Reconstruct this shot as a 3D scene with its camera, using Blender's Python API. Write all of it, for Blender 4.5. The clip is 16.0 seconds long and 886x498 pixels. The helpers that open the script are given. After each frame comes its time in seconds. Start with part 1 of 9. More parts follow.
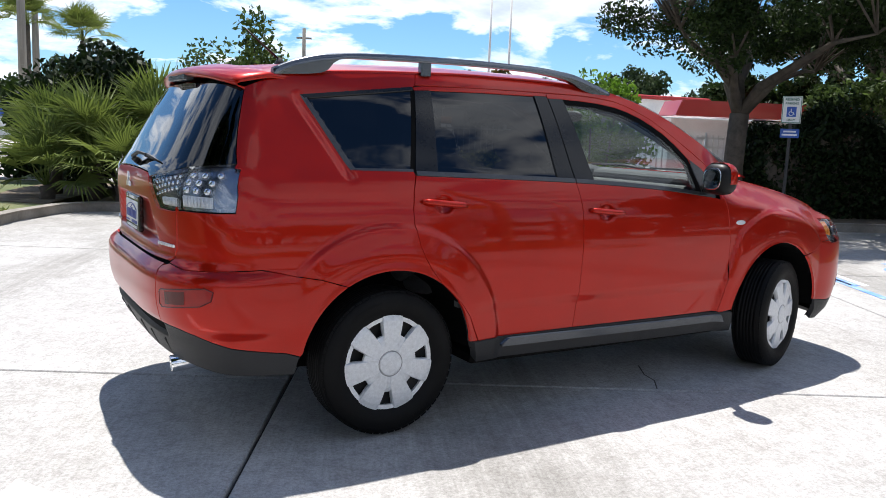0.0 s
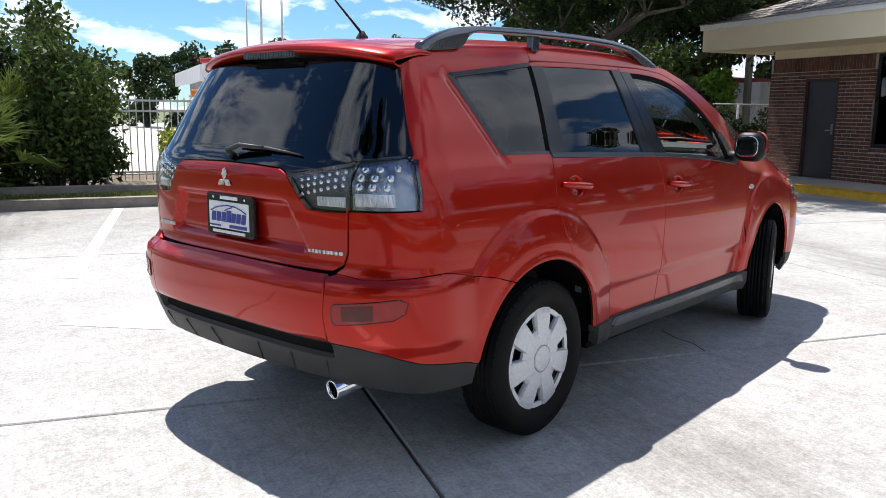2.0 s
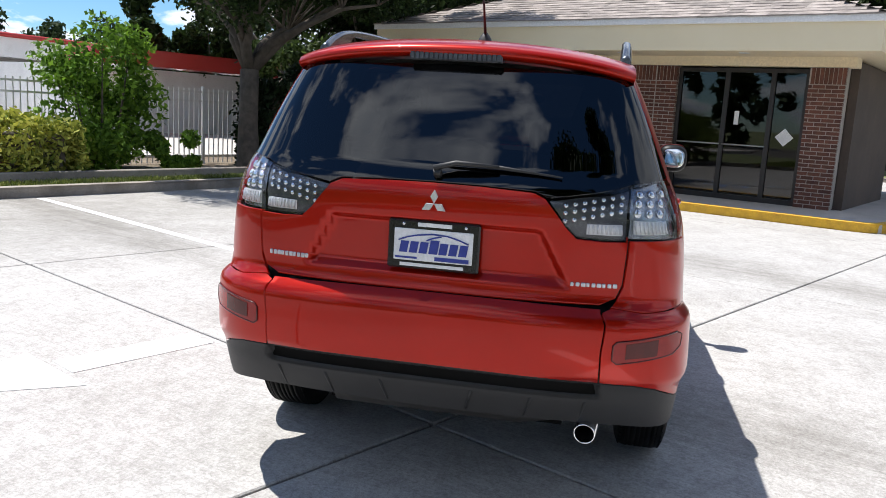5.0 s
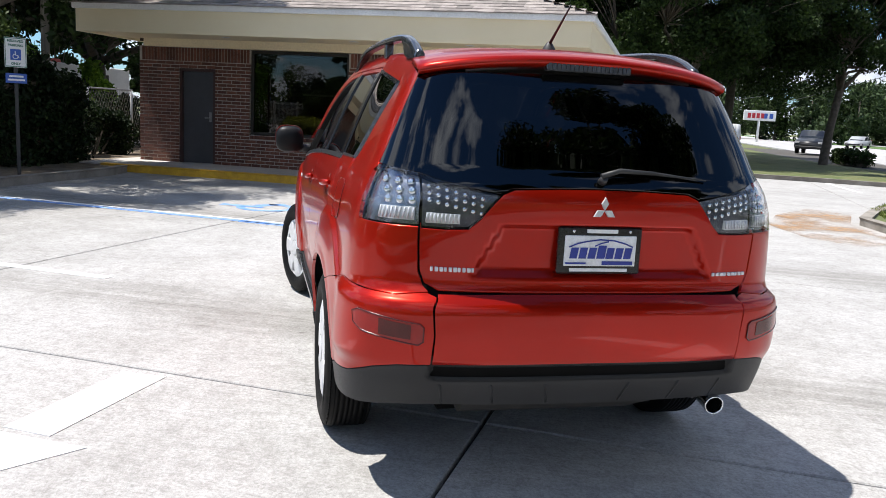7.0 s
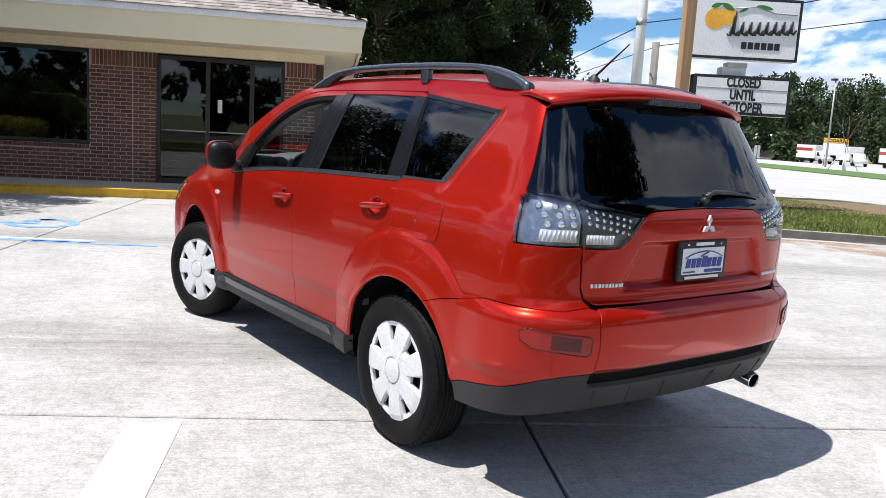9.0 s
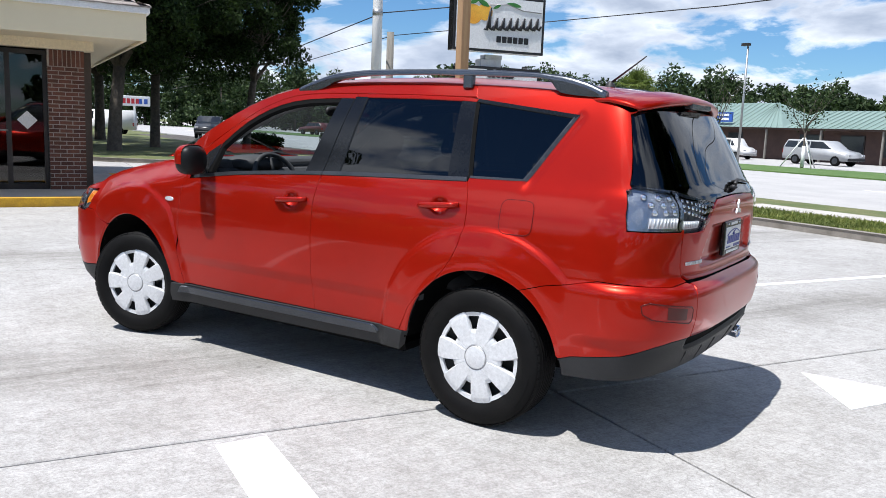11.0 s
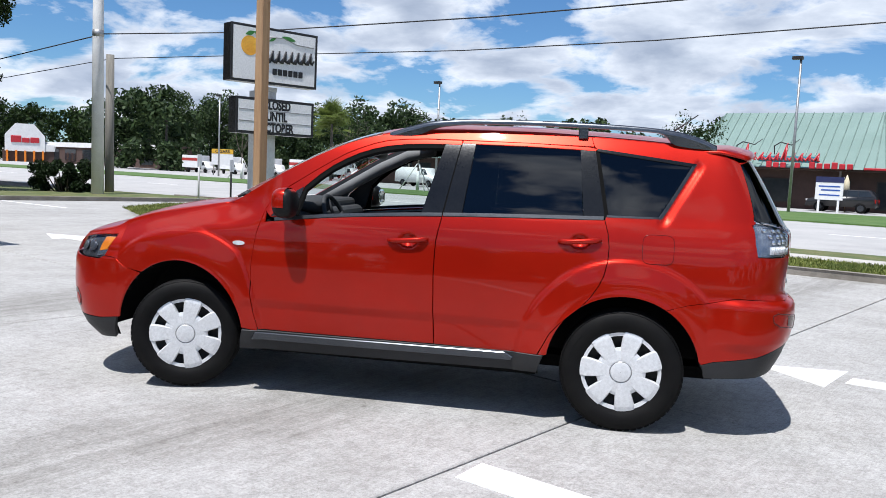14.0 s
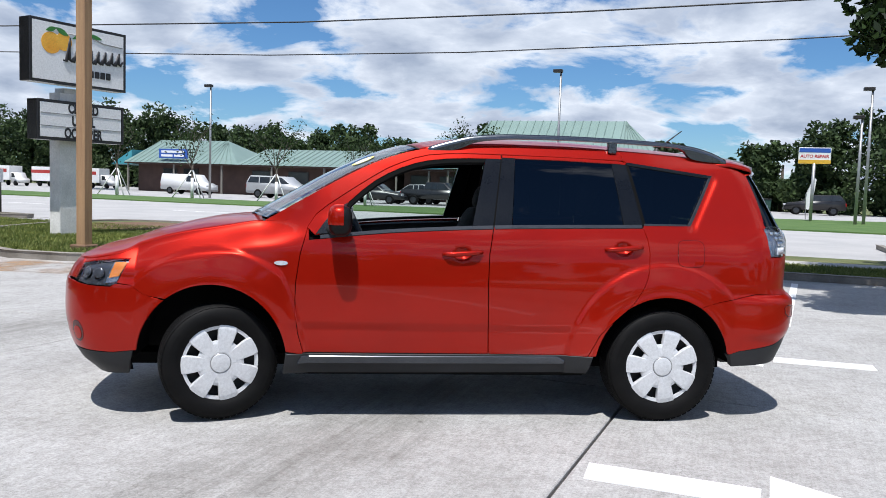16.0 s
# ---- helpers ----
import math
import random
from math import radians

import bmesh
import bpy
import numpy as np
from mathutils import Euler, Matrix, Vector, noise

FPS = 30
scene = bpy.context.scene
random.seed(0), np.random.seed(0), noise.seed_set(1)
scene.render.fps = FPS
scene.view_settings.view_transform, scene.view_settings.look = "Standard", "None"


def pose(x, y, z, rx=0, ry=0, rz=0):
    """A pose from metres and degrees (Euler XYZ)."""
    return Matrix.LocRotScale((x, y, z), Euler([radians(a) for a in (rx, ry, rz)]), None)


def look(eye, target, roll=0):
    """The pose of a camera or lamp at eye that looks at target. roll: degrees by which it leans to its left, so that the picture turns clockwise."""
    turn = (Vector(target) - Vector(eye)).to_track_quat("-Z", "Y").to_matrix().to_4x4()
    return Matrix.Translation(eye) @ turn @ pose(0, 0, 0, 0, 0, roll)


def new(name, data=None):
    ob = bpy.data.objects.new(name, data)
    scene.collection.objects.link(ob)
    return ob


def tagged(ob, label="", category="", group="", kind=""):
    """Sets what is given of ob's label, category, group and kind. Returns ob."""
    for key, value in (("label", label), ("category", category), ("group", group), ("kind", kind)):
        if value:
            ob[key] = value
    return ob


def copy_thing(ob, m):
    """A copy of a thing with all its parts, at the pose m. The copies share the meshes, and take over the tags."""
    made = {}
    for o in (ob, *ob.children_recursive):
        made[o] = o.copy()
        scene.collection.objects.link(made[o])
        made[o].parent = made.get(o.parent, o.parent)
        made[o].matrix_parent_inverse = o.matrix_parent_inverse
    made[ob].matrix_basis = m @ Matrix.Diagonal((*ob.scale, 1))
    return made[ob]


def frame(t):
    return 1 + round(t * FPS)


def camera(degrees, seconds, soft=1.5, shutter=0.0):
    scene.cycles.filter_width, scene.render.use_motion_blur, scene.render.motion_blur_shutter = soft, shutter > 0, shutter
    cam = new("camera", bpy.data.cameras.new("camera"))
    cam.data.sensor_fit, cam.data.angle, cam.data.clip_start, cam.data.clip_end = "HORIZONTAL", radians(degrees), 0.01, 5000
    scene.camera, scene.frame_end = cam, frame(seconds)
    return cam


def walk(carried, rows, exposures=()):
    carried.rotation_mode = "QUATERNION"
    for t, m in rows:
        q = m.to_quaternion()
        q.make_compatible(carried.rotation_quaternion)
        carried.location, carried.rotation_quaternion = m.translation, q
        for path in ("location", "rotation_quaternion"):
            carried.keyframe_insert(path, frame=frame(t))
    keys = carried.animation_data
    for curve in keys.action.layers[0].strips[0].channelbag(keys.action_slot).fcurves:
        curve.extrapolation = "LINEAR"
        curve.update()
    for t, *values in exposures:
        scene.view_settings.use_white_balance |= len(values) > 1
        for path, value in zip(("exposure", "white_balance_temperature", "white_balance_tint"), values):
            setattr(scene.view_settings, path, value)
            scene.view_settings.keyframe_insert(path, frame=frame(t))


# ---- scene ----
cam = camera(57.5, 16.0, 0.7)
PATH = [
    (0, (-1.645, -3.992, 1.375), (-0.617, -2.3, 1.093), 2.3),
    (0.5, (-1.943, -3.676, 1.365), (-0.767, -2.089, 1.054), 1.9),
    (1, (-2.207, -3.355, 1.379), (-0.934, -1.845, 1.06), 2.0),
    (1.5, (-2.512, -3.04, 1.384), (-1.118, -1.641, 1.065), 1.3),
    (2, (-2.761, -2.721, 1.374), (-1.277, -1.423, 1.037), 0.6),
    (2.5, (-3.032, -2.378, 1.373), (-1.463, -1.185, 1.035), 0.4),
    (3, (-3.223, -2.014, 1.352), (-1.531, -0.992, 1.043), 0.0),
    (3.5, (-3.325, -1.635, 1.388), (-1.541, -0.78, 1.099), 1.1),
    (4, (-3.457, -1.248, 1.41), (-1.603, -0.555, 1.124), 0.8),
    (4.2, (-3.491, -1.109, 1.399), (-1.62, -0.465, 1.108), 1.3),
    (6.3, (-3.545, 0.549, 1.41), (-1.583, 0.396, 1.058), 3.3),
    (6.5, (-3.555, 0.744, 1.429), (-1.597, 0.514, 1.09), 2.7),
    (7, (-3.513, 1.173, 1.397), (-1.594, 0.716, 1.07), 3.0),
    (7.5, (-3.417, 1.59, 1.428), (-1.553, 0.949, 1.094), 4.0),
    (8, (-3.315, 2.004, 1.439), (-1.547, 1.118, 1.139), 4.6),
    (8.5, (-3.124, 2.376, 1.413), (-1.443, 1.332, 1.129), 3.7),
    (9, (-2.955, 2.775, 1.429), (-1.354, 1.613, 1.135), 3.3),
    (9.2, (-2.874, 2.902, 1.431), (-1.322, 1.678, 1.124), 3.5),
    (11.3, (-1.738, 4.311, 1.429), (-0.712, 2.614, 1.173), 1.8),
    (11.5, (-1.607, 4.418, 1.419), (-0.615, 2.696, 1.198), 1.6),
    (12, (-1.287, 4.691, 1.414), (-0.411, 2.906, 1.194), 2.3),
    (12.5, (-0.923, 4.888, 1.427), (-0.176, 3.046, 1.202), 2.0),
    (13, (-0.566, 5.136, 1.428), (0.037, 3.24, 1.226), 1.2),
    (13.5, (-0.193, 5.29, 1.406), (0.279, 3.357, 1.211), 2.3),
    (14, (0.193, 5.419, 1.415), (0.558, 3.462, 1.224), 2.6),
    (14.5, (0.601, 5.516, 1.432), (0.755, 3.532, 1.233), 1.9),
    (15, (1.04, 5.517, 1.431), (1.021, 3.527, 1.234), 2.0),
    (15.5, (1.483, 5.56, 1.432), (1.34, 3.57, 1.286), 0.4),
    (16, (1.915, 5.559, 1.403), (1.687, 3.578, 1.247), 1.9),
]
walk(cam, [(t, look(e, g, r)) for t, e, g, r in PATH], [(0, 0.72, 6500, 10), (4, 0.70, 6500, 10), (7, 0.62, 6500, 10), (9.2, 0.63, 6500, 10), (11.4, 0.43, 6250, 10), (14, 0.32, 6220, 10), (16, 0.24, 6220, 10)])

# ---- world, sun, exposure ----
SUN_DIR = Vector((0.14, 0.40, 1.0)).normalized()
elev = math.asin(SUN_DIR.z)
azim = math.atan2(SUN_DIR.x, SUN_DIR.y)

world = bpy.data.worlds.new("daylight")
scene.world = world
world.use_nodes = True
wn, wl = world.node_tree.nodes, world.node_tree.links
wn.clear()
w_out = wn.new("ShaderNodeOutputWorld")
w_bg = wn.new("ShaderNodeBackground")
w_sky = wn.new("ShaderNodeTexSky")
w_sky.sky_type = "NISHITA"
w_sky.sun_disc = False
w_sky.sun_elevation, w_sky.sun_rotation = elev, azim
w_sky.air_density, w_sky.dust_density, w_sky.ozone_density = 1.0, 0.0, 3.0
w_co = wn.new("ShaderNodeTexCoord")
w_sep = wn.new("ShaderNodeSeparateXYZ")
wl.new(w_co.outputs["Generated"], w_sep.inputs[0])


def w_math(op, a, b=None):
    n = wn.new("ShaderNodeMath")
    n.operation = op
    for i, v in enumerate((a, b)):
        if v is None:
            continue
        if isinstance(v, (int, float)):
            n.inputs[i].default_value = v
        else:
            wl.new(v, n.inputs[i])
    return n.outputs[0]


# a flat cloud layer seen in perspective towards the horizon
w_h = w_math("ADD", w_math("MAXIMUM", w_sep.outputs[2], 0.0), 0.27)
w_px, w_py = w_math("DIVIDE", w_sep.outputs[0], w_h), w_math("DIVIDE", w_sep.outputs[1], w_h)
w_comb = wn.new("ShaderNodeCombineXYZ")
wl.new(w_px, w_comb.inputs[0])
wl.new(w_py, w_comb.inputs[1])
w_n1 = wn.new("ShaderNodeTexNoise")
w_n1.inputs["Scale"].default_value, w_n1.inputs["Detail"].default_value = 2.4, 12.0
w_n1.inputs["Roughness"].default_value, w_n1.inputs["Distortion"].default_value = 0.57, 0.25
wl.new(w_comb.outputs[0], w_n1.inputs["Vector"])
# thicker cover over the road side of the place
w_cover = w_math("MULTIPLY", w_math("SUBTRACT", w_math("MULTIPLY", w_sep.outputs[1], -1.0), -0.22), 0.031)
# clearer blue overhead
w_clear = w_math("MULTIPLY", w_math("MAXIMUM", w_math("SUBTRACT", w_sep.outputs[2], 0.32), 0.0), 0.055)
w_zenith = w_math("MULTIPLY", w_math("MAXIMUM", w_math("SUBTRACT", w_sep.outputs[2], 0.80), 0.0), 0.85)
w_dens = w_math("SUBTRACT", w_math("SUBTRACT", w_math("ADD", w_n1.outputs["Fac"], w_cover), w_clear), w_zenith)
w_ramp = wn.new("ShaderNodeValToRGB")
w_ramp.color_ramp.elements[0].position, w_ramp.color_ramp.elements[1].position = 0.466, 0.548
wl.new(w_dens, w_ramp.inputs[0])
w_n2 = wn.new("ShaderNodeTexNoise")
w_n2.inputs["Scale"].default_value, w_n2.inputs["Detail"].default_value = 4.0, 10.0
w_off = wn.new("ShaderNodeMapping")
w_off.inputs["Location"].default_value = (3.1, 1.7, 0.0)
wl.new(w_comb.outputs[0], w_off.inputs["Vector"])
wl.new(w_off.outputs[0], w_n2.inputs["Vector"])
# bright rims and blue-grey hearts, brightest towards the sun
w_ramp2 = wn.new("ShaderNodeValToRGB")
w_ramp2.color_ramp.elements[0].position, w_ramp2.color_ramp.elements[1].position = 0.40, 0.60
w_ramp2.color_ramp.elements[0].color = (0.74, 0.78, 0.85, 1)
w_ramp2.color_ramp.elements[1].color = (1.12, 1.12, 1.12, 1)
wl.new(w_n2.outputs["Fac"], w_ramp2.inputs[0])
w_ramp3 = wn.new("ShaderNodeValToRGB")
w_ramp3.color_ramp.elements.new(0.56)
for e, p, c in zip(w_ramp3.color_ramp.elements, (0.50, 0.565, 0.70), ((14.5, 14.8, 15.2, 1), (10.9, 11.6, 12.8, 1), (7.9, 8.8, 10.3, 1))):
    e.position, e.color = p, c
wl.new(w_dens, w_ramp3.inputs[0])
w_cloud = wn.new("ShaderNodeMix")
w_cloud.data_type, w_cloud.blend_type = "RGBA", "MULTIPLY"
w_cloud.inputs[0].default_value = 1.0
wl.new(w_ramp3.outputs[0], w_cloud.inputs[6])
wl.new(w_ramp2.outputs[0], w_cloud.inputs[7])
w_dot = wn.new("ShaderNodeVectorMath")
w_dot.operation = "DOT_PRODUCT"
wl.new(w_co.outputs["Generated"], w_dot.inputs[0])
w_dot.inputs[1].default_value = SUN_DIR
w_near = w_math("ADD", 1.0, w_math("MULTIPLY", w_math("MAXIMUM", w_math("SUBTRACT", w_dot.outputs["Value"], 0.25), 0.0), 0.9))
w_glow = wn.new("ShaderNodeVectorMath")
w_glow.operation = "SCALE"
wl.new(w_cloud.outputs[2], w_glow.inputs[0])
wl.new(w_near, w_glow.inputs["Scale"])
w_tint = wn.new("ShaderNodeMix")
w_tint.data_type, w_tint.blend_type = "RGBA", "MULTIPLY"
w_tint.inputs[0].default_value = 1.0
wl.new(w_sky.outputs[0], w_tint.inputs[6])
w_tint.inputs[7].default_value = (0.84, 1.20, 1.55, 1)
w_mix = wn.new("ShaderNodeMix")
w_mix.data_type = "RGBA"
wl.new(w_ramp.outputs[0], w_mix.inputs[0])
wl.new(w_tint.outputs[2], w_mix.inputs[6])
wl.new(w_glow.outputs[0], w_mix.inputs[7])
wl.new(w_mix.outputs[2], w_bg.inputs[0])
w_bg.inputs[1].default_value = 0.055
wl.new(w_bg.outputs[0], w_out.inputs[0])

sun = new("sun", bpy.data.lights.new("sun", "SUN"))
sun.data.energy, sun.data.angle, sun.data.color = 5.0, radians(0.53), (1.0, 0.962, 0.915)
sun.matrix_world = look(SUN_DIR * 30, (0, 0, 0))

# ---- helpers ----
LOT = pose(0, 0, 0, 0, 0, -25.5)     # the frame of the car park: a towards the building, b away from the road
RNG = random.Random(7)


def part(name, bm, material, parent=None, label="", smooth=False):
    me = bpy.data.meshes.new(name)
    bm.to_mesh(me)
    bm.free()
    me.materials.append(material)
    if smooth:
        for p in me.polygons:
            p.use_smooth = True
    ob = new(name, me)
    ob.parent = parent
    if label:
        ob["label"] = label
    return ob


def empty(name, m, label, category, group="", kind=""):
    ob = new(name)
    ob.empty_display_size = 0.1
    ob.matrix_world = m
    return tagged(ob, label, category, group, kind)


def box(bm, x0, x1, y0, y1, z0, z1, bevel=0.0, seg=1):
    m = Matrix.Translation(((x0 + x1) / 2, (y0 + y1) / 2, (z0 + z1) / 2)) @ Matrix.Diagonal((abs(x1 - x0), abs(y1 - y0), abs(z1 - z0), 1))
    r = bmesh.ops.create_cube(bm, size=1, matrix=m)
    if bevel:
        es = list({e for v in r["verts"] for e in v.link_edges})
        bmesh.ops.bevel(bm, geom=es, offset=bevel, segments=seg, affect="EDGES", profile=0.5)
    return bm


def boxm(x0, x1, y0, y1, z0, z1, bevel=0.0, seg=1):
    return box(bmesh.new(), x0, x1, y0, y1, z0, z1, bevel, seg)


def tube(bm, pts, radii, seg=8, cap=True):
    pts = [Vector(p) for p in pts]
    if isinstance(radii, (int, float)):
        radii = [radii] * len(pts)
    rings = []
    side = None
    for i, p in enumerate(pts):
        d = (pts[min(i + 1, len(pts) - 1)] - pts[max(i - 1, 0)]).normalized()
        if side is None or abs(side.dot(d)) > 0.95:
            side = d.cross(Vector((0, 0, 1)) if abs(d.z) < 0.9 else Vector((1, 0, 0)))
        u = (side - d * side.dot(d)).normalized()
        side = u
        v = d.cross(u)
        rings.append([bm.verts.new(p + (u * math.cos(2 * math.pi * k / seg) + v * math.sin(2 * math.pi * k / seg)) * radii[i]) for k in range(seg)])
    for r0, r1 in zip(rings, rings[1:]):
        for k in range(seg):
            f = bm.faces.new((r0[k], r0[(k + 1) % seg], r1[(k + 1) % seg], r1[k]))
            f.smooth = True
    if cap:
        bm.faces.new(rings[0][::-1])
        bm.faces.new(rings[-1])
    return bm


def tubem(pts, radii, seg=8):
    return tube(bmesh.new(), pts, radii, seg)


def prism(bm, poly, z0, z1):
    """A closed prism over a plan polygon, counter-clockwise."""
    lo = [bm.verts.new((x, y, z0)) for x, y in poly]
    hi = [bm.verts.new((x, y, z1)) for x, y in poly]
    n = len(poly)
    bm.faces.new(hi)
    bm.faces.new(lo[::-1])
    for i in range(n):
        bm.faces.new((lo[i], lo[(i + 1) % n], hi[(i + 1) % n], hi[i]))
    return bm


def prismm(poly, z0, z1):
    return prism(bmesh.new(), poly, z0, z1)


def lathe(bm, profile, seg=48, axis="y"):
    """Turns a profile of (radius, along) about an axis."""
    rings = []
    for r, h in profile:
        ring = []
        for k in range(seg):
            a = 2 * math.pi * k / seg
            c, s = r * math.cos(a), r * math.sin(a)
            ring.append(bm.verts.new((c, h, s) if axis == "y" else (c, s, h)))
        rings.append(ring)
    for r0, r1 in zip(rings, rings[1:]):
        for k in range(seg):
            f = bm.faces.new((r0[k], r1[k], r1[(k + 1) % seg], r0[(k + 1) % seg]))
            f.smooth = True
    return bm


def tagmesh(name, bm, material, label, category, m=LOT, group="", kind="", smooth=False):
    ob = part(name, bm, material, None, "", smooth)
    ob.matrix_world = m
    return tagged(ob, label, category, group, kind)


def raw_mesh(name, verts, faces, material, parent=None, smooth=False):
    """A mesh from numpy arrays of equal faces."""
    verts, faces = np.asarray(verts, dtype=np.float32), np.asarray(faces, dtype=np.int32)
    me = bpy.data.meshes.new(name)
    k = faces.shape[1]
    me.vertices.add(len(verts))
    me.vertices.foreach_set("co", verts.ravel())
    me.loops.add(faces.size)
    me.loops.foreach_set("vertex_index", faces.ravel())
    me.polygons.add(len(faces))
    me.polygons.foreach_set("loop_start", np.arange(0, faces.size, k, dtype=np.int32))
    if smooth:
        me.polygons.foreach_set("use_smooth", np.ones(len(faces), dtype=bool))
    me.update(calc_edges=True)
    me.materials.append(material)
    ob = new(name, me)
    ob.parent = parent
    return ob


# ---- materials ----
def node_mat(name):
    m = bpy.data.materials.new(name)
    m.use_nodes = True
    nt = m.node_tree
    nt.nodes.clear()
    out = nt.nodes.new("ShaderNodeOutputMaterial")
    return m, nt, out


def noise_fac(nt, scale, detail=6.0, rough=0.6, vec=None, stretch=None):
    g = nt.nodes.new("ShaderNodeNewGeometry")
    src = g.outputs["Position"] if vec is None else vec
    if stretch:
        mp = nt.nodes.new("ShaderNodeMapping")
        mp.inputs["Scale"].default_value = stretch
        nt.links.new(src, mp.inputs["Vector"])
        src = mp.outputs[0]
    n = nt.nodes.new("ShaderNodeTexNoise")
    n.inputs["Scale"].default_value, n.inputs["Detail"].default_value, n.inputs["Roughness"].default_value = scale, detail, rough
    nt.links.new(src, n.inputs["Vector"])
    return n.outputs["Fac"]


def ramp(nt, fac, stops):
    r = nt.nodes.new("ShaderNodeValToRGB")
    els = r.color_ramp.elements
    while len(els) < len(stops):
        els.new(0.5)
    for e, (p, c) in zip(els, stops):
        e.position = p
        e.color = (*c, 1) if len(c) == 3 else c
    nt.links.new(fac, r.inputs[0])
    return r.outputs[0]


def mixc(nt, a, b, fac, mode="MIX"):
    n = nt.nodes.new("ShaderNodeMix")
    n.data_type, n.blend_type = "RGBA", mode
    for i, v in ((0, fac), (6, a), (7, b)):
        if isinstance(v, (int, float)):
            n.inputs[i].default_value = v
        elif isinstance(v, tuple):
            n.inputs[i].default_value = (*v, 1)
        else:
            nt.links.new(v, n.inputs[i])
    return n.outputs[2]


def surf(name, col, col2=None, scale=3.0, fine=40.0, rough=0.6, metal=0.0, bump=0.0, bump_scale=60.0, coat=0.0, random=0.0, island=0.0, spec=0.5, lo=0.35, hi=0.65, stretch=None):
    """A surface with a slow and a fine variation of colour, roughness and relief."""
    m, nt, out = node_mat(name)
    b = nt.nodes.new("ShaderNodeBsdfPrincipled")
    col2 = col2 or tuple(c * 0.8 for c in col)
    big = noise_fac(nt, scale, 5.0, 0.6, None, stretch)
    c = ramp(nt, big, [(lo, col), (hi, col2)])
    small = noise_fac(nt, fine, 4.0, 0.7, None, stretch)
    c = mixc(nt, c, ramp(nt, small, [(0.3, (0.72, 0.72, 0.72)), (0.7, (1.12, 1.12, 1.12))]), 0.6, "MULTIPLY")
    if random or island:
        if random:
            o = nt.nodes.new("ShaderNodeObjectInfo")
            src, amt = o.outputs["Random"], random
        else:
            o = nt.nodes.new("ShaderNodeNewGeometry")
            src, amt = o.outputs["Random Per Island"], island
        c = mixc(nt, c, ramp(nt, src, [(0.0, (1 - amt,) * 3), (1.0, (1 + amt,) * 3)]), 1.0, "MULTIPLY")
    nt.links.new(c, b.inputs["Base Color"])
    b.inputs["Metallic"].default_value = metal
    b.inputs["Specular IOR Level"].default_value = spec
    b.inputs["Coat Weight"].default_value = coat
    b.inputs["Coat Roughness"].default_value = 0.04
    mr = nt.nodes.new("ShaderNodeMapRange")
    mr.inputs["To Min"].default_value, mr.inputs["To Max"].default_value = max(rough - 0.08, 0.02), min(rough + 0.08, 1)
    nt.links.new(small, mr.inputs["Value"])
    nt.links.new(mr.outputs[0], b.inputs["Roughness"])
    if bump:
        bn = nt.nodes.new("ShaderNodeBump")
        bn.inputs["Strength"].default_value, bn.inputs["Distance"].default_value = bump, 0.01
        nt.links.new(noise_fac(nt, bump_scale, 5.0, 0.65), bn.inputs["Height"])
        nt.links.new(bn.outputs[0], b.inputs["Normal"])
    nt.links.new(b.outputs[0], out.inputs[0])
    return m


def glass_mat(name, tint, ior=1.5, rough=0.01):
    m, nt, out = node_mat(name)
    t = nt.nodes.new("ShaderNodeBsdfTransparent")
    t.inputs[0].default_value = (*tint, 1)
    g = nt.nodes.new("ShaderNodeBsdfGlossy")
    g.inputs["Roughness"].default_value = rough
    g.inputs[0].default_value = (1, 1, 1, 1)
    lw = nt.nodes.new("ShaderNodeLayerWeight")
    lw.inputs["Blend"].default_value = 0.5
    pw = nt.nodes.new("ShaderNodeMath")
    pw.operation = "POWER"
    pw.inputs[1].default_value = 5.0
    nt.links.new(lw.outputs["Facing"], pw.inputs[0])
    f = nt.nodes.new("ShaderNodeMapRange")
    f.inputs["To Min"].default_value, f.inputs["To Max"].default_value = ((ior - 1) / (ior + 1)) ** 2 * 1.05, 1.0
    nt.links.new(pw.outputs[0], f.inputs["Value"])
    mx = nt.nodes.new("ShaderNodeMixShader")
    for i, s in ((0, f.outputs[0]), (1, t.outputs[0]), (2, g.outputs[0])):
        nt.links.new(s, mx.inputs[i])
    nt.links.new(mx.outputs[0], out.inputs[0])
    return m


def leaf_mat(name, dark, light, trans=0.25):
    m, nt, out = node_mat(name)
    g = nt.nodes.new("ShaderNodeNewGeometry")
    c = ramp(nt, g.outputs["Random Per Island"], [(0.0, dark), (0.7, light), (1.0, tuple(min(1, x * 1.35) for x in light))])
    c = mixc(nt, c, ramp(nt, noise_fac(nt, 0.7, 3.0), [(0.35, (0.65, 0.7, 0.7)), (0.65, (1.2, 1.15, 1.0))]), 0.8, "MULTIPLY")
    b = nt.nodes.new("ShaderNodeBsdfPrincipled")
    b.inputs["Roughness"].default_value = 0.55
    b.inputs["Specular IOR Level"].default_value = 0.13
    nt.links.new(c, b.inputs["Base Color"])
    t = nt.nodes.new("ShaderNodeBsdfTranslucent")
    nt.links.new(mixc(nt, c, (0.9, 1.0, 0.35), 0.35, "MULTIPLY"), t.inputs[0])
    mx = nt.nodes.new("ShaderNodeMixShader")
    mx.inputs[0].default_value = trans
    nt.links.new(b.outputs[0], mx.inputs[1])
    nt.links.new(t.outputs[0], mx.inputs[2])
    nt.links.new(mx.outputs[0], out.inputs[0])
    return m


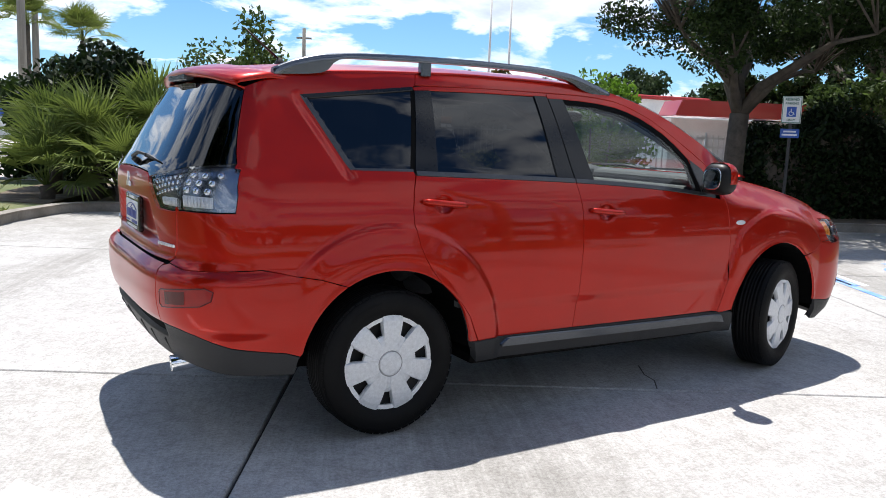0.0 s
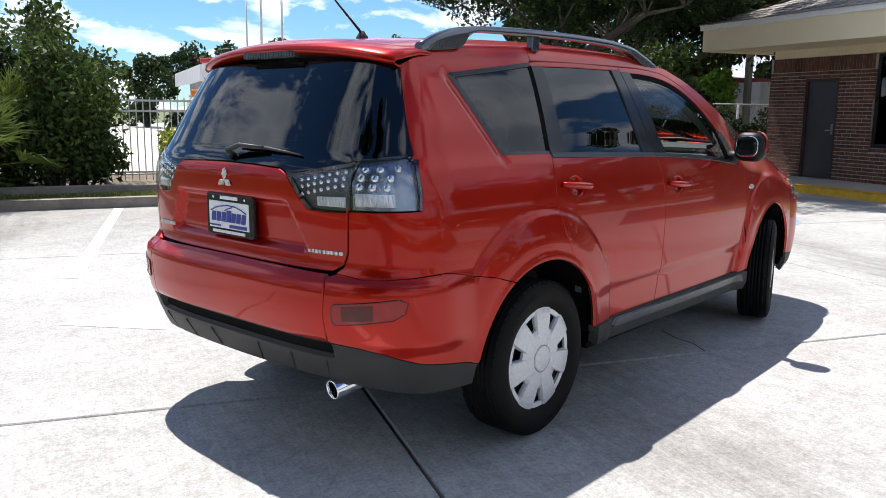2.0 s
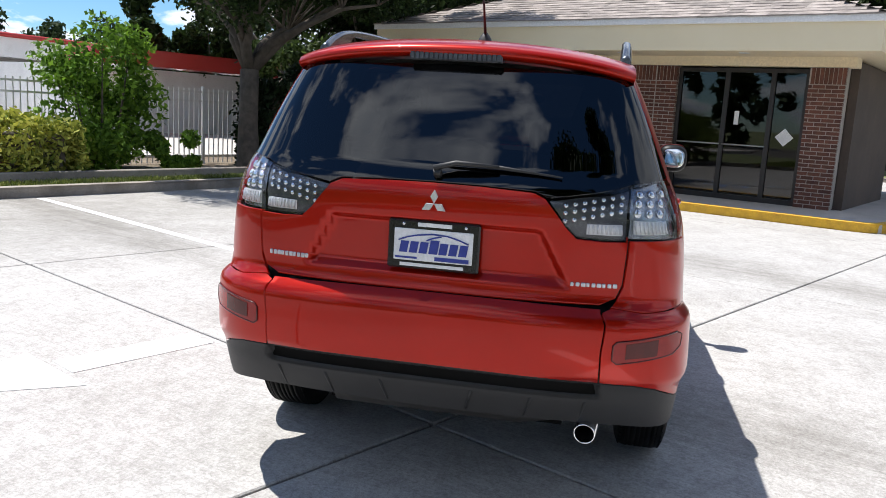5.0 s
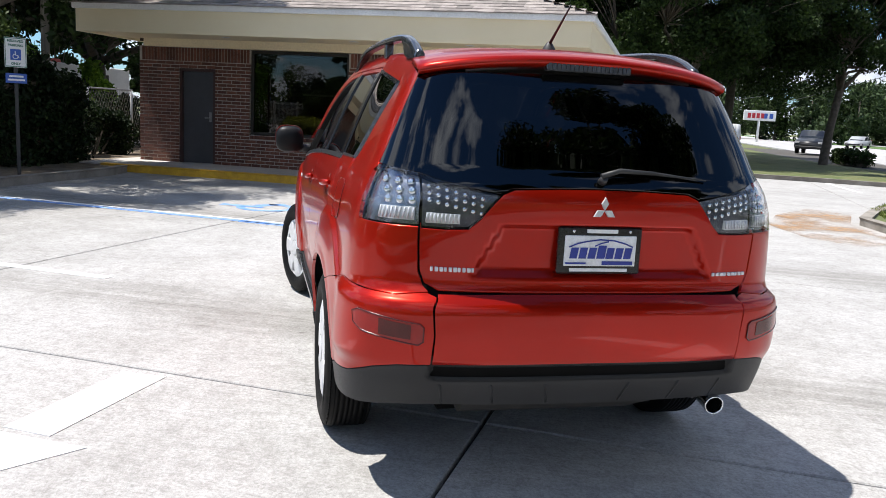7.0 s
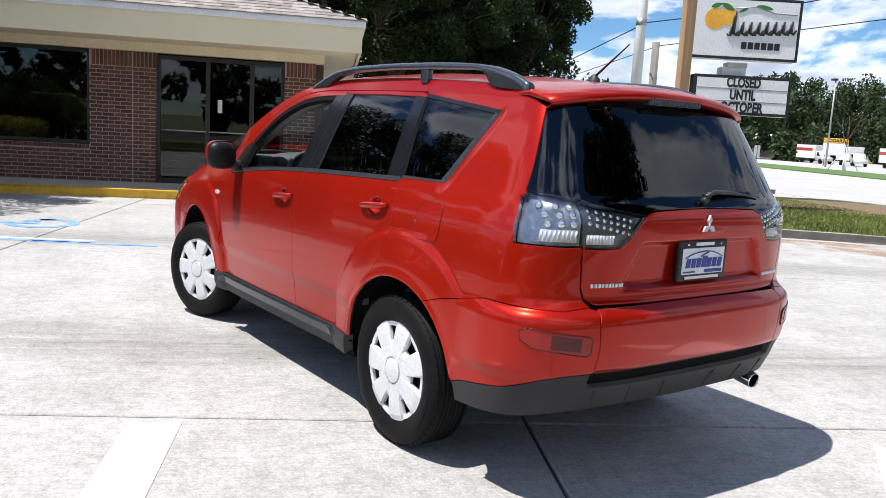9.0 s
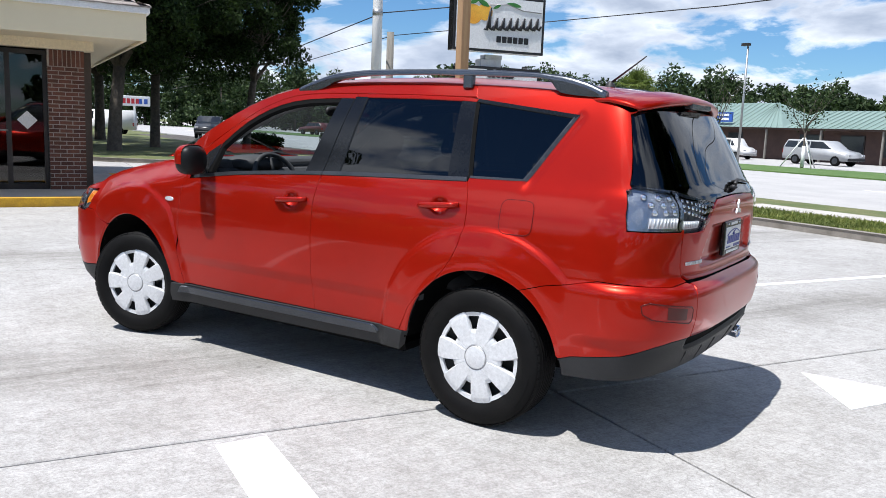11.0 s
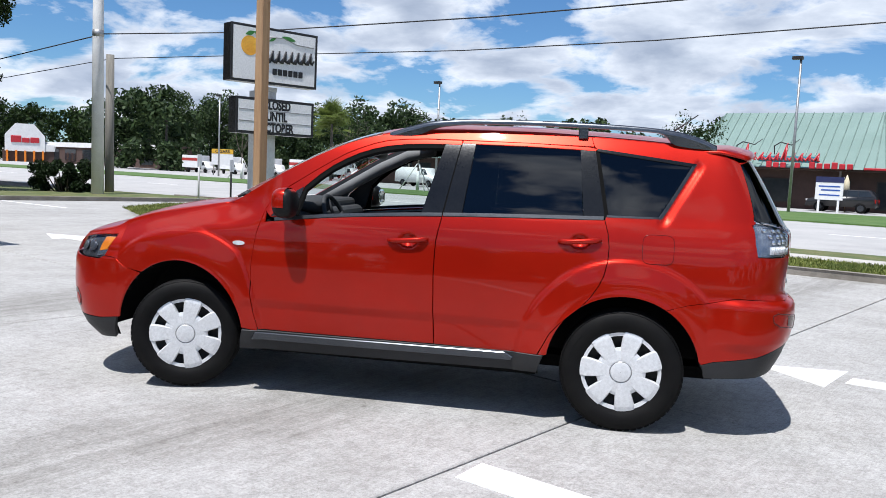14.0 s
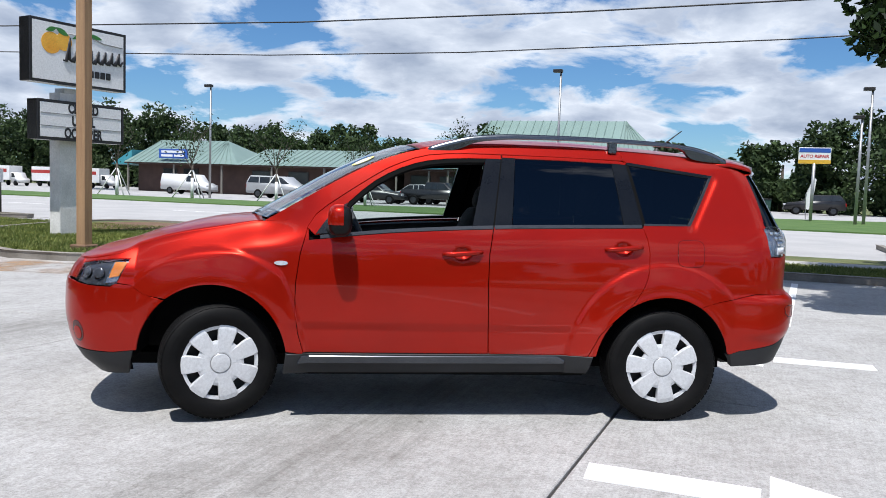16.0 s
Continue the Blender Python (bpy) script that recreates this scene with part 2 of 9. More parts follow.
def concrete_mat():
    m, nt, out = node_mat("weathered_concrete")
    b = nt.nodes.new("ShaderNodeBsdfPrincipled")
    g = nt.nodes.new("ShaderNodeNewGeometry")
    lot = nt.nodes.new("ShaderNodeMapping")
    lot.inputs["Rotation"].default_value = (0, 0, radians(25.5))
    nt.links.new(g.outputs["Position"], lot.inputs["Vector"])
    lot_co = lot.outputs[0]

    def math_n(op, *vals):
        n = nt.nodes.new("ShaderNodeMath")
        n.operation = op
        for i, v in enumerate(vals):
            if isinstance(v, (int, float)):
                n.inputs[i].default_value = v
            else:
                nt.links.new(v, n.inputs[i])
        return n.outputs[0]

    c = ramp(nt, noise_fac(nt, 0.35, 6.0, 0.6), [(0.3, (0.355, 0.35, 0.34)), (0.55, (0.425, 0.42, 0.41)), (0.75, (0.375, 0.37, 0.36))])
    c = mixc(nt, c, ramp(nt, noise_fac(nt, 1.9, 8.0, 0.7), [(0.35, (0.80, 0.79, 0.77)), (0.6, (1.05, 1.05, 1.05))]), 0.7, "MULTIPLY")
    c = mixc(nt, c, ramp(nt, noise_fac(nt, 55, 6.0, 0.85), [(0.36, (0.62, 0.61, 0.60)), (0.58, (1.12, 1.12, 1.12))]), 0.85, "MULTIPLY")
    c = mixc(nt, c, ramp(nt, noise_fac(nt, 13, 5.0, 0.8), [(0.38, (0.80, 0.79, 0.78)), (0.56, (1.06, 1.06, 1.06))]), 0.8, "MULTIPLY")
    # the broomed finish, drawn along the lot
    broom = noise_fac(nt, 1.0, 5.0, 0.75, lot_co, (48.0, 3.2, 1.0))
    c = mixc(nt, c, ramp(nt, broom, [(0.36, (0.82, 0.815, 0.81)), (0.62, (1.07, 1.07, 1.07))]), 0.65, "MULTIPLY")
    # grey wheel tracks where cars cross, streaked along the way they drive
    sep = nt.nodes.new("ShaderNodeSeparateXYZ")
    nt.links.new(lot_co, sep.inputs[0])
    wob = math_n("MULTIPLY", math_n("SUBTRACT", noise_fac(nt, 0.55, 4.0, 0.6), 0.5), 1.3)
    along = math_n("ADD", math_n("ADD", sep.outputs[0], wob), math_n("MULTIPLY", sep.outputs[1], -0.10))
    near = None
    for at, half in ((1.05, 0.62), (5.3, 0.75), (-3.0, 0.5)):
        d = nt.nodes.new("ShaderNodeMapRange")
        d.interpolation_type = "SMOOTHSTEP"
        d.inputs["From Min"].default_value, d.inputs["From Max"].default_value = half, 0.1
        nt.links.new(math_n("ABSOLUTE", math_n("SUBTRACT", along, at)), d.inputs["Value"])
        near = d.outputs[0] if near is None else math_n("MAXIMUM", near, d.outputs[0])
    streak = noise_fac(nt, 1.0, 6.0, 0.7, lot_co, (9.0, 0.45, 1.0))
    c = mixc(nt, c, ramp(nt, streak, [(0.34, (0.60, 0.59, 0.57)), (0.68, (0.94, 0.935, 0.925))]), near, "MULTIPLY")
    # washed-down soil darkening the slabs before the planted bed
    soil = nt.nodes.new("ShaderNodeMapRange")
    soil.interpolation_type = "SMOOTHSTEP"
    soil.inputs["From Min"].default_value, soil.inputs["From Max"].default_value = 3.6, 7.2
    nt.links.new(math_n("ADD", sep.outputs[1], wob), soil.inputs["Value"])
    c = mixc(nt, c, ramp(nt, noise_fac(nt, 2.6, 6.0, 0.7), [(0.35, (0.68, 0.67, 0.64)), (0.65, (0.86, 0.855, 0.84))]), soil.outputs[0], "MULTIPLY")
    # hairline crazing in patches
    v = nt.nodes.new("ShaderNodeTexVoronoi")
    v.feature = "DISTANCE_TO_EDGE"
    v.inputs["Scale"].default_value = 8.0
    nz = nt.nodes.new("ShaderNodeTexNoise")
    nz.inputs["Scale"].default_value = 6.0
    nt.links.new(g.outputs["Position"], nz.inputs["Vector"])
    add = nt.nodes.new("ShaderNodeVectorMath")
    add.operation = "MULTIPLY_ADD"
    add.inputs[1].default_value = (0.25, 0.25, 0.25)
    nt.links.new(nz.outputs["Color"], add.inputs[0])
    nt.links.new(g.outputs["Position"], add.inputs[2])
    nt.links.new(add.outputs[0], v.inputs["Vector"])
    craze = ramp(nt, v.outputs["Distance"], [(0.0, (0.70, 0.69, 0.68)), (0.030, (1.0, 1.0, 1.0))])
    c = mixc(nt, c, craze, ramp(nt, noise_fac(nt, 0.8, 3.0), [(0.48, (0, 0, 0)), (0.62, (0.7, 0.7, 0.7))]), "MULTIPLY")
    # small dark spots of oil and gum
    spot = nt.nodes.new("ShaderNodeTexVoronoi")
    spot.inputs["Scale"].default_value = 1.3
    nt.links.new(g.outputs["Position"], spot.inputs["Vector"])
    c = mixc(nt, c, ramp(nt, spot.outputs["Distance"], [(0.018, (0.45, 0.43, 0.41)), (0.035, (1.0, 1.0, 1.0))]), 0.7, "MULTIPLY")
    nt.links.new(c, b.inputs["Base Color"])
    b.inputs["Roughness"].default_value = 0.82
    bn = nt.nodes.new("ShaderNodeBump")
    bn.inputs["Strength"].default_value, bn.inputs["Distance"].default_value = 0.5, 0.006
    nt.links.new(noise_fac(nt, 90, 6.0, 0.7), bn.inputs["Height"])
    nt.links.new(bn.outputs[0], b.inputs["Normal"])
    nt.links.new(b.outputs[0], out.inputs[0])
    return m


def grass_mat():
    return surf("turf", (0.075, 0.11, 0.03), (0.15, 0.15, 0.06), 1.3, 70, 0.9, bump=0.9, bump_scale=110)


M_CONC = concrete_mat()
M_JOINT = surf("joint_dirt", (0.05, 0.045, 0.04), (0.1, 0.09, 0.08), 4, 30, 0.95)
M_KERB = surf("kerb_concrete", (0.30, 0.275, 0.24), (0.18, 0.16, 0.135), 2.2, 35, 0.9, bump=0.5, bump_scale=50)
M_WALK = surf("sidewalk_concrete", (0.50, 0.47, 0.44), (0.40, 0.38, 0.35), 1.2, 40, 0.85, bump=0.3)
M_YEL = surf("worn_yellow_paint", (0.72, 0.42, 0.03), (0.55, 0.31, 0.03), 6, 45, 0.7, bump=0.3)
M_LINE = surf("white_marking_paint", (0.85, 0.845, 0.83), (0.74, 0.735, 0.72), 5, 60, 0.75, bump=0.2)
M_BLUE = surf("blue_marking_paint", (0.09, 0.24, 0.62), (0.25, 0.38, 0.62), 5, 45, 0.75)
M_GRASS = grass_mat()
M_SOIL = surf("leaf_litter", (0.10, 0.075, 0.05), (0.19, 0.15, 0.10), 4, 60, 0.95, bump=0.8)
M_MULCH = surf("pine_mulch", (0.12, 0.07, 0.045), (0.20, 0.12, 0.07), 6, 80, 0.95, bump=0.9)
M_ROAD = surf("pale_asphalt", (0.43, 0.42, 0.41), (0.36, 0.355, 0.35), 0.5, 60, 0.9, bump=0.2)
M_BRICK = surf("red_brown_brick", (0.160, 0.064, 0.040), (0.100, 0.039, 0.028), 9, 70, 0.88, bump=0.5, bump_scale=120, random=0.35)
M_BRICKS = surf("red_brown_brick_run", (0.160, 0.064, 0.040), (0.100, 0.039, 0.028), 9, 70, 0.88, bump=0.5, bump_scale=120, island=0.35)
M_MORTAR = surf("mortar", (0.46, 0.42, 0.37), (0.38, 0.35, 0.31), 5, 60, 0.95)
M_CREAM = surf("cream_painted_timber", (0.78, 0.685, 0.475), (0.75, 0.65, 0.44), 0.8, 160, 0.55)
M_SOFFIT = surf("cream_soffit", (0.80, 0.70, 0.50), (0.76, 0.655, 0.45), 0.8, 30, 0.6)
M_SHINGLE = surf("grey_brown_shingle", (0.30, 0.265, 0.24), (0.20, 0.175, 0.16), 6, 40, 0.95, bump=0.4, island=0.3)
M_FRAME = surf("dark_bronze_frame", (0.022, 0.019, 0.017), (0.035, 0.03, 0.027), 5, 60, 0.4, metal=0.3)
M_DOOR = surf("dark_grey_door_paint", (0.055, 0.055, 0.062), (0.045, 0.045, 0.05), 3, 50, 0.5)
M_WIN = glass_mat("tinted_window_glass", (0.30, 0.29, 0.27), 1.55)
# dark brown that carries the dimness of the rooms
M_ROOM = surf("room_shade_brown", (0.10, 0.075, 0.06), (0.07, 0.055, 0.045), 1, 20, 0.9)
M_WHITE = surf("white_paint", (0.80, 0.80, 0.79), (0.72, 0.72, 0.71), 2, 40, 0.5)
M_FENCE = surf("white_powder_coat", (0.78, 0.77, 0.74), (0.68, 0.67, 0.64), 2, 40, 0.45)
M_BLACK = surf("black_plastic", (0.02, 0.02, 0.021), (0.028, 0.028, 0.029), 8, 90, 0.55)
M_STEEL = surf("galvanised_steel", (0.42, 0.42, 0.42), (0.32, 0.32, 0.32), 6, 60, 0.45, metal=0.7)
M_POLE = surf("grey_concrete_pole", (0.72, 0.72, 0.70), (0.62, 0.61, 0.59), 1.5, 40, 0.85)
M_WOOD = surf("weathered_timber_pole", (0.40, 0.25, 0.13), (0.30, 0.18, 0.095), 3, 50, 0.85, bump=0.5, stretch=(4, 4, 0.25))
M_WOODG = surf("grey_timber_pole", (0.25, 0.235, 0.205), (0.17, 0.16, 0.14), 3, 50, 0.9, bump=0.5, stretch=(4, 4, 0.25))
M_BARK = surf("oak_bark", (0.115, 0.095, 0.075), (0.06, 0.05, 0.04), 7, 40, 0.95, bump=1.0, bump_scale=28)
M_OAK = leaf_mat("oak_leaf", (0.010, 0.020, 0.007), (0.030, 0.053, 0.015))
# hedge green taken near black to hold the shade under the oak
M_HEDGE = leaf_mat("shade_dark_hedge_leaf", (0.006, 0.013, 0.005), (0.016, 0.030, 0.010), 0.12)
M_VARI = leaf_mat("variegated_hedge_leaf", (0.10, 0.15, 0.025), (0.42, 0.42, 0.09), 0.2)
M_LIME = leaf_mat("bright_shrub_leaf", (0.06, 0.13, 0.02), (0.17, 0.30, 0.04), 0.35)
M_PALM = leaf_mat("palmetto_leaf", (0.045, 0.080, 0.018), (0.23, 0.28, 0.085), 0.30)
M_FAR = leaf_mat("far_wood_leaf", (0.020, 0.036, 0.016), (0.048, 0.075, 0.030), 0.1)

# ---- the ground and the car park ----
def flat(bm, poly, z):
    vs = [bm.verts.new((x, y, z)) for x, y in poly]
    bm.faces.new(vs)
    return bm


tagmesh("ground", flat(bmesh.new(), [(-900, -900), (900, -900), (900, 900), (-900, 900)], -0.12), M_GRASS, "mown grass and bare verge out to the horizon", "ground", kind="structure")

# concrete slabs, laid a little askew to the building
SLAB = pose(0, 0, 0, 0, 0, -29.6)
lot_bed = tagmesh("pavement", prismm([(-45, -60), (70, -60), (70, 45), (-45, 45)], -0.11, -0.03), M_JOINT, "pale concrete car park laid in large slabs", "pavement", kind="structure")
SA, SB, GAP = 4.62, 4.36, 0.009


def ring_kerb(bm, pts, w, z0, z1, close=False):
    """A kerb of width w to the left of a plan line, with a rounded upper edge."""
    n = len(pts)
    prof = [(0.0, z0), (0.012, z1 - 0.03), (0.03, z1), (w, z1), (w, z0)]
    rows = []
    for i in range(n):
        p = Vector(pts[i])
        a = Vector(pts[(i - 1) % n]) if (close or i) else p - (Vector(pts[1]) - p)
        b = Vector(pts[(i + 1) % n]) if (close or i < n - 1) else p + (p - Vector(pts[-2]))
        d0, d1 = (p - a).normalized(), (b - p).normalized()
        n0, n1 = Vector((-d0.y, d0.x)), Vector((-d1.y, d1.x))
        m = (n0 + n1).normalized()
        m = m / max(m.dot(n0), 0.4)
        rows.append([bm.verts.new((p.x + m.x * o, p.y + m.y * o, h)) for o, h in prof])
    for i in range(n if close else n - 1):
        r0, r1 = rows[i], rows[(i + 1) % n]
        for k in range(len(prof) - 1):
            bm.faces.new((r0[k], r1[k], r1[k + 1], r0[k + 1]))
    if not close:
        bm.faces.new(rows[0])
        bm.faces.new(rows[-1][::-1])
    bmesh.ops.recalc_face_normals(bm, faces=bm.faces)
    return bm


def arc(cx, cy, r, a0, a1, n=8):
    return [(cx + r * math.cos(radians(a0 + (a1 - a0) * i / n)), cy + r * math.sin(radians(a0 + (a1 - a0) * i / n))) for i in range(n + 1)]


# the planted bed on the side away from the road
tagmesh("kerb", ring_kerb(bmesh.new(), [(10.1, 8.75), (9.4, 8.6), (4.5, 8.45), (-3.4, 8.42)] + arc(-3.5, 7.72, 0.7, 90, 180, 5) + [(-4.35, 6.9), (-4.9, -20)], -0.15, -0.1, 0.14), M_KERB, "weathered grey concrete kerb round the planted bed", "kerb", kind="structure")
tagmesh("planting_bed", prismm([(10.05, 8.85), (30, 8.9), (30, 40), (-4.0, 40), (-4.0, 8.5), (4.5, 8.55)], -0.1, 0.10), M_SOIL, "leaf-littered soil of the planted bed behind the kerb", "soil", kind="structure")
tagmesh("lawn", prismm([(6.2, 8.62), (6.2, 9.05), (-3.2, 8.95), (-3.2, 8.55)], -0.1, 0.115), M_GRASS, "narrow strip of patchy grass behind the kerb", "grass", kind="structure")
tagmesh("garden_edging", boxm(-3.2, 6.2, 9.05, 9.17, -0.1, 0.26, 0.012), M_KERB, "low dark edging board along the hedge", "edging", kind="structure")
tagmesh("lawn", prismm([(-4.5, 40), (-4.5, 8.5), (-4.45, 6.9), (-5.0, -20), (-16, -20), (-16, 40)], -0.1, 0.10), M_GRASS, "sunlit mown grass beyond the kerb", "grass", kind="structure")
tagmesh("planting_bed", prismm([(-4.5, 30), (-4.5, 8.5), (-4.45, 8.2), (-5.6, 8.6), (-5.9, 10.5), (-6.4, 30)], -0.1, 0.112), M_SOIL, "dark soil and dead leaves under the palms", "soil", kind="structure")
tagmesh("yard", prismm([(-25, 13), (24, 13), (24, 70), (-25, 70)], -0.1, 0.125), M_WALK, "pale concrete yard behind the fence", "yard", kind="structure")

# the grass island towards the road and the verge
ISLE = [(-60, -8.98), (5.6, -8.95), (6.6, -8.75), (7.25, -8.3), (7.6, -7.6), (7.95, -6.5), (8.2, -5.4), (8.55, -4.75), (9.2, -4.38), (10.3, -4.25), (11.6, -4.72), (12.7, -5.2), (13.6, -6.1), (14.6, -7.35), (15.3, -8.6), (15.75, -10.0), (16.05, -11.4), (16.1, -12.6), (15.8, -13.3), (15.0, -13.75), (13.6, -13.85), (-60, -13.9)]
tagmesh("kerb", ring_kerb(bmesh.new(), ISLE[:-1], -0.15, -0.1, 0.13), M_KERB, "tan concrete kerb round the grass island", "kerb", kind="structure")
tagmesh("lawn", prismm(ISLE[::-1], -0.1, 0.085), M_GRASS, "short dry grass on the island by the sign", "grass", kind="structure")
tagmesh("footpath", prismm([(-60, -12.2), (8.0, -12.2), (8.0, -11.2), (-60, -11.2)], -0.1, 0.10), M_WALK, "pale concrete footpath beside the road", "footpath", kind="structure")
tagmesh("mulch_bed", prismm(arc(13.4, -11.4, 1.7, 0, 350, 22), -0.1, 0.12), M_MULCH, "round bed of brown mulch on the island", "soil", kind="structure")
FAR_ISLE = [(90, -9.0), (42, -9.3), (36, -9.75), (30.4, -10.85), (28.3, -11.6), (26.2, -12.85), (23.4, -13.3), (20.6, -13.75), (19.4, -13.6), (19.25, -13.2), (19.9, -12.75), (20.6, -12.1), (21.05, -11.3), (21.3, -10.2), (21.65, -8.6), (22.15, -6.5), (22.25, -4.5), (22.9, -2.3), (24.4, 0.2), (27.2, 3.6), (34, 9), (90, 9)]
tagmesh("kerb", ring_kerb(bmesh.new(), FAR_ISLE[6:21], -0.15, -0.1, 0.13), M_KERB, "concrete kerb of the shaded lawn under the oaks", "kerb", kind="structure")
tagmesh("lawn", prismm(FAR_ISLE[::-1], -0.1, 0.09), M_GRASS, "shaded lawn under the oaks", "grass", kind="structure")

# the road and what lies over it
tagmesh("road", prismm([(-300, -30.9), (300, -30.9), (300, -14.0), (-300, -14.0)], -0.1, 0.008), M_ROAD, "sun-bleached asphalt road beside the car park", "road", kind="structure")
for k in range(-12, 14):
    tagmesh("lane_marking", boxm(k * 9, k * 9 + 3, -22.5, -22.38, 0.008, 0.012), M_LINE, "white dashed lane line on the road", "road marking", group="lane lines", kind="structure")
M_VERGE = surf("green_verge_grass", (0.055, 0.12, 0.022), (0.095, 0.16, 0.04), 0.7, 25, 0.95, bump=0.3)
tagmesh("verge", prismm([(-300, -30.9), (-300, -52), (-12, -51), (4, -44.5), (24, -38.5), (300, -37.5), (300, -30.9)], -0.1, 0.07), M_VERGE, "green grass verge on the far side of the road", "grass", kind="structure")
tagmesh("forecourt", prismm([(-300, -75), (300, -75), (300, -37.5), (-300, -37.5)], -0.1, 0.03), M_ROAD, "asphalt forecourt of the shops over the road", "forecourt", kind="structure")

# painted markings
def marking(poly, mat, label, group=""):
    return tagmesh("road_marking", prismm(poly, 0.0, 0.004), mat, label, "road marking", group=group, kind="structure")


def stall(a0, b0, a1, b1, w, mat, label):
    d = Vector((a1 - a0, b1 - b0)).normalized()
    n = Vector((-d.y, d.x)) * w / 2
    marking([(a0 - n.x, b0 - n.y), (a1 - n.x, b1 - n.y), (a1 + n.x, b1 + n.y), (a0 + n.x, b0 + n.y)], mat, label, "stall lines")


stall(-1.05, 8.3, -1.53, 3.45, 0.12, M_LINE, "white painted line between parking stalls")
stall(2.2, 8.3, 1.84, 3.4, 0.10, M_LINE, "white painted line between parking stalls")
stall(5.62, 8.3, 5.28, 3.4, 0.10, M_BLUE, "worn blue painted line of the accessible stall")
stall(5.74, 8.3, 5.40, 3.4, 0.07, M_LINE, "white painted line beside the blue stall line")
stall(5.28, 4.0, 5.16, 2.7, 0.09, M_BLUE, "worn blue painted line of the accessible stall")
stall(-1.39, -3.62, -1.855, -8.4, 0.10, M_LINE, "white painted line between parking stalls")
stall(1.7, -3.9, 1.35, -8.4, 0.10, M_LINE, "white painted line between parking stalls")
stall(22.05, -3.82, 18.8, -3.72, 0.10, M_LINE, "white painted line between stalls by the shaded lawn")
stall(21.95, -6.36, 18.55, -6.42, 0.10, M_LINE, "white painted line between stalls by the shaded lawn")
marking([(-0.92, 1.76), (-0.09, 1.73), (-0.10, 1.97), (-0.90, 2.0)], M_LINE, "white painted stem of a direction arrow", "arrows")
marking([(-0.97, 1.55), (-0.93, 2.22), (-1.62, 1.93)], M_LINE, "white painted head of a direction arrow", "arrows")
marking([(-1.1, -1.93), (-0.48, -1.62), (-1.06, -1.24)], M_LINE, "white painted head of a direction arrow", "arrows")
marking([(-1.95, -1.76), (-1.17, -1.72), (-1.15, -1.49), (-1.95, -1.53)], M_LINE, "white painted stem of a direction arrow", "arrows")
marking([(11.0, -2.78), (11.95, -2.42), (11.0, -2.02)], M_LINE, "white painted head of a direction arrow", "arrows")
marking([(10.2, -2.58), (11.0, -2.55), (11.0, -2.25), (10.2, -2.28)], M_LINE, "white painted stem of a direction arrow", "arrows")
# the worn accessibility symbol: a ring with a bent seat bar
bm = bmesh.new()
ro = arc(6.7, 4.3, 0.42, 100, 380, 18)
ri = arc(6.7, 4.3, 0.30, 100, 380, 18)
vo = [bm.verts.new((x, y, 0.004)) for x, y in ro]
vi = [bm.verts.new((x, y, 0.004)) for x, y in ri]
for i in range(18):
    bm.faces.new((vi[i], vo[i], vo[i + 1], vi[i + 1]))
flat(bm, [(6.62, 4.35), (6.78, 4.35), (6.78, 5.0), (6.62, 5.0)], 0.004)
flat(bm, [(6.78, 4.45), (7.15, 4.2), (7.25, 4.3), (6.85, 4.6)], 0.004)
tagmesh("road_marking", bm, M_BLUE, "worn blue accessibility symbol painted on the concrete", "road marking", kind="structure")

# ---- the brick building ----
WALL = 11.85
Z0 = 0.13
tagmesh("sidewalk", prismm([(10.4, -0.1), (16, -0.1), (16, 10.0), (10.4, 10.0)], -0.1, Z0), M_WALK, "clean concrete walk in front of the brick building", "sidewalk", kind="structure")
tagmesh("yellow_kerb", ring_kerb(bmesh.new(), [(16.0, -0.2), (10.9, -0.22), (10.5, -0.14), (10.3, 0.05), (10.24, 0.4), (10.24, 9.4)], -0.16, -0.1, Z0 + 0.012), M_YEL, "kerb painted worn yellow along the walk", "kerb", kind="structure")

wall_bed = tagmesh("wall_north", bmesh.new(), M_MORTAR, "red-brown brick front wall with pale mortar", "wall", kind="structure")
bm = bmesh.new()
SPANS = [(9.58, 8.67, Z0, 2.50), (7.85, 7.08, Z0, 2.50), (7.08, 4.97, Z0, 0.78), (4.97, 3.83, Z0, 2.50), (8.67, 7.85, 2.08, 2.50)]
for b1, b0, z0, z1 in SPANS:
    box(bm, WALL + 0.006, WALL + 0.22, b0, b1, z0, z1)
box(bm, WALL + 0.006, WALL + 0.30, 0.95, 1.52, Z0, 2.50)
box(bm, WALL + 0.5, WALL + 9, 9.36, 9.58, Z0, 2.5)
bm.to_mesh(wall_bed.data)
bm.free()
wall_bed.data.materials.append(M_MORTAR)

# the closed rooms behind, their dimness put into a dark brown
tagmesh("wall_room", boxm(WALL + 4.0, WALL + 4.2, 0.9, 9.6, Z0, 2.6), M_ROOM, "back wall of the rooms, dimness put into its colour", "wall", kind="structure")
tagmesh("wall_side", boxm(WALL + 0.3, WALL + 4.1, 0.80, 0.94, Z0, 2.6), M_ROOM, "side wall of the rooms, dimness put into its colour", "wall", kind="structure")
tagmesh("floor", boxm(WALL + 0.22, WALL + 4.1, 0.9, 9.4, Z0 - 0.05, Z0 + 0.01), M_ROOM, "floor of the rooms, dimness put into its colour", "floor", kind="structure")
tagmesh("ceiling", boxm(WALL + 0.05, WALL + 9, 0.9, 9.6, 2.60, 2.66), M_ROOM, "ceiling of the rooms, dimness put into its colour", "ceiling", kind="structure")

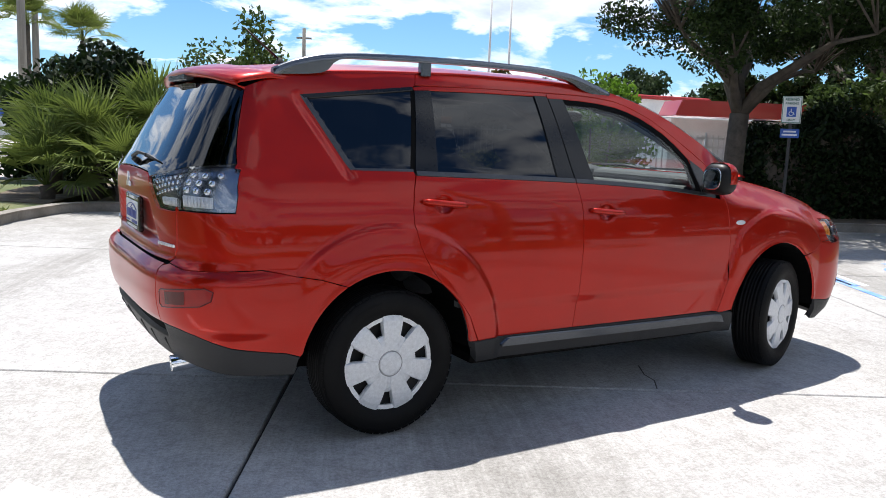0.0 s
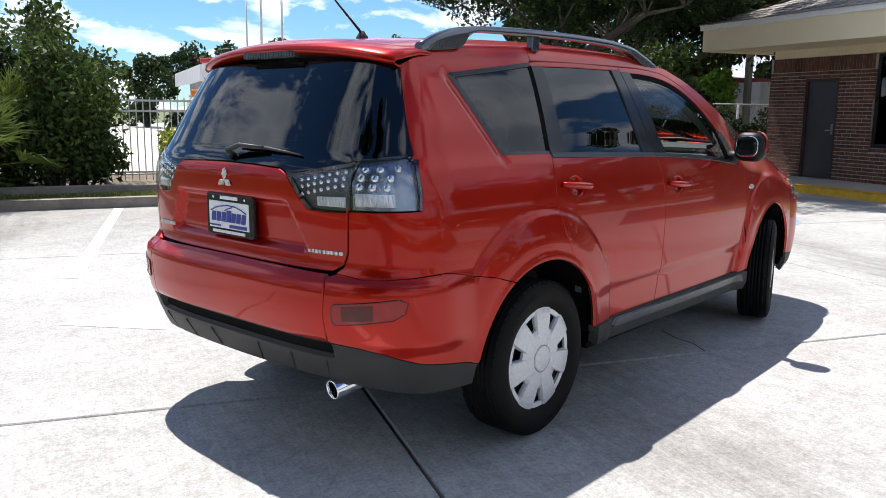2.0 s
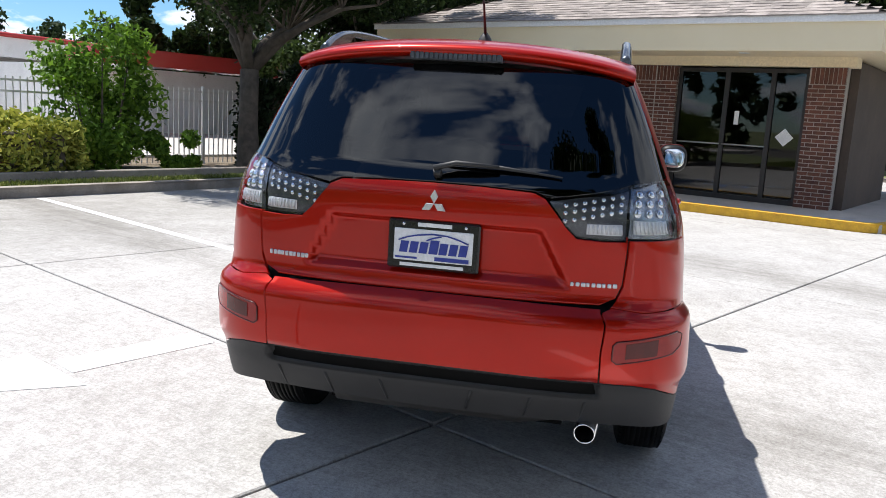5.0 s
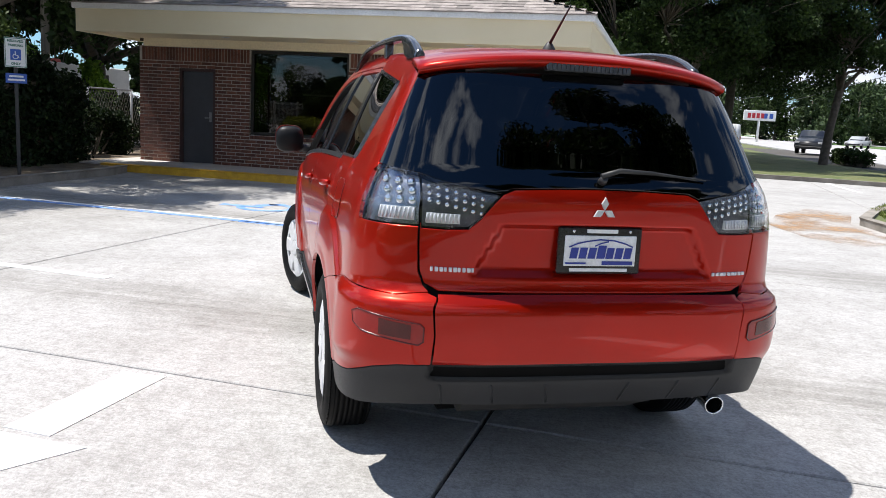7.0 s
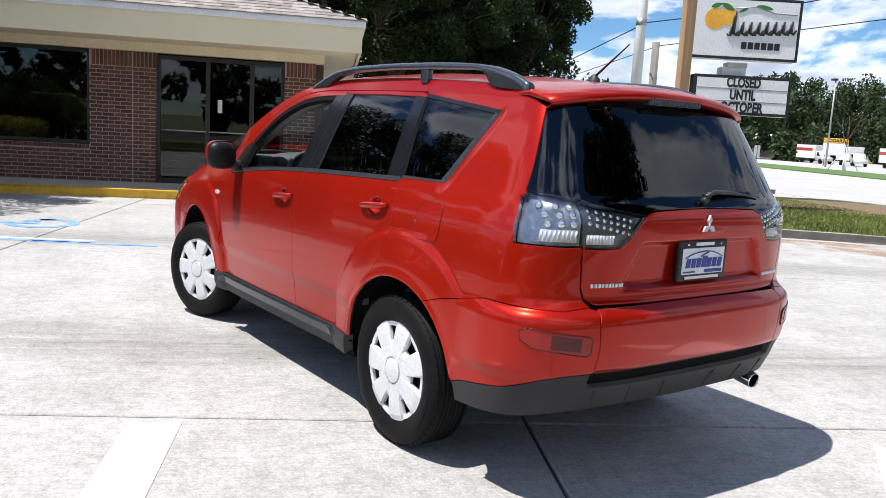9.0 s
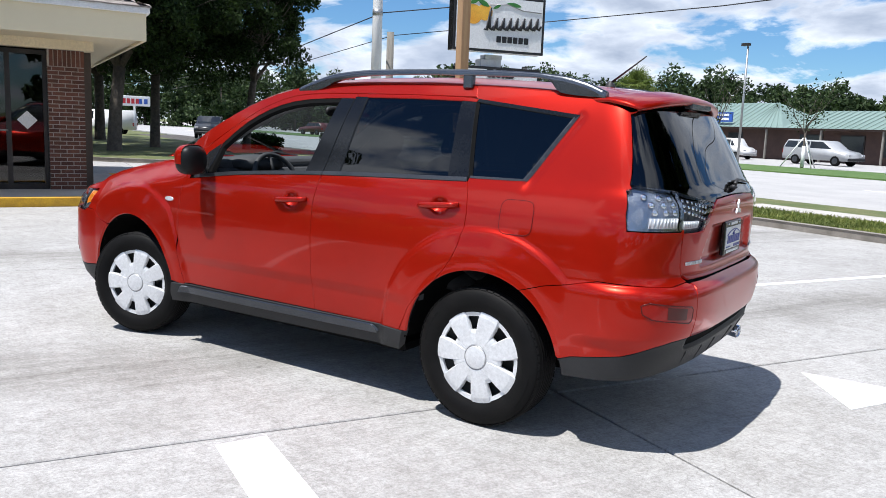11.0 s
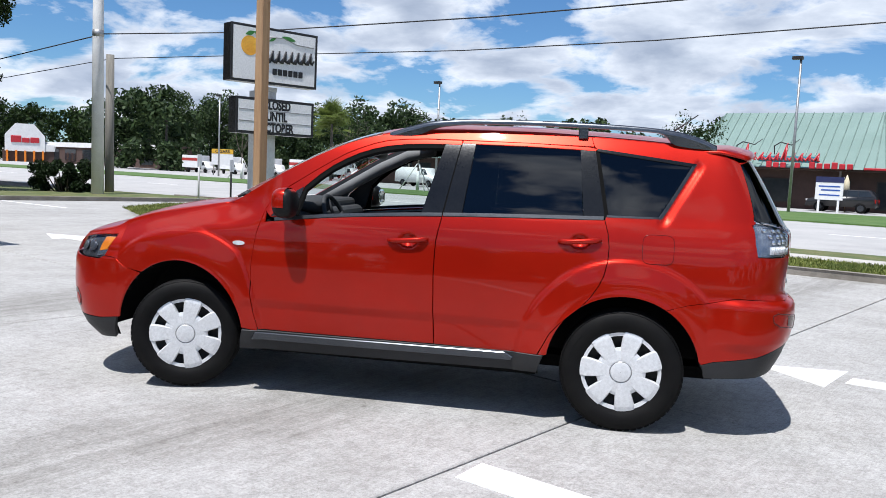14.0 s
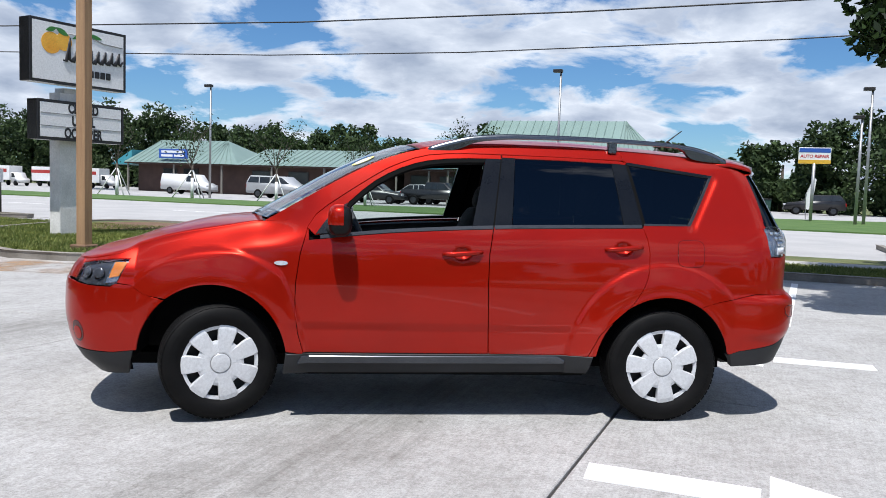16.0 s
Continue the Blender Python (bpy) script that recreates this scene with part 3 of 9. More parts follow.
# cream beam, soffit and fascia
tagmesh("beam", boxm(WALL - 0.06, WALL + 0.3, 0.8, 9.45, 2.50, 2.72, 0.006), M_SOFFIT, "cream-painted beam above the windows", "beam", kind="structure")
EAVE_A, EAVE_B0, EAVE_B1 = 10.28, 0.22, 9.92
SKEW = -0.48     # the road-side eave runs a little askew
tagmesh("soffit", prismm([(EAVE_A + 0.05, EAVE_B0 + 0.05), (WALL + 9.0, EAVE_B0 + 0.05 + SKEW), (WALL + 9.0, EAVE_B1 - 0.05), (EAVE_A + 0.05, EAVE_B1 - 0.05)], 2.66, 2.70), M_SOFFIT, "cream-painted soffit of the deep eave", "soffit", kind="structure")
tagmesh("fascia", boxm(EAVE_A, EAVE_A + 0.05, EAVE_B0, EAVE_B1, 2.62, 3.12, 0.006), M_CREAM, "broad cream fascia board", "fascia", kind="structure")
tagmesh("fascia", prismm([(EAVE_A + 0.05, EAVE_B0), (WALL + 9, EAVE_B0 + SKEW), (WALL + 9, EAVE_B0 + 0.05 + SKEW), (EAVE_A + 0.05, EAVE_B0 + 0.05)], 2.62, 3.12), M_CREAM, "broad cream fascia board", "fascia", kind="structure")
tagmesh("fascia", boxm(EAVE_A + 0.05, WALL + 9, EAVE_B1 - 0.05, EAVE_B1, 2.62, 3.12, 0.006), M_CREAM, "broad cream fascia board", "fascia", kind="structure")
tagmesh("drip_edge", boxm(EAVE_A - 0.05, EAVE_A - 0.001, EAVE_B0 - 0.05, EAVE_B1 + 0.05, 3.04, 3.15, 0.01), M_WHITE, "white drip edge along the eave", "gutter", kind="structure")
tagmesh("drip_edge", prismm([(EAVE_A, EAVE_B0 - 0.05), (WALL + 9, EAVE_B0 - 0.05 + SKEW), (WALL + 9, EAVE_B0 - 0.001 + SKEW), (EAVE_A, EAVE_B0 - 0.001)], 3.04, 3.15), M_WHITE, "white drip edge along the eave", "gutter", kind="structure")

# hipped shingle roof: courses of slabs stepping up the slope
bm = bmesh.new()
HA0, HA1, HB0, HB1, HZ = EAVE_A - 0.07, WALL + 9.1, EAVE_B0 - 0.07, EAVE_B1 + 0.07, 3.14
PITCH = 0.36
rr = random.Random(3)
n_course = 26
for i in range(n_course):
    o0, o1 = i * 0.2, (i + 1) * 0.2
    for side in range(4):
        if side == 0:
            p0, p1 = Vector((HA0 + o0, HB0 + o0)), Vector((HA0 + o0, HB1 - o0))
            inn = Vector((0.2, 0))
        elif side == 1:
            p0, p1 = Vector((HA0 + o0, HB0 + o0)), Vector((HA1 - o0, HB0 + o0))
            inn = Vector((0, 0.2))
        elif side == 2:
            p0, p1 = Vector((HA0 + o0, HB1 - o0)), Vector((HA1 - o0, HB1 - o0))
            inn = Vector((0, -0.2))
        else:
            p0, p1 = Vector((HA1 - o0, HB0 + o0)), Vector((HA1 - o0, HB1 - o0))
            inn = Vector((-0.2, 0))
        ln = (p1 - p0).length
        if (p1 - p0).dot(Vector((1, 1))) <= 0 or ln < 0.3:
            continue
        d = (p1 - p0) / ln
        s = 0.0
        while s < ln - 0.01:
            e = min(s + rr.uniform(0.16, 0.34), ln)
            h = rr.uniform(0.0, 0.006)
            z0, z1 = HZ + o0 * PITCH + 0.012 + h, HZ + o1 * PITCH + 0.006
            q0, q1 = p0 + d * s, p0 + d * e
            vs = [bm.verts.new((q.x, q.y, z)) for q, z in ((q0, z0 - 0.02), (q1, z0 - 0.02), (q1, z0), (q0, z0))]
            t0 = bm.verts.new((q0.x + inn.x, q0.y + inn.y, z1))
            t1 = bm.verts.new((q1.x + inn.x, q1.y + inn.y, z1))
            bm.faces.new(vs)
            bm.faces.new((vs[3], vs[2], t1, t0))
            s = e
tagmesh("roof", bm, M_SHINGLE, "hipped roof of weathered grey-brown shingles", "roof", kind="structure")

# windows and doors of the front
def window_unit(name, b0, b1, z0, z1, label, mullions=()):
    w = empty(name, LOT, label, "window", kind="structure")
    f = 0.055
    bm = bmesh.new()
    for y0, y1, q0, q1 in ((b0, b1, z0, z0 + f), (b0, b1, z1 - f, z1), (b0, b0 + f, z0 + f, z1 - f), (b1 - f, b1, z0 + f, z1 - f)):
        box(bm, WALL + 0.06, WALL + 0.13, y0, y1, q0, q1)
    for m in mullions:
        box(bm, WALL + 0.062, WALL + 0.128, m - 0.025, m + 0.025, z0 + f, z1 - f)
    part("window_frame", bm, M_FRAME, w, "dark bronze window frame")
    cuts = [b0 + f] + [m for m in mullions] + [b1 - f]
    for c0, c1 in zip(cuts, cuts[1:]):
        p = part("pane", boxm(WALL + 0.092, WALL + 0.098, c0, c1, z0 + f, z1 - f), M_WIN, w, "dark reflecting pane")
        p.visible_shadow = False
    return w


window_unit("window_1", 4.97, 7.08, 0.80, 2.48, "large dark-framed shop window reflecting trees and sky")
tagmesh("curtain", boxm(WALL + 0.45, WALL + 0.48, 4.99, 7.0, 0.82, 1.62, 0.004), surf("maroon_cloth", (0.16, 0.035, 0.04), (0.12, 0.03, 0.035), 2, 40, 0.9), "low maroon screen behind the shop window", "screen")
tagmesh("screen_rail", boxm(WALL + 0.44, WALL + 0.49, 4.99, 6.1, 1.64, 1.68, 0.004), M_WHITE, "pale rail above the maroon screen", "rail")

d1 = empty("door_1", LOT, "plain dark grey metal service door in the brick wall", "door", kind="structure")
part("door_frame", box(box(boxm(WALL + 0.03, WALL + 0.14, 8.61, 8.67, Z0, 2.08), WALL + 0.03, WALL + 0.14, 7.85, 7.91, Z0, 2.08), WALL + 0.031, WALL + 0.139, 7.91, 8.61, 2.02, 2.08), surf("dark_brown_frame", (0.06, 0.024, 0.02), (0.045, 0.02, 0.017), 3, 40, 0.6), d1, "dark brown door frame")
part("door_leaf", boxm(WALL + 0.06, WALL + 0.11, 7.915, 8.605, Z0 + 0.01, 2.015, 0.004), M_DOOR, d1)
part("door_handle", tubem([(WALL + 0.03, 7.98, 1.08), (WALL + 0.0, 7.98, 1.08), (WALL + 0.0, 8.08, 1.08)], 0.011), M_STEEL, d1, "steel lever handle")
part("lock_plate", boxm(WALL + 0.05, WALL + 0.06, 7.955, 8.01, 1.0, 1.2, 0.003), M_STEEL, d1)

d2 = empty("door_2", LOT, "dark-framed glass entrance doors with side panes", "door", kind="structure")
bm = bmesh.new()
for b in (1.55, 2.12, 2.92, 3.80):
    box(bm, WALL + 0.10, WALL + 0.18, b - 0.04, b + 0.04, Z0, 2.47)
box(bm, WALL + 0.101, WALL + 0.179, 1.59, 3.76, 2.40, 2.47)
box(bm, WALL + 0.101, WALL + 0.179, 1.59, 3.76, Z0, Z0 + 0.09)
part("door_frame", bm, M_FRAME, d2, "dark bronze door frame")
for b0, b1 in ((1.59, 2.08), (2.16, 2.88), (2.96, 3.76)):
    p = part("pane", boxm(WALL + 0.137, WALL + 0.143, b0, b1, Z0 + 0.09, 2.40), M_WIN, d2, "dark reflecting glass")
    p.visible_shadow = False
part("push_bar", tubem([(WALL + 0.08, 2.14, 1.12), (WALL + 0.05, 2.18, 1.12), (WALL + 0.05, 2.86, 1.12), (WALL + 0.08, 2.9, 1.12)], 0.014), M_STEEL, d2, "pale push bar")
part("push_bar", tubem([(WALL + 0.08, 2.94, 1.12), (WALL + 0.05, 2.98, 1.12), (WALL + 0.05, 3.7, 1.12), (WALL + 0.08, 3.74, 1.12)], 0.014), M_STEEL, d2, "pale push bar")
tagmesh("notice", boxm(WALL + 0.130, WALL + 0.134, 2.66, 2.74, 1.48, 1.72), M_WHITE, "small white paper notice taped to the glass door", "notice")
nd = bmesh.new()
box(nd, WALL + 0.130, WALL + 0.134, -0.11, 0.11, -0.11, 0.11)
bmesh.ops.rotate(nd, verts=nd.verts, cent=(WALL, 0, 0), matrix=Matrix.Rotation(radians(45), 3, "X"))
bmesh.ops.translate(nd, verts=nd.verts, vec=(0, 1.84, 1.30))
tagmesh("notice", nd, M_WHITE, "white diamond-shaped notice on the glass", "notice")
for i, b in enumerate((2.4, 4.6, 7.2)):
    rl = empty("soffit_light", LOT @ pose(11.05, b, 2.655), "small round recessed light in the eave", "light", group="eave lights")
    part("trim_ring", lathe(bmesh.new(), [(0.055, 0.0), (0.085, -0.006), (0.09, 0.002)], 20, "z"), M_WHITE, rl)
    part("lens", lathe(bmesh.new(), [(0.001, 0.0), (0.055, 0.0)], 20, "z"), M_STEEL, rl)

# rusty stain that has run from the island over the concrete
def stain_mat():
    m, nt, out = node_mat("rusty_stain")
    b = nt.nodes.new("ShaderNodeBsdfPrincipled")
    b.inputs["Roughness"].default_value = 0.85
    nt.links.new(ramp(nt, noise_fac(nt, 3.0, 5.0), [(0.35, (0.40, 0.25, 0.13)), (0.65, (0.30, 0.17, 0.08))]), b.inputs["Base Color"])
    t = nt.nodes.new("ShaderNodeBsdfTransparent")
    mx = nt.nodes.new("ShaderNodeMixShader")
    nt.links.new(ramp(nt, noise_fac(nt, 0.9, 8.0, 0.68), [(0.44, (0, 0, 0)), (0.66, (0.8, 0.8, 0.8))]), mx.inputs[0])
    nt.links.new(t.outputs[0], mx.inputs[1])
    nt.links.new(b.outputs[0], mx.inputs[2])
    nt.links.new(mx.outputs[0], out.inputs[0])
    return m


tagmesh("rust_stain", flat(bmesh.new(), [(6.9, -8.2), (7.5, -7.2), (8.0, -5.4), (8.5, -4.65), (9.2, -4.25), (10.3, -4.12), (12.2, -4.6), (12.6, -3.9), (11.0, -3.1), (9.4, -2.7), (8.0, -3.0), (6.9, -4.2), (6.2, -6.0), (6.0, -7.6)], 0.006), stain_mat(), "orange-brown rust stain on the concrete beside the island", "stain", kind="structure")

# ---- the red car: origin under the rear axle, x to its nose, y to its left ----
def car_paint():
    m, nt, out = node_mat("red_pearl_paint")
    b = nt.nodes.new("ShaderNodeBsdfPrincipled")
    c = ramp(nt, noise_fac(nt, 900, 2.0, 0.5), [(0.35, (0.315, 0.0080, 0.0022)), (0.65, (0.395, 0.0112, 0.0032))])
    c = mixc(nt, c, ramp(nt, noise_fac(nt, 1.7, 4.0, 0.6), [(0.35, (0.92, 0.92, 0.92)), (0.65, (1.06, 1.06, 1.06))]), 1.0, "MULTIPLY")
    nt.links.new(c, b.inputs["Base Color"])
    b.inputs["Metallic"].default_value = 0.46
    b.inputs["Specular IOR Level"].default_value = 0.08
    b.inputs["Roughness"].default_value = 0.29
    b.inputs["Coat Weight"].default_value = 0.50
    b.inputs["Coat Roughness"].default_value = 0.02
    bn = nt.nodes.new("ShaderNodeBump")
    bn.inputs["Strength"].default_value, bn.inputs["Distance"].default_value = 0.012, 0.002
    nt.links.new(noise_fac(nt, 130, 2.0, 0.5), bn.inputs["Height"])
    nt.links.new(bn.outputs[0], b.inputs["Coat Normal"])
    nt.links.new(b.outputs[0], out.inputs[0])
    return m


M_RED = car_paint()
M_CLAD = surf("grey_black_cladding", (0.018, 0.0185, 0.0195), (0.025, 0.0255, 0.027), 3, 140, 0.5, spec=0.3, bump=0.15, bump_scale=300)
M_SILL = surf("satin_grey_sill", (0.085, 0.093, 0.105), (0.07, 0.077, 0.088), 4, 90, 0.22, metal=0.75)
M_RAIL = surf("satin_dark_rail", (0.15, 0.162, 0.178), (0.125, 0.135, 0.15), 5, 80, 0.22, metal=0.88)
M_GLOSSB = surf("gloss_black_trim", (0.012, 0.012, 0.013), (0.016, 0.016, 0.017), 5, 80, 0.22)
M_PILLAR = surf("satin_black_film", (0.007, 0.008, 0.010), (0.010, 0.011, 0.013), 5, 80, 0.16, spec=0.28)
M_BELT = surf("dark_belt_strip", (0.07, 0.073, 0.08), (0.055, 0.058, 0.064), 5, 80, 0.3, metal=0.6)
M_TRIMG = surf("light_grey_trim", (0.20, 0.205, 0.21), (0.17, 0.175, 0.18), 5, 120, 0.8)
M_INNER = surf("black_inner", (0.004, 0.004, 0.004), (0.006, 0.006, 0.006), 5, 60, 0.9, spec=0.1)
M_TYRE = surf("tyre_rubber", (0.0032, 0.0032, 0.0034), (0.006, 0.0058, 0.0056), 9, 80, 0.62, bump=0.15, bump_scale=200, spec=0.14)
M_CAP = surf("silver_wheel_paint", (0.66, 0.67, 0.68), (0.65, 0.66, 0.672), 8, 60, 0.36, metal=0.2)
M_STEELB = surf("black_steel_wheel", (0.015, 0.015, 0.015), (0.03, 0.028, 0.026), 9, 80, 0.7)
M_CHROME = surf("chrome", (0.82, 0.83, 0.85), (0.75, 0.76, 0.78), 8, 60, 0.10, metal=1.0)
M_MIRR = surf("mirror_silver", (0.92, 0.93, 0.94), (0.90, 0.91, 0.92), 2, 10, 0.03, metal=1.0)
M_PRIV = glass_mat("privacy_glass", (0.022, 0.023, 0.024), 1.56)
M_CLEAR = glass_mat("clear_car_glass", (0.70, 0.78, 0.76), 1.5)
M_SCREEN = glass_mat("windscreen_glass", (0.52, 0.60, 0.62), 1.75)
M_LENS = glass_mat("clear_lamp_lens", (0.88, 0.90, 0.92), 1.5)
M_REFLEC = surf("red_reflector_lens", (0.30, 0.010, 0.007), (0.26, 0.008, 0.006), 20, 200, 0.22, coat=0.35, spec=0.3)
M_REFDK = surf("dark_reflector_core", (0.09, 0.006, 0.005), (0.07, 0.005, 0.004), 20, 200, 0.22, coat=0.35, spec=0.3)
M_MSHELL = surf("black_mirror_plastic", (0.006, 0.006, 0.0065), (0.008, 0.008, 0.0085), 20, 90, 0.45, spec=0.2)
M_SMOKE = surf("dark_smoky_bowl", (0.10, 0.105, 0.12), (0.07, 0.074, 0.085), 20, 90, 0.25, metal=0.4)
M_LAMPB = surf("smoky_lamp_bowl", (0.33, 0.365, 0.42), (0.24, 0.265, 0.31), 20, 90, 0.22, metal=0.8)
M_LAMPC = surf("ribbed_lamp_reflector", (0.86, 0.86, 0.87), (0.72, 0.72, 0.73), 20, 90, 0.2, metal=0.45)
M_AMBER = surf("amber_lens", (0.80, 0.24, 0.02), (0.65, 0.18, 0.02), 20, 90, 0.2, coat=0.6)
M_SEAT = surf("dark_grey_cloth", (0.045, 0.045, 0.048), (0.03, 0.03, 0.032), 12, 150, 0.95, bump=0.3, bump_scale=250)
M_DASH = surf("charcoal_dash", (0.032, 0.035, 0.039), (0.045, 0.048, 0.052), 6, 200, 0.7)
M_BLUEP = surf("blue_print", (0.02, 0.035, 0.24), (0.03, 0.05, 0.30), 5, 60, 0.4)
M_PLATE = surf("white_plate", (0.80, 0.80, 0.80), (0.74, 0.74, 0.75), 5, 60, 0.35)


class Curve:
    """A smooth, monotone curve through given places."""

    def __init__(self, pts):
        self.x = [p[0] for p in pts]
        self.y = [p[1] for p in pts]
        n = len(pts)
        h = [self.x[i + 1] - self.x[i] for i in range(n - 1)]
        d = [(self.y[i + 1] - self.y[i]) / h[i] for i in range(n - 1)]
        m = [d[0]] + [0.0] * (n - 2) + [d[-1]]
        for i in range(1, n - 1):
            if d[i - 1] * d[i] > 0:
                w1, w2 = 2 * h[i] + h[i - 1], h[i] + 2 * h[i - 1]
                m[i] = (w1 + w2) / (w1 / d[i - 1] + w2 / d[i])
        self.m, self.h = m, h

    def __call__(self, v):
        x, y, m = self.x, self.y, self.m
        if v <= x[0]:
            return y[0] + m[0] * (v - x[0])
        if v >= x[-1]:
            return y[-1] + m[-1] * (v - x[-1])
        i = 0
        while v > x[i + 1]:
            i += 1
        h = self.h[i]
        t = (v - x[i]) / h
        return (y[i] * (1 + 2 * t) * (1 - t) ** 2 + h * m[i] * t * (1 - t) ** 2 + y[i + 1] * t * t * (3 - 2 * t) + h * m[i + 1] * t * t * (t - 1))


def sstep(a, b, v):
    t = min(max((v - a) / (b - a), 0.0), 1.0)
    return t * t * (3 - 2 * t)


WIDTH = Curve([(0.20, 0.800), (0.30, 0.832), (0.42, 0.850), (0.60, 0.862), (0.80, 0.866), (0.95, 0.858), (1.06, 0.842), (1.15, 0.812), (1.21, 0.785), (1.35, 0.728), (1.50, 0.660), (1.58, 0.617), (1.67, 0.56)])
REAR = Curve([(0.22, -0.80), (0.32, -0.85), (0.40, -0.895), (0.48, -0.935), (0.54, -0.955), (0.57, -0.968), (0.66, -0.985), (0.74, -0.988), (0.775, -0.978), (0.800, -0.945), (0.83, -0.925), (0.92, -0.930), (1.02, -0.938), (1.12, -0.945), (1.165, -0.935), (1.20, -0.908), (1.30, -0.852), (1.42, -0.785), (1.54, -0.712), (1.62, -0.66)])
NOSE = Curve([(0.22, 3.40), (0.30, 3.53), (0.40, 3.61), (0.50, 3.645), (0.62, 3.662), (0.74, 3.660), (0.84, 3.625), (0.92, 3.565), (1.00, 3.46)])
HOODLINE = Curve([(2.05, 1.185), (2.448, 1.158), (2.642, 1.122), (2.963, 1.060), (3.121, 1.012), (3.279, 0.955), (3.435, 0.900), (3.6, 0.84)])
ROOFLINE = Curve([(-0.62, 1.575), (-0.515, 1.592), (-0.135, 1.631), (0.237, 1.651), (0.602, 1.664), (0.960, 1.664), (1.312, 1.650), (1.519, 1.617), (1.690, 1.566), (1.876, 1.483), (2.12, 1.345), (2.42, 1.165)])
XC, XCF, NEXP, NEXF, LREAR = -0.44, 3.14, 3.7, 2.9, 0.62
AXLES = (0.0, 2.69)
FLARES = (0.625, 0.655)
HANDLES = ((1.255, 1.005), (0.270, 1.057))


def half_width(x, z):
    w = WIDTH(z)
    if x > 1.5:
        w -= 0.034 * ((x - 1.5) / 1.2) ** 2
    w -= 0.0195 * sstep(0.25, -0.44, x)
    if x > 2.05:
        zt = HOODLINE(x)
        k = sstep(zt - 0.17, zt + 0.01, z)
        w -= 0.085 * k * sstep(2.05, 2.45, x)
    for xa, rf in zip(AXLES, FLARES):
        r = math.hypot((x - xa) / 0.965, z - 0.345)
        if xa > 1 and x < 2.32:
            rf -= 0.10 * sstep(2.32, 2.18, x)
        w += (0.015 * sstep(rf + 0.016, rf - 0.022, r) + 0.016 * sstep(rf + 0.01, 0.47, r)) * sstep(0.20, 0.34, z)
        w += 0.006 * sstep(0.47, 0.43, r)
    # the bevel beside the slanted edge of the quarter window
    if x < 0.0 and z > 1.1:
        d = -(x + 0.172) * 0.865 - (z - 1.203) * 0.503
        al = -(x + 0.172) * 0.503 + (z - 1.203) * 0.865
        w -= 0.011 * sstep(0.055, 0.012, d) * sstep(-0.016, 0.004, d) * sstep(-0.06, 0.03, al) * sstep(0.40, 0.33, al)
    # the crease that runs low along the doors
    w -= 0.012 * sstep(0.60, 0.53, z) * sstep(2.35, 2.2, x) * sstep(0.3, 0.5, x)
    for hx, hz in HANDLES:
        r = math.hypot((x - hx) / 0.062, (z - hz) / 0.050)
        w -= 0.024 * sstep(1.0, 0.25, r)
    return w


def body(p, z):
    """The car's left skin: p is x along the side; before the nose's corner and behind the tail's it runs on round to the centre line."""
    if p > XCF:
        t = min((p - XCF) / LREAR, 2.0)
        w = half_width(XCF, z)
        dep = NOSE(z) - XCF
        n = NEXF
    elif p < XC:
        t = min((XC - p) / LREAR, 2.0)
        w = half_width(XC, z) + 0.018 * sstep(0.792, 0.762, z) * sstep(0.0, 0.4, t) * sstep(0.50, 0.56, z)
        dep = XC - REAR(z)
        n = NEXP
    else:
        return Vector((p, half_width(p, z), z))
    qx, qy = (1.0, t) if t <= 1 else (2.0 - t, 1.0)
    s = (qx ** n + qy ** n) ** (1.0 / n)
    if p > XCF:
        return Vector((XCF + dep * qy / s, w * qx / s, z))
    x, y = XC - dep * qy / s, w * qx / s
    # the recess round the number plate
    hw = 0.345 + (1.045 - z) * 0.55
    k = sstep(1.05, 1.025, z) * sstep(0.852, 0.885, z) * sstep(hw + 0.02, hw - 0.02, y)
    # the shadowed step over the lower valance
    k2 = sstep(0.556, 0.548, z) * sstep(0.492, 0.506, z) * sstep(0.590, 0.562, y)
    return Vector((x + 0.030 * k + 0.030 * k2, y, z))


def py(y, z):
    """The run-on coordinate of the tail at a distance y from the centre line."""
    r = min(abs(y) / (half_width(XC, z)), 0.9999)
    n = NEXP
    q = r / (1 - r ** n) ** (1 / n)
    t = 2 - q if q <= 1 else (r ** -n - 1) ** (1 / n)
    return XC - LREAR * t


PEND = XC - 2 * LREAR
PNOSE = XCF + 2 * LREAR


def body_normal(p, z):
    e = 0.004
    a, b = body(min(p + e, PNOSE), z), body(max(p - e, PEND), z)
    c, d = body(p, z + e), body(p, z - e)
    n = (c - d).cross(a - b)
    n.normalize()
    if n.y < 0 and XC < p < XCF:
        n = -n
    if p <= XC and n.x > 0 and n.y < 0.2:
        n = -n
    if p >= XCF and n.x < 0 and n.y < 0.2:
        n = -n
    return n


def dense(poly, res):
    out = []
    for i, a in enumerate(poly):
        b = poly[(i + 1) % len(poly)]
        k = max(1, int(math.hypot(b[0] - a[0], b[1] - a[1]) / res))
        out += [(a[0] + (b[0] - a[0]) * j / k, a[1] + (b[1] - a[1]) * j / k) for j in range(k)]
    return out


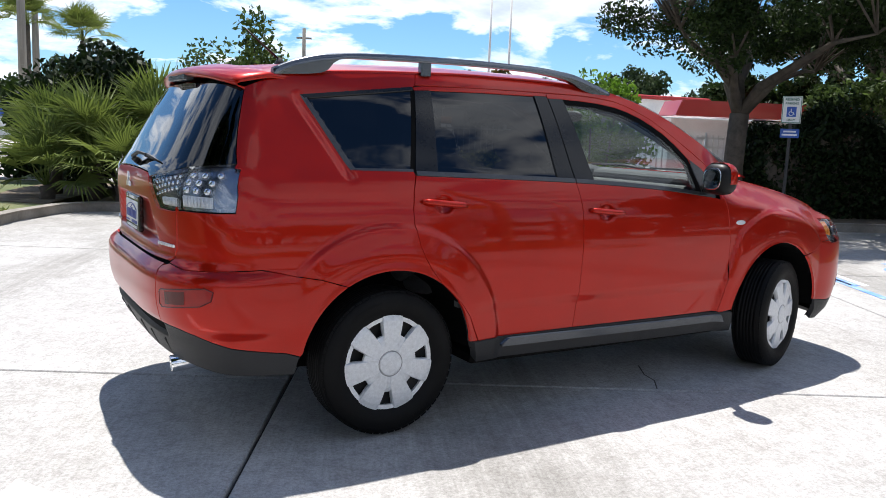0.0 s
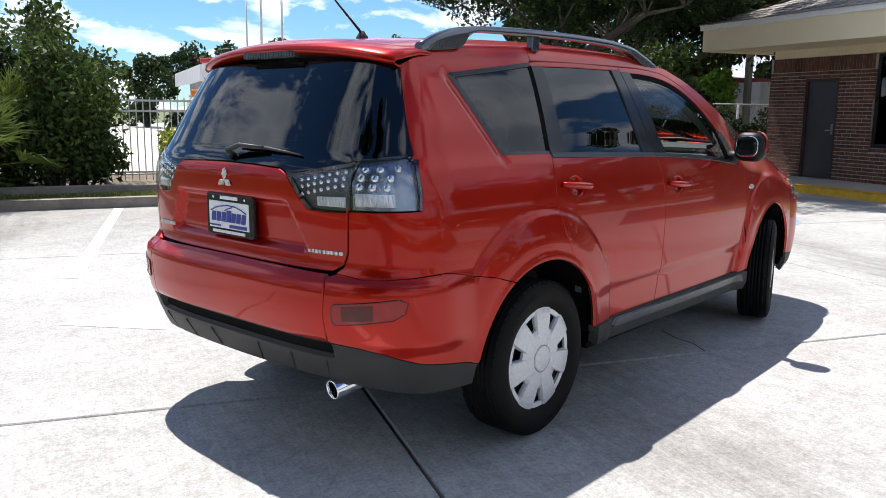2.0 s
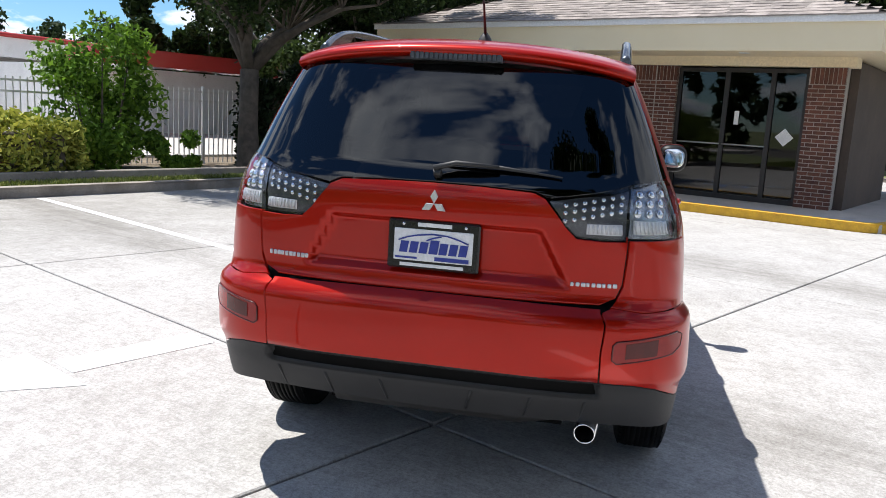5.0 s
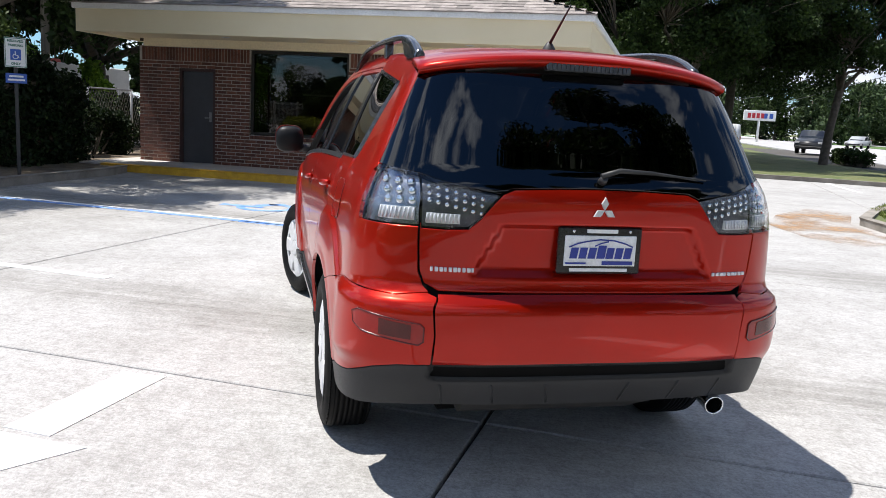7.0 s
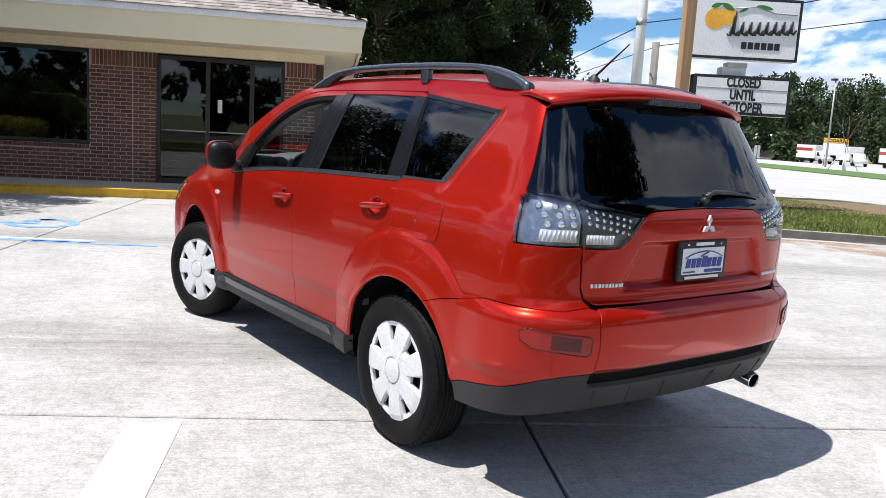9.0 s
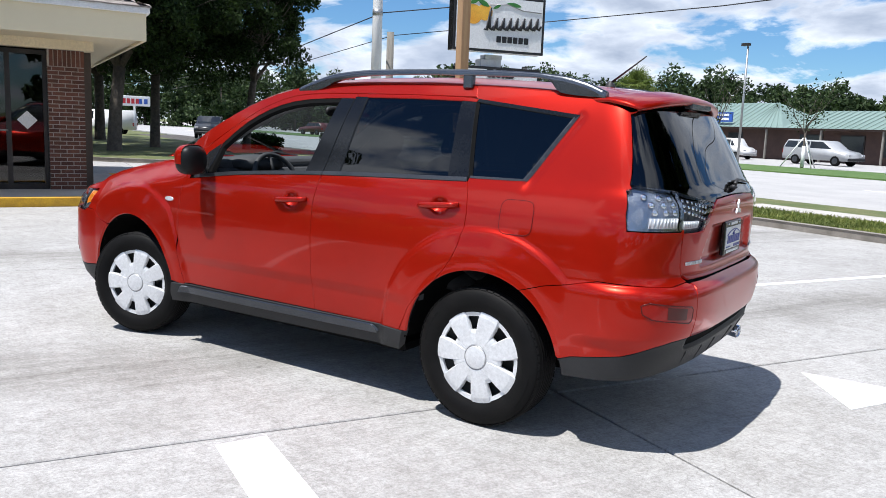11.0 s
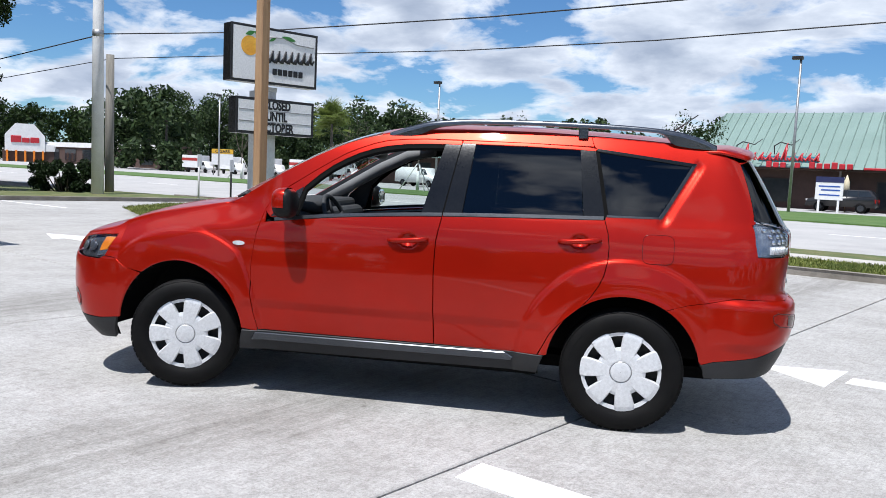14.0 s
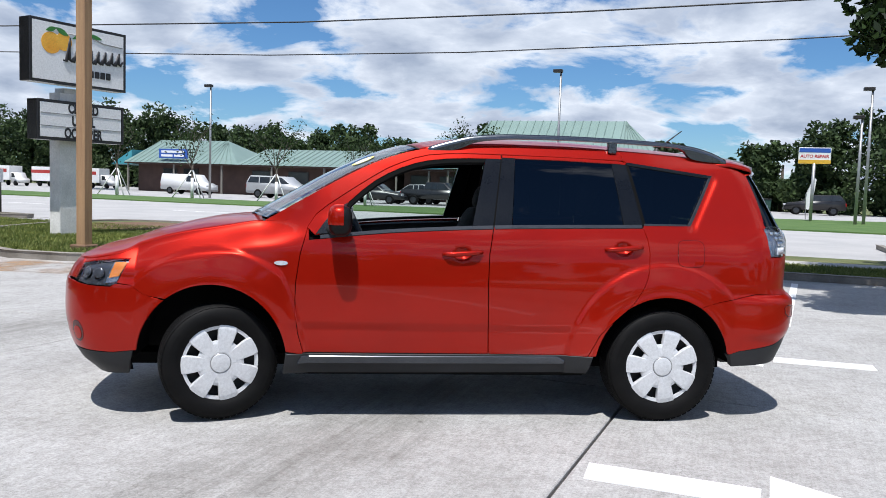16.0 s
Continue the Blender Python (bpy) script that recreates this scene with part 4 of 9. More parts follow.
def clip_half(poly, axis, at, sign):
    """The part of a polygon on one side of a line across an axis."""
    out = []
    for i, q in enumerate(poly):
        p = poly[i - 1]
        dp, dq = sign * (p[axis] - at), sign * (q[axis] - at)
        if (dp >= 0) != (dq >= 0):
            t = (at - p[axis]) / (q[axis] - p[axis])
            o = p[1 - axis] + (q[1 - axis] - p[1 - axis]) * t
            out.append((at, o) if axis == 0 else (o, at))
        if dq >= 0:
            out.append(q)
    return out


def cut_sheet(poly, res, fine=()):
    """Points, faces and outer edges of a polygon cut into the cells of a grid."""
    outline = dense(poly, res)
    if sum(outline[i - 1][0] * q[1] - q[0] * outline[i - 1][1] for i, q in enumerate(outline)) < 0:
        outline = outline[::-1]
    lines = []
    for ax in (0, 1):
        lo, hi = min(q[ax] for q in outline), max(q[ax] for q in outline)
        ls = [lo + res * k for k in range(1, int((hi - lo) / res) + 1)]
        for f in fine:
            ls += [f[ax] + f[2] * k / 5 for k in range(-5, 6)]
        ls = sorted(v for v in ls if lo + 0.001 < v < hi - 0.001)
        keep = [lo - 1]
        for v in ls:
            if v - keep[-1] > 0.0025:
                keep.append(v)
        lines.append(keep[1:])
    index, pts, faces, count = {}, [], [], {}

    def vert(q):
        key = (round(q[0], 4), round(q[1], 4))
        if key not in index:
            index[key] = len(pts)
            pts.append(q)
        return index[key]

    rest = outline
    for x in lines[0] + [None]:
        col = rest if x is None else clip_half(rest, 0, x, -1)
        rest = [] if x is None else clip_half(rest, 0, x, 1)
        for y in lines[1] + [None]:
            if len(col) < 3:
                break
            cell = col if y is None else clip_half(col, 1, y, -1)
            col = [] if y is None else clip_half(col, 1, y, 1)
            ids = []
            for q in cell:
                v = vert(q)
                if ids and ids[-1] == v:
                    continue
                if len(ids) > 1 and ids[-2] == v:
                    ids.pop()
                    continue
                ids.append(v)
            while len(ids) > 2 and ids[0] == ids[-1]:
                ids.pop()
            while len(ids) > 3 and ids[1] == ids[-1]:
                ids = ids[1:-1] if ids[1] == ids[-1] and len(ids) > 4 else ids[1:]
            if len(ids) < 3 or len(set(ids)) < len(ids):
                if len(set(ids)) < 3:
                    continue
                ids = list(dict.fromkeys(ids))
            area = sum(pts[ids[i - 1]][0] * pts[v][1] - pts[v][0] * pts[ids[i - 1]][1] for i, v in enumerate(ids))
            if area < 1e-8:
                continue
            faces.append(ids)
            for i, v in enumerate(ids):
                count[(ids[i - 1], v)] = 1
    rim = [e for e in count if (e[1], e[0]) not in count]
    return pts, faces, rim


def skin_mesh(name, sheets, material, depth):
    """One mesh from sheets of (points, normals, faces, rim), with true normals and a folded-in edge."""
    vs, fs, nl, sm = [], [], [], []
    for co, no, faces, rim in sheets:
        base = len(vs)
        vs += co
        for f in faces:
            fs.append([base + i for i in f])
            nl += [no[i] for i in f]
            sm.append(True)
        for i, j in rim:
            if depth <= 0:
                break
            k = len(vs)
            a, b = co[i], co[j]
            vs += [a, b, b - no[j] * depth, a - no[i] * depth]
            fs.append([k + 1, k, k + 3, k + 2])
            n = (b - a).cross(no[i])
            n = n.normalized() if n.length > 1e-9 else no[i]
            nl += [(no[i] * 0.5 + n * 0.5).normalized()] * 4
            sm.append(True)
    me = bpy.data.meshes.new(name)
    me.from_pydata([tuple(v) for v in vs], [], fs)
    me.materials.append(material)
    for p, s in zip(me.polygons, sm):
        p.use_smooth = s
    me.update()
    me.normals_split_custom_set([tuple(n) for n in nl])
    return me


def panel(name, poly, material, parent, sides=(1, -1), res=0.05, depth=0.014, off=0.0, fine=(), label="", joined=False, liner=None):
    """A panel of the car's skin. joined: both halves are one mesh, met at the centre line."""
    pts, faces, rim = cut_sheet(poly, res, fine)
    co, no = [], []
    for p, z in pts:
        n = body_normal(p, z)
        co.append(body(p, z) + n * off)
        no.append(n)
    if not faces:
        return []
    # front of the sheet looks along +n: check the winding once
    side = 0.0
    for f in faces:
        g = Vector((0, 0, 0))
        for i, v in enumerate(f):
            g += co[f[i - 1]].cross(co[v])
        side += g.dot(no[f[0]])
    if side < 0:
        faces = [fc[::-1] for fc in faces]
        rim = [(j, i) for i, j in rim]
    rim = [(i, j) for i, j in rim if not (abs(co[i].y) < 1e-4 and abs(co[j].y) < 1e-4)]
    left = (co, no, faces, rim)
    fl = Vector((1, -1, 1))
    right = ([v * fl for v in co], [v * fl for v in no], [fc[::-1] for fc in faces], [(j, i) for i, j in rim])
    obs = []
    if liner is not None:
        inn = [v - n * 0.022 for v, n in zip(co, no)]
        for s in sides:
            kk = Vector((1, s, 1))
            ob = new("inner_trim", skin_mesh("inner_trim", [([v * kk for v in inn], [-(n * kk) for n in no], [fc[::-1] for fc in faces] if s > 0 else faces, [])], liner, 0))
            ob.parent = parent
    for group in ([[left, right]] if joined else [[left] if s > 0 else [right] for s in sides]):
        ob = new(name, skin_mesh(name, group, material, depth))
        ob.parent = parent
        if label:
            ob["label"] = label
        obs.append(ob)
    return obs


def arch(xa, r, a0, a1, n=22, cz=0.345, rz=None):
    rz = rz or r
    return [(xa + r * math.cos(radians(a0 + (a1 - a0) * i / n)), cz + rz * math.sin(radians(a0 + (a1 - a0) * i / n))) for i in range(n + 1)]


car = empty("car", Matrix.Identity(4), "red five-door sport utility car with silver wheel covers", "car")
G = 0.0035
# seams between doors and wings
F_SEAM = [(2.176, 0.406), (2.208, 0.52), (2.222, 0.62), (2.228, 0.72), (2.226, 0.817), (2.204, 0.981), (2.165, 1.135)]
M_SEAM = [(1.078, 0.408), (1.088, 0.60), (1.095, 0.842), (1.092, 1.01), (1.066, 1.166)]
R_SEAM = [(0.471, 0.401), (0.440, 0.46), (0.407, 0.53), (0.350, 0.598), (0.290, 0.653), (0.235, 0.702), (0.189, 0.758), (0.150, 0.82), (0.125, 0.88), (0.108, 0.96), (0.105, 1.035), (0.115, 1.11), (0.138, 1.185)]
BELT = Curve([(-0.18, 1.206), (0.138, 1.194), (0.632, 1.180), (1.047, 1.166), (1.653, 1.130), (1.985, 1.096), (2.2, 1.07)])
FD_TOP = [(1.003, 1.606), (1.216, 1.606), (1.340, 1.600), (1.455, 1.588), (1.540, 1.566), (1.624, 1.534), (1.700, 1.500), (1.774, 1.456), (1.870, 1.394), (1.960, 1.333), (2.050, 1.270), (2.120, 1.212), (2.165, 1.140)]
FW_TOP = [(1.098, 1.580), (1.216, 1.578), (1.340, 1.571), (1.455, 1.556), (1.540, 1.535), (1.624, 1.505), (1.700, 1.468), (1.774, 1.425), (1.850, 1.366), (1.932, 1.290)]


def shift(pts, dx, dz=0.0):
    return [(x + dx, z + dz) for x, z in pts]


def belt_run(x0, x1, dz, n=10):
    return [(x0 + (x1 - x0) * i / n, BELT(x0 + (x1 - x0) * i / n) + dz) for i in range(n + 1)]


hand_fine = [(h[0], h[1], 0.085) for h in HANDLES]
fd = panel("front_door", shift(F_SEAM, -G) + belt_run(2.155, 1.07, -0.012) + shift(M_SEAM[::-1], G), M_RED, car, res=0.018, fine=hand_fine[:1], label="red front door")
rd = panel("rear_door", shift(M_SEAM, -G) + belt_run(1.058, 0.146, -0.012) + shift(R_SEAM[::-1], G), M_RED, car, res=0.014, fine=hand_fine[1:], label="red rear door")
# door frames over the glass
for o, lf in zip(fd, (1, -1)):
    panel("window_surround", shift(FD_TOP, 0, -G) + [(2.125, 1.100), (1.998, 1.112)] + FW_TOP[::-1] + [(1.003, 1.580)], M_RED, o, sides=(lf,), depth=0.02, liner=M_DASH)
    panel("pillar_trim", [(1.192, BELT(1.19) + 0.012), (1.100, 1.578), (1.006, 1.578), (1.070, BELT(1.07) + 0.012)], M_PILLAR, o, sides=(lf,), depth=0.02, label="satin black pillar trim")
    panel("belt_strip", belt_run(2.09, 1.070, -0.009) + belt_run(1.070, 2.09, 0.010), M_BELT, o, sides=(lf,), off=0.004, depth=0.012, label="satin grey belt strip")
    panel("window_seal", [(1.985, BELT(1.985) + 0.012), (1.999, 1.112)] + FW_TOP[::-1] + [(1.110, 1.556)] + [(x - 0.012, z - 0.024) for x, z in FW_TOP[1:]] + [(1.955, BELT(1.955) + 0.012)], M_INNER, o, sides=(lf,), off=-0.004, depth=0.03, label="black rubber window seal")
    panel("mirror_sail", [(2.115, 1.102), (1.985, 1.108), (1.936, 1.285), (2.02, 1.235)], M_GLOSSB, o, sides=(lf,), off=0.003, label="black mirror sail")
for o, lf in zip(rd, (1, -1)):
    panel("window_surround", [(0.995, 1.603), (0.995, 1.590), (0.916, 1.588), (0.60, 1.586), (0.297, 1.578), (0.215, 1.572), (0.205, 1.583), (0.25, 1.592), (0.60, 1.602)], M_RED, o, sides=(lf,), depth=0.02)
    panel("pillar_trim", [(1.060, BELT(1.06) + 0.012), (0.998, 1.587), (0.918, 1.587), (0.955, BELT(0.955) + 0.012)], M_PILLAR, o, sides=(lf,), depth=0.02, label="satin black pillar trim")
    panel("pillar_trim", [(0.258, BELT(0.25) + 0.012), (0.300, 1.575), (0.213, 1.571), (0.142, BELT(0.14) + 0.012)], M_PILLAR, o, sides=(lf,), depth=0.02, label="satin black pillar trim")
    panel("door_seal", [(1.082, 1.160), (1.046, 1.160), (0.988, 1.588), (1.014, 1.588)], M_INNER, o, sides=(lf,), off=-0.004, depth=0.0, label="black rubber seal")
    panel("belt_strip", belt_run(1.062, 0.146, -0.009) + belt_run(0.146, 1.062, 0.010), M_BELT, o, sides=(lf,), off=0.004, depth=0.012, label="satin grey belt strip")
    g = panel("window", [(0.950, BELT(0.95) + 0.010), (0.915, 1.587), (0.60, 1.585), (0.298, 1.577), (0.262, BELT(0.26) + 0.010)], M_PRIV, o, sides=(lf,), off=-0.007, depth=0.0, label="dark tinted rear door glass")
    for x in g:
        x.visible_shadow = False
# the front window of the left door is wound down; the right one is closed
g = panel("window", [(1.19, BELT(1.19) + 0.010)] + FW_TOP + [(1.985, BELT(1.985) + 0.012)], M_CLEAR, fd[1], sides=(-1,), off=-0.008, depth=0.0, label="clear front door glass")
g[0].visible_shadow = False

# rear wing with the pillar, up to the tail lamp
LAMP_F = [("x", -0.655, 1.196), ("x", -0.675, 1.10), ("x", -0.690, 1.030)]
WSIDE = [(0.744, 1.222), (0.722, 1.270), (0.690, 1.345), (0.655, 1.425), (0.620, 1.500), (0.600, 1.540)]
lamp_front = [(XC - (XC - x) / (XC - REAR(z)) * LREAR * 1.02, z) for _, x, z in LAMP_F]
GSEAM = [(0.632, 1.030), (0.630, 0.95), (0.625, 0.87), (0.608, 0.825), (0.590, 0.805)]
wing = [(0.132, 1.200), (-0.172, 1.203), (-0.20, 1.245), (-0.355, 1.518), (0.205, 1.585), (0.22, 1.600)]
wing += [(0.237, ROOFLINE(0.237)), (0.05, ROOFLINE(0.05)), (-0.135, ROOFLINE(-0.135)), (-0.30, ROOFLINE(-0.30)), (-0.43, ROOFLINE(-0.43) + 0.004), (-0.52, 1.604), (py(0.60, 1.588) + 0.007, 1.592)]
wing += [(py(y, z) + 0.007, z) for y, z in WSIDE[::-1]]
wing += [(py(0.744, 1.215) + 0.010, 1.208), (lamp_front[0][0] + 0.006, 1.202)] + shift(lamp_front, G) + [(lamp_front[-1][0] + G, 1.024), (py(0.72, 1.022), 1.022), (py(0.638, 1.022), 1.022)]
wing += [(py(y + 0.006, z), z) for y, z in GSEAM[1:]]
wing += [(py(0.70, 0.79), 0.792), (-0.62, 0.797), (-0.53, 0.783), (-0.45, 0.766), (-0.34, 0.747)]
wing += arch(0.0, 0.427, 121.0, 8.0)
wing += [(0.468, 0.400)] + shift(R_SEAM, -0.5 * G)[1:]
rear_wing = panel("rear_wing", wing, M_RED, car, liner=M_DASH, res=0.013, label="red rear wing with flared arch")
for o, lf in zip(rear_wing, (1, -1)):
    g = panel("quarter_window", [(0.128, 1.212), (-0.166, 1.212), (-0.190, 1.250), (-0.340, 1.508), (0.202, 1.570)], M_PRIV, o, sides=(lf,), off=-0.006, res=0.02, depth=0.0, label="dark tinted quarter glass")
    g[0].visible_shadow = False
    panel("window_gasket", [(-0.152, 1.210), (-0.172, 1.203), (-0.20, 1.245), (-0.355, 1.518), (-0.33, 1.508), (-0.188, 1.265)], M_BELT, o, sides=(lf,), off=0.002, res=0.02, label="satin grey window edge")
    panel("window_gasket", [(-0.355, 1.519), (0.203, 1.586), (0.203, 1.572), (-0.336, 1.505)], M_PILLAR, o, sides=(lf,), off=0.0025, res=0.02, label="black window edge")
    panel("window_gasket", [(0.152, 1.196), (0.118, 1.202), (0.194, 1.582), (0.224, 1.584)], M_INNER, o, sides=(lf,), off=-0.004, depth=0.0, label="black rubber seal")
    panel("window_gasket", [(0.130, 1.200), (-0.17, 1.203), (-0.17, 1.213), (0.130, 1.211)], M_BELT, o, sides=(lf,), off=0.002)


def rounded(px, pz, w, h, n=32, k=0.42):
    """A rounded square on the skin."""
    return [(px + w * math.copysign(abs(math.cos(2 * math.pi * i / n)) ** k, math.cos(2 * math.pi * i / n)), pz + h * math.copysign(abs(math.sin(2 * math.pi * i / n)) ** k, math.sin(2 * math.pi * i / n))) for i in range(n)]


panel("fuel_flap", rounded(-0.160, 1.037, 0.084, 0.079), M_RED, rear_wing[0], sides=(1,), off=0.0022, res=0.03, depth=0.01, label="rounded square red fuel flap")
flap_ring = [body(p, z) + body_normal(p, z) * 0.002 for p, z in rounded(-0.160, 1.037, 0.085, 0.080) + rounded(-0.160, 1.037, 0.085, 0.080)[:1]]
part("flap_groove", tubem(flap_ring, 0.0016, 5), M_REFDK, rear_wing[0], "dark groove round the fuel flap")

# front wing; the bonnet's edge runs on over the headlamp and round the nose
NOSE_TOP = Curve([(3.05, HOODLINE(3.05)), (3.14, HOODLINE(3.14)), (3.25, 0.962), (3.40, 0.936), (3.62, 0.914), (4.0, 0.908), (4.4, 0.912)])
fw = [(2.182, 0.395)] + [(x + 0.5 * G, z) for x, z in F_SEAM] + [(2.15, 1.185)]
fw += [(x, HOODLINE(x) + 0.002) for x in (2.30, 2.448, 2.55, 2.642, 2.75, 2.85, 2.963, 3.05, 3.121)]
fw += [(p, NOSE_TOP(p) - 0.002) for p in (3.14, 3.22, 3.30, 3.40, 3.50, 3.60, 3.66)]
fw += [(3.645, 0.893), (3.50, 0.911), (3.34, 0.924), (3.184, 0.928), (3.252, 0.792), (3.165, 0.782), (3.121, 0.757), (3.098, 0.739), (3.065, 0.725)]
fw += arch(2.70, 0.432, 53, 172, 22, 0.350, 0.448)
front_wing = panel("front_wing", fw, M_RED, car, res=0.014, label="red front wing with flared arch")
for o, lf in zip(front_wing, (1, -1)):
    panel("side_marker", arch(2.310, 0.039, 0, 340, 17, 0.928, 0.0135), M_LAMPC, o, sides=(lf,), off=0.006, res=0.02, depth=0.008, label="clear oval side marker lamp")

# roof sides running into the windscreen pillars
rs = [(0.225, 1.600), (0.60, 1.606), (1.0, 1.610)] + shift(FD_TOP[1:], 0, G) + [(2.185, 1.150), (2.20, 1.180)]
rs += [(x, ROOFLINE(x)) for x in (2.42, 2.27, 2.12, 2.0, 1.876, 1.78, 1.69, 1.60, 1.519, 1.42, 1.312, 1.14, 0.96, 0.78, 0.602, 0.42, 0.242)]
panel("roof_side", rs, M_RED, car, liner=M_TRIMG, label="red roof side and windscreen pillar")

# sills
panel("sill", [(2.27, 0.398), (2.20, 0.398), (0.62, 0.403), (0.44, 0.398), (0.47, 0.30), (2.29, 0.285)], M_CLAD, car, off=0.012, depth=0.05, label="dark plastic sill cladding")
panel("sill_strip", [(2.19, 0.388), (0.66, 0.398), (0.60, 0.372), (0.62, 0.360), (2.21, 0.350)], M_SILL, car, off=0.030, depth=0.02, label="satin grey sill strip")

# tail: bumper, cladding, gate
LOWEDGE = [(-0.427, 0.422), (-0.50, 0.442), (py(0.84, 0.49), 0.480), (py(0.76, 0.53), 0.528), (py(0.68, 0.55), 0.548), (py(0.57, 0.557), 0.556)]
bc = arch(0.0, 0.427, 121.8, 168.0, 12) + LOWEDGE + [(py(0.567, 0.66), 0.66), (py(0.570, 0.790), 0.790), (py(0.60, 0.797), 0.801), (py(0.70, 0.785), 0.788), (-0.62, 0.793), (-0.53, 0.779), (-0.45, 0.762), (-0.34, 0.743)]
bumper = empty("rear_bumper", Matrix.Identity(4), "", "")
bumper.parent = car
panel("corner", bc, M_RED, bumper, res=0.018)
panel("middle", [(py(0.563, 0.797), 0.798), (py(0.561, 0.66), 0.66), (py(0.563, 0.557), 0.557), (py(0.3, 0.560), 0.560), (PEND, 0.561), (PEND, 0.804), (py(0.3, 0.803), 0.803)], M_RED, bumper, joined=True, res=0.022)
clad = [(-0.435, 0.410), (-0.452, 0.345), (py(0.80, 0.36), 0.362), (py(0.66, 0.39), 0.385), (py(0.5, 0.395), 0.392), (PEND, 0.385), (PEND, 0.556)] + [(p, z - 0.005) for p, z in LOWEDGE[::-1]]
panel("lower_cladding", clad, M_CLAD, bumper, joined=True, depth=0.05, res=0.016, label="grey-black lower bumper cladding")
for y0 in (0.16, 0.36, 0.54):
    for s in (1, -1):
        bm = bmesh.new()
        c0, c1 = body(py(y0, 0.40), 0.40), body(py(y0, 0.475), 0.475)
        tube(bm, [(c0.x + 0.003, s * (y0 - 0.02), 0.398), (c1.x + 0.001, s * y0, 0.472), (c1.x + 0.006, s * (y0 + 0.004), 0.486)], [0.0055, 0.006, 0.003], 6)
        part("rib", bm, M_CLAD, bumper, "low rib of the valance")
REFL = [(py(0.800, 0.735), 0.728), (py(0.70, 0.715), 0.713), (py(0.612, 0.703), 0.702), (py(0.600, 0.690), 0.690), (py(0.600, 0.640), 0.640), (py(0.615, 0.628), 0.628), (py(0.70, 0.640), 0.640), (py(0.790, 0.66), 0.655), (py(0.815, 0.68), 0.678), (py(0.818, 0.715), 0.715)]
for lens, s in zip(panel("reflector", REFL, M_REFLEC, bumper, off=0.003, res=0.03, depth=0.016, label="red bumper reflector lens"), (1, -1)):
    panel("reflector_core", [(py(0.74, 0.71), 0.710), (py(0.64, 0.698), 0.696), (py(0.64, 0.65), 0.646), (py(0.74, 0.655), 0.655)], M_REFDK, lens, sides=(s,), off=0.0045, res=0.03, depth=0.0)
    ring = [(body(p, z) + body_normal(p, z) * 0.002) * Vector((1, s, 1)) for p, z in dense(REFL, 0.02)]
    part("groove", tubem(ring + ring[:1], 0.0030, 5), M_REFDK, lens, "dark groove round the reflector")

panel("gate_frame", [(py(0.30, 1.22), 1.222), (py(0.70, 1.222), 1.222), (-0.54, 1.26), (-0.50, 1.35), (-0.44, 1.58), (py(0.45, 1.58), 1.585)], M_INNER, car, off=-0.022, depth=0.0, res=0.06, label="black frame behind the tailgate")
gate = empty("tailgate", Matrix.Identity(4), "", "")
gate.parent = car
gp = [(PEND, 0.812), (py(0.3, 0.812), 0.812), (py(0.56, 0.812), 0.814)] + [(py(y - 0.002, z), z + 0.006) for y, z in GSEAM[::-1][1:]]
gp += [(py(0.628, 1.018), 1.018), (py(0.55, 1.016), 1.016), (py(0.468, 1.020), 1.020), (py(0.430, 1.055), 1.055), (py(0.360, 1.143), 1.143), (py(0.320, 1.160), 1.160), (py(0.15, 1.167), 1.167), (PEND, 1.169)]
panel("gate_panel", gp, M_RED, gate, joined=True, res=0.016, label="red tailgate panel with a recess for the plate")
wp = [(PEND, 1.176), (py(0.15, 1.174), 1.174), (py(0.325, 1.167), 1.167), (py(0.368, 1.146), 1.148), (py(0.629, 1.203), 1.203)] + [(py(y, z), z) for y, z in WSIDE] + [(py(0.35, 1.555), 1.555), (PEND, 1.565)]
g = panel("rear_window", wp, M_PRIV, gate, joined=True, res=0.045, off=-0.001, depth=0.006, label="dark tinted rear window")

# tail lamps: bowl, cells and lens
def ball_bm(c, n, r, flatness=0.6, seg=8):
    bm = bmesh.new()
    bmesh.ops.create_uvsphere(bm, u_segments=seg, v_segments=6, radius=r)
    for v in bm.verts:
        v.co.z *= flatness
    bm.transform(Matrix.Translation(c) @ n.to_track_quat("Z", "Y").to_matrix().to_4x4())
    for f in bm.faces:
        f.smooth = True
    return bm


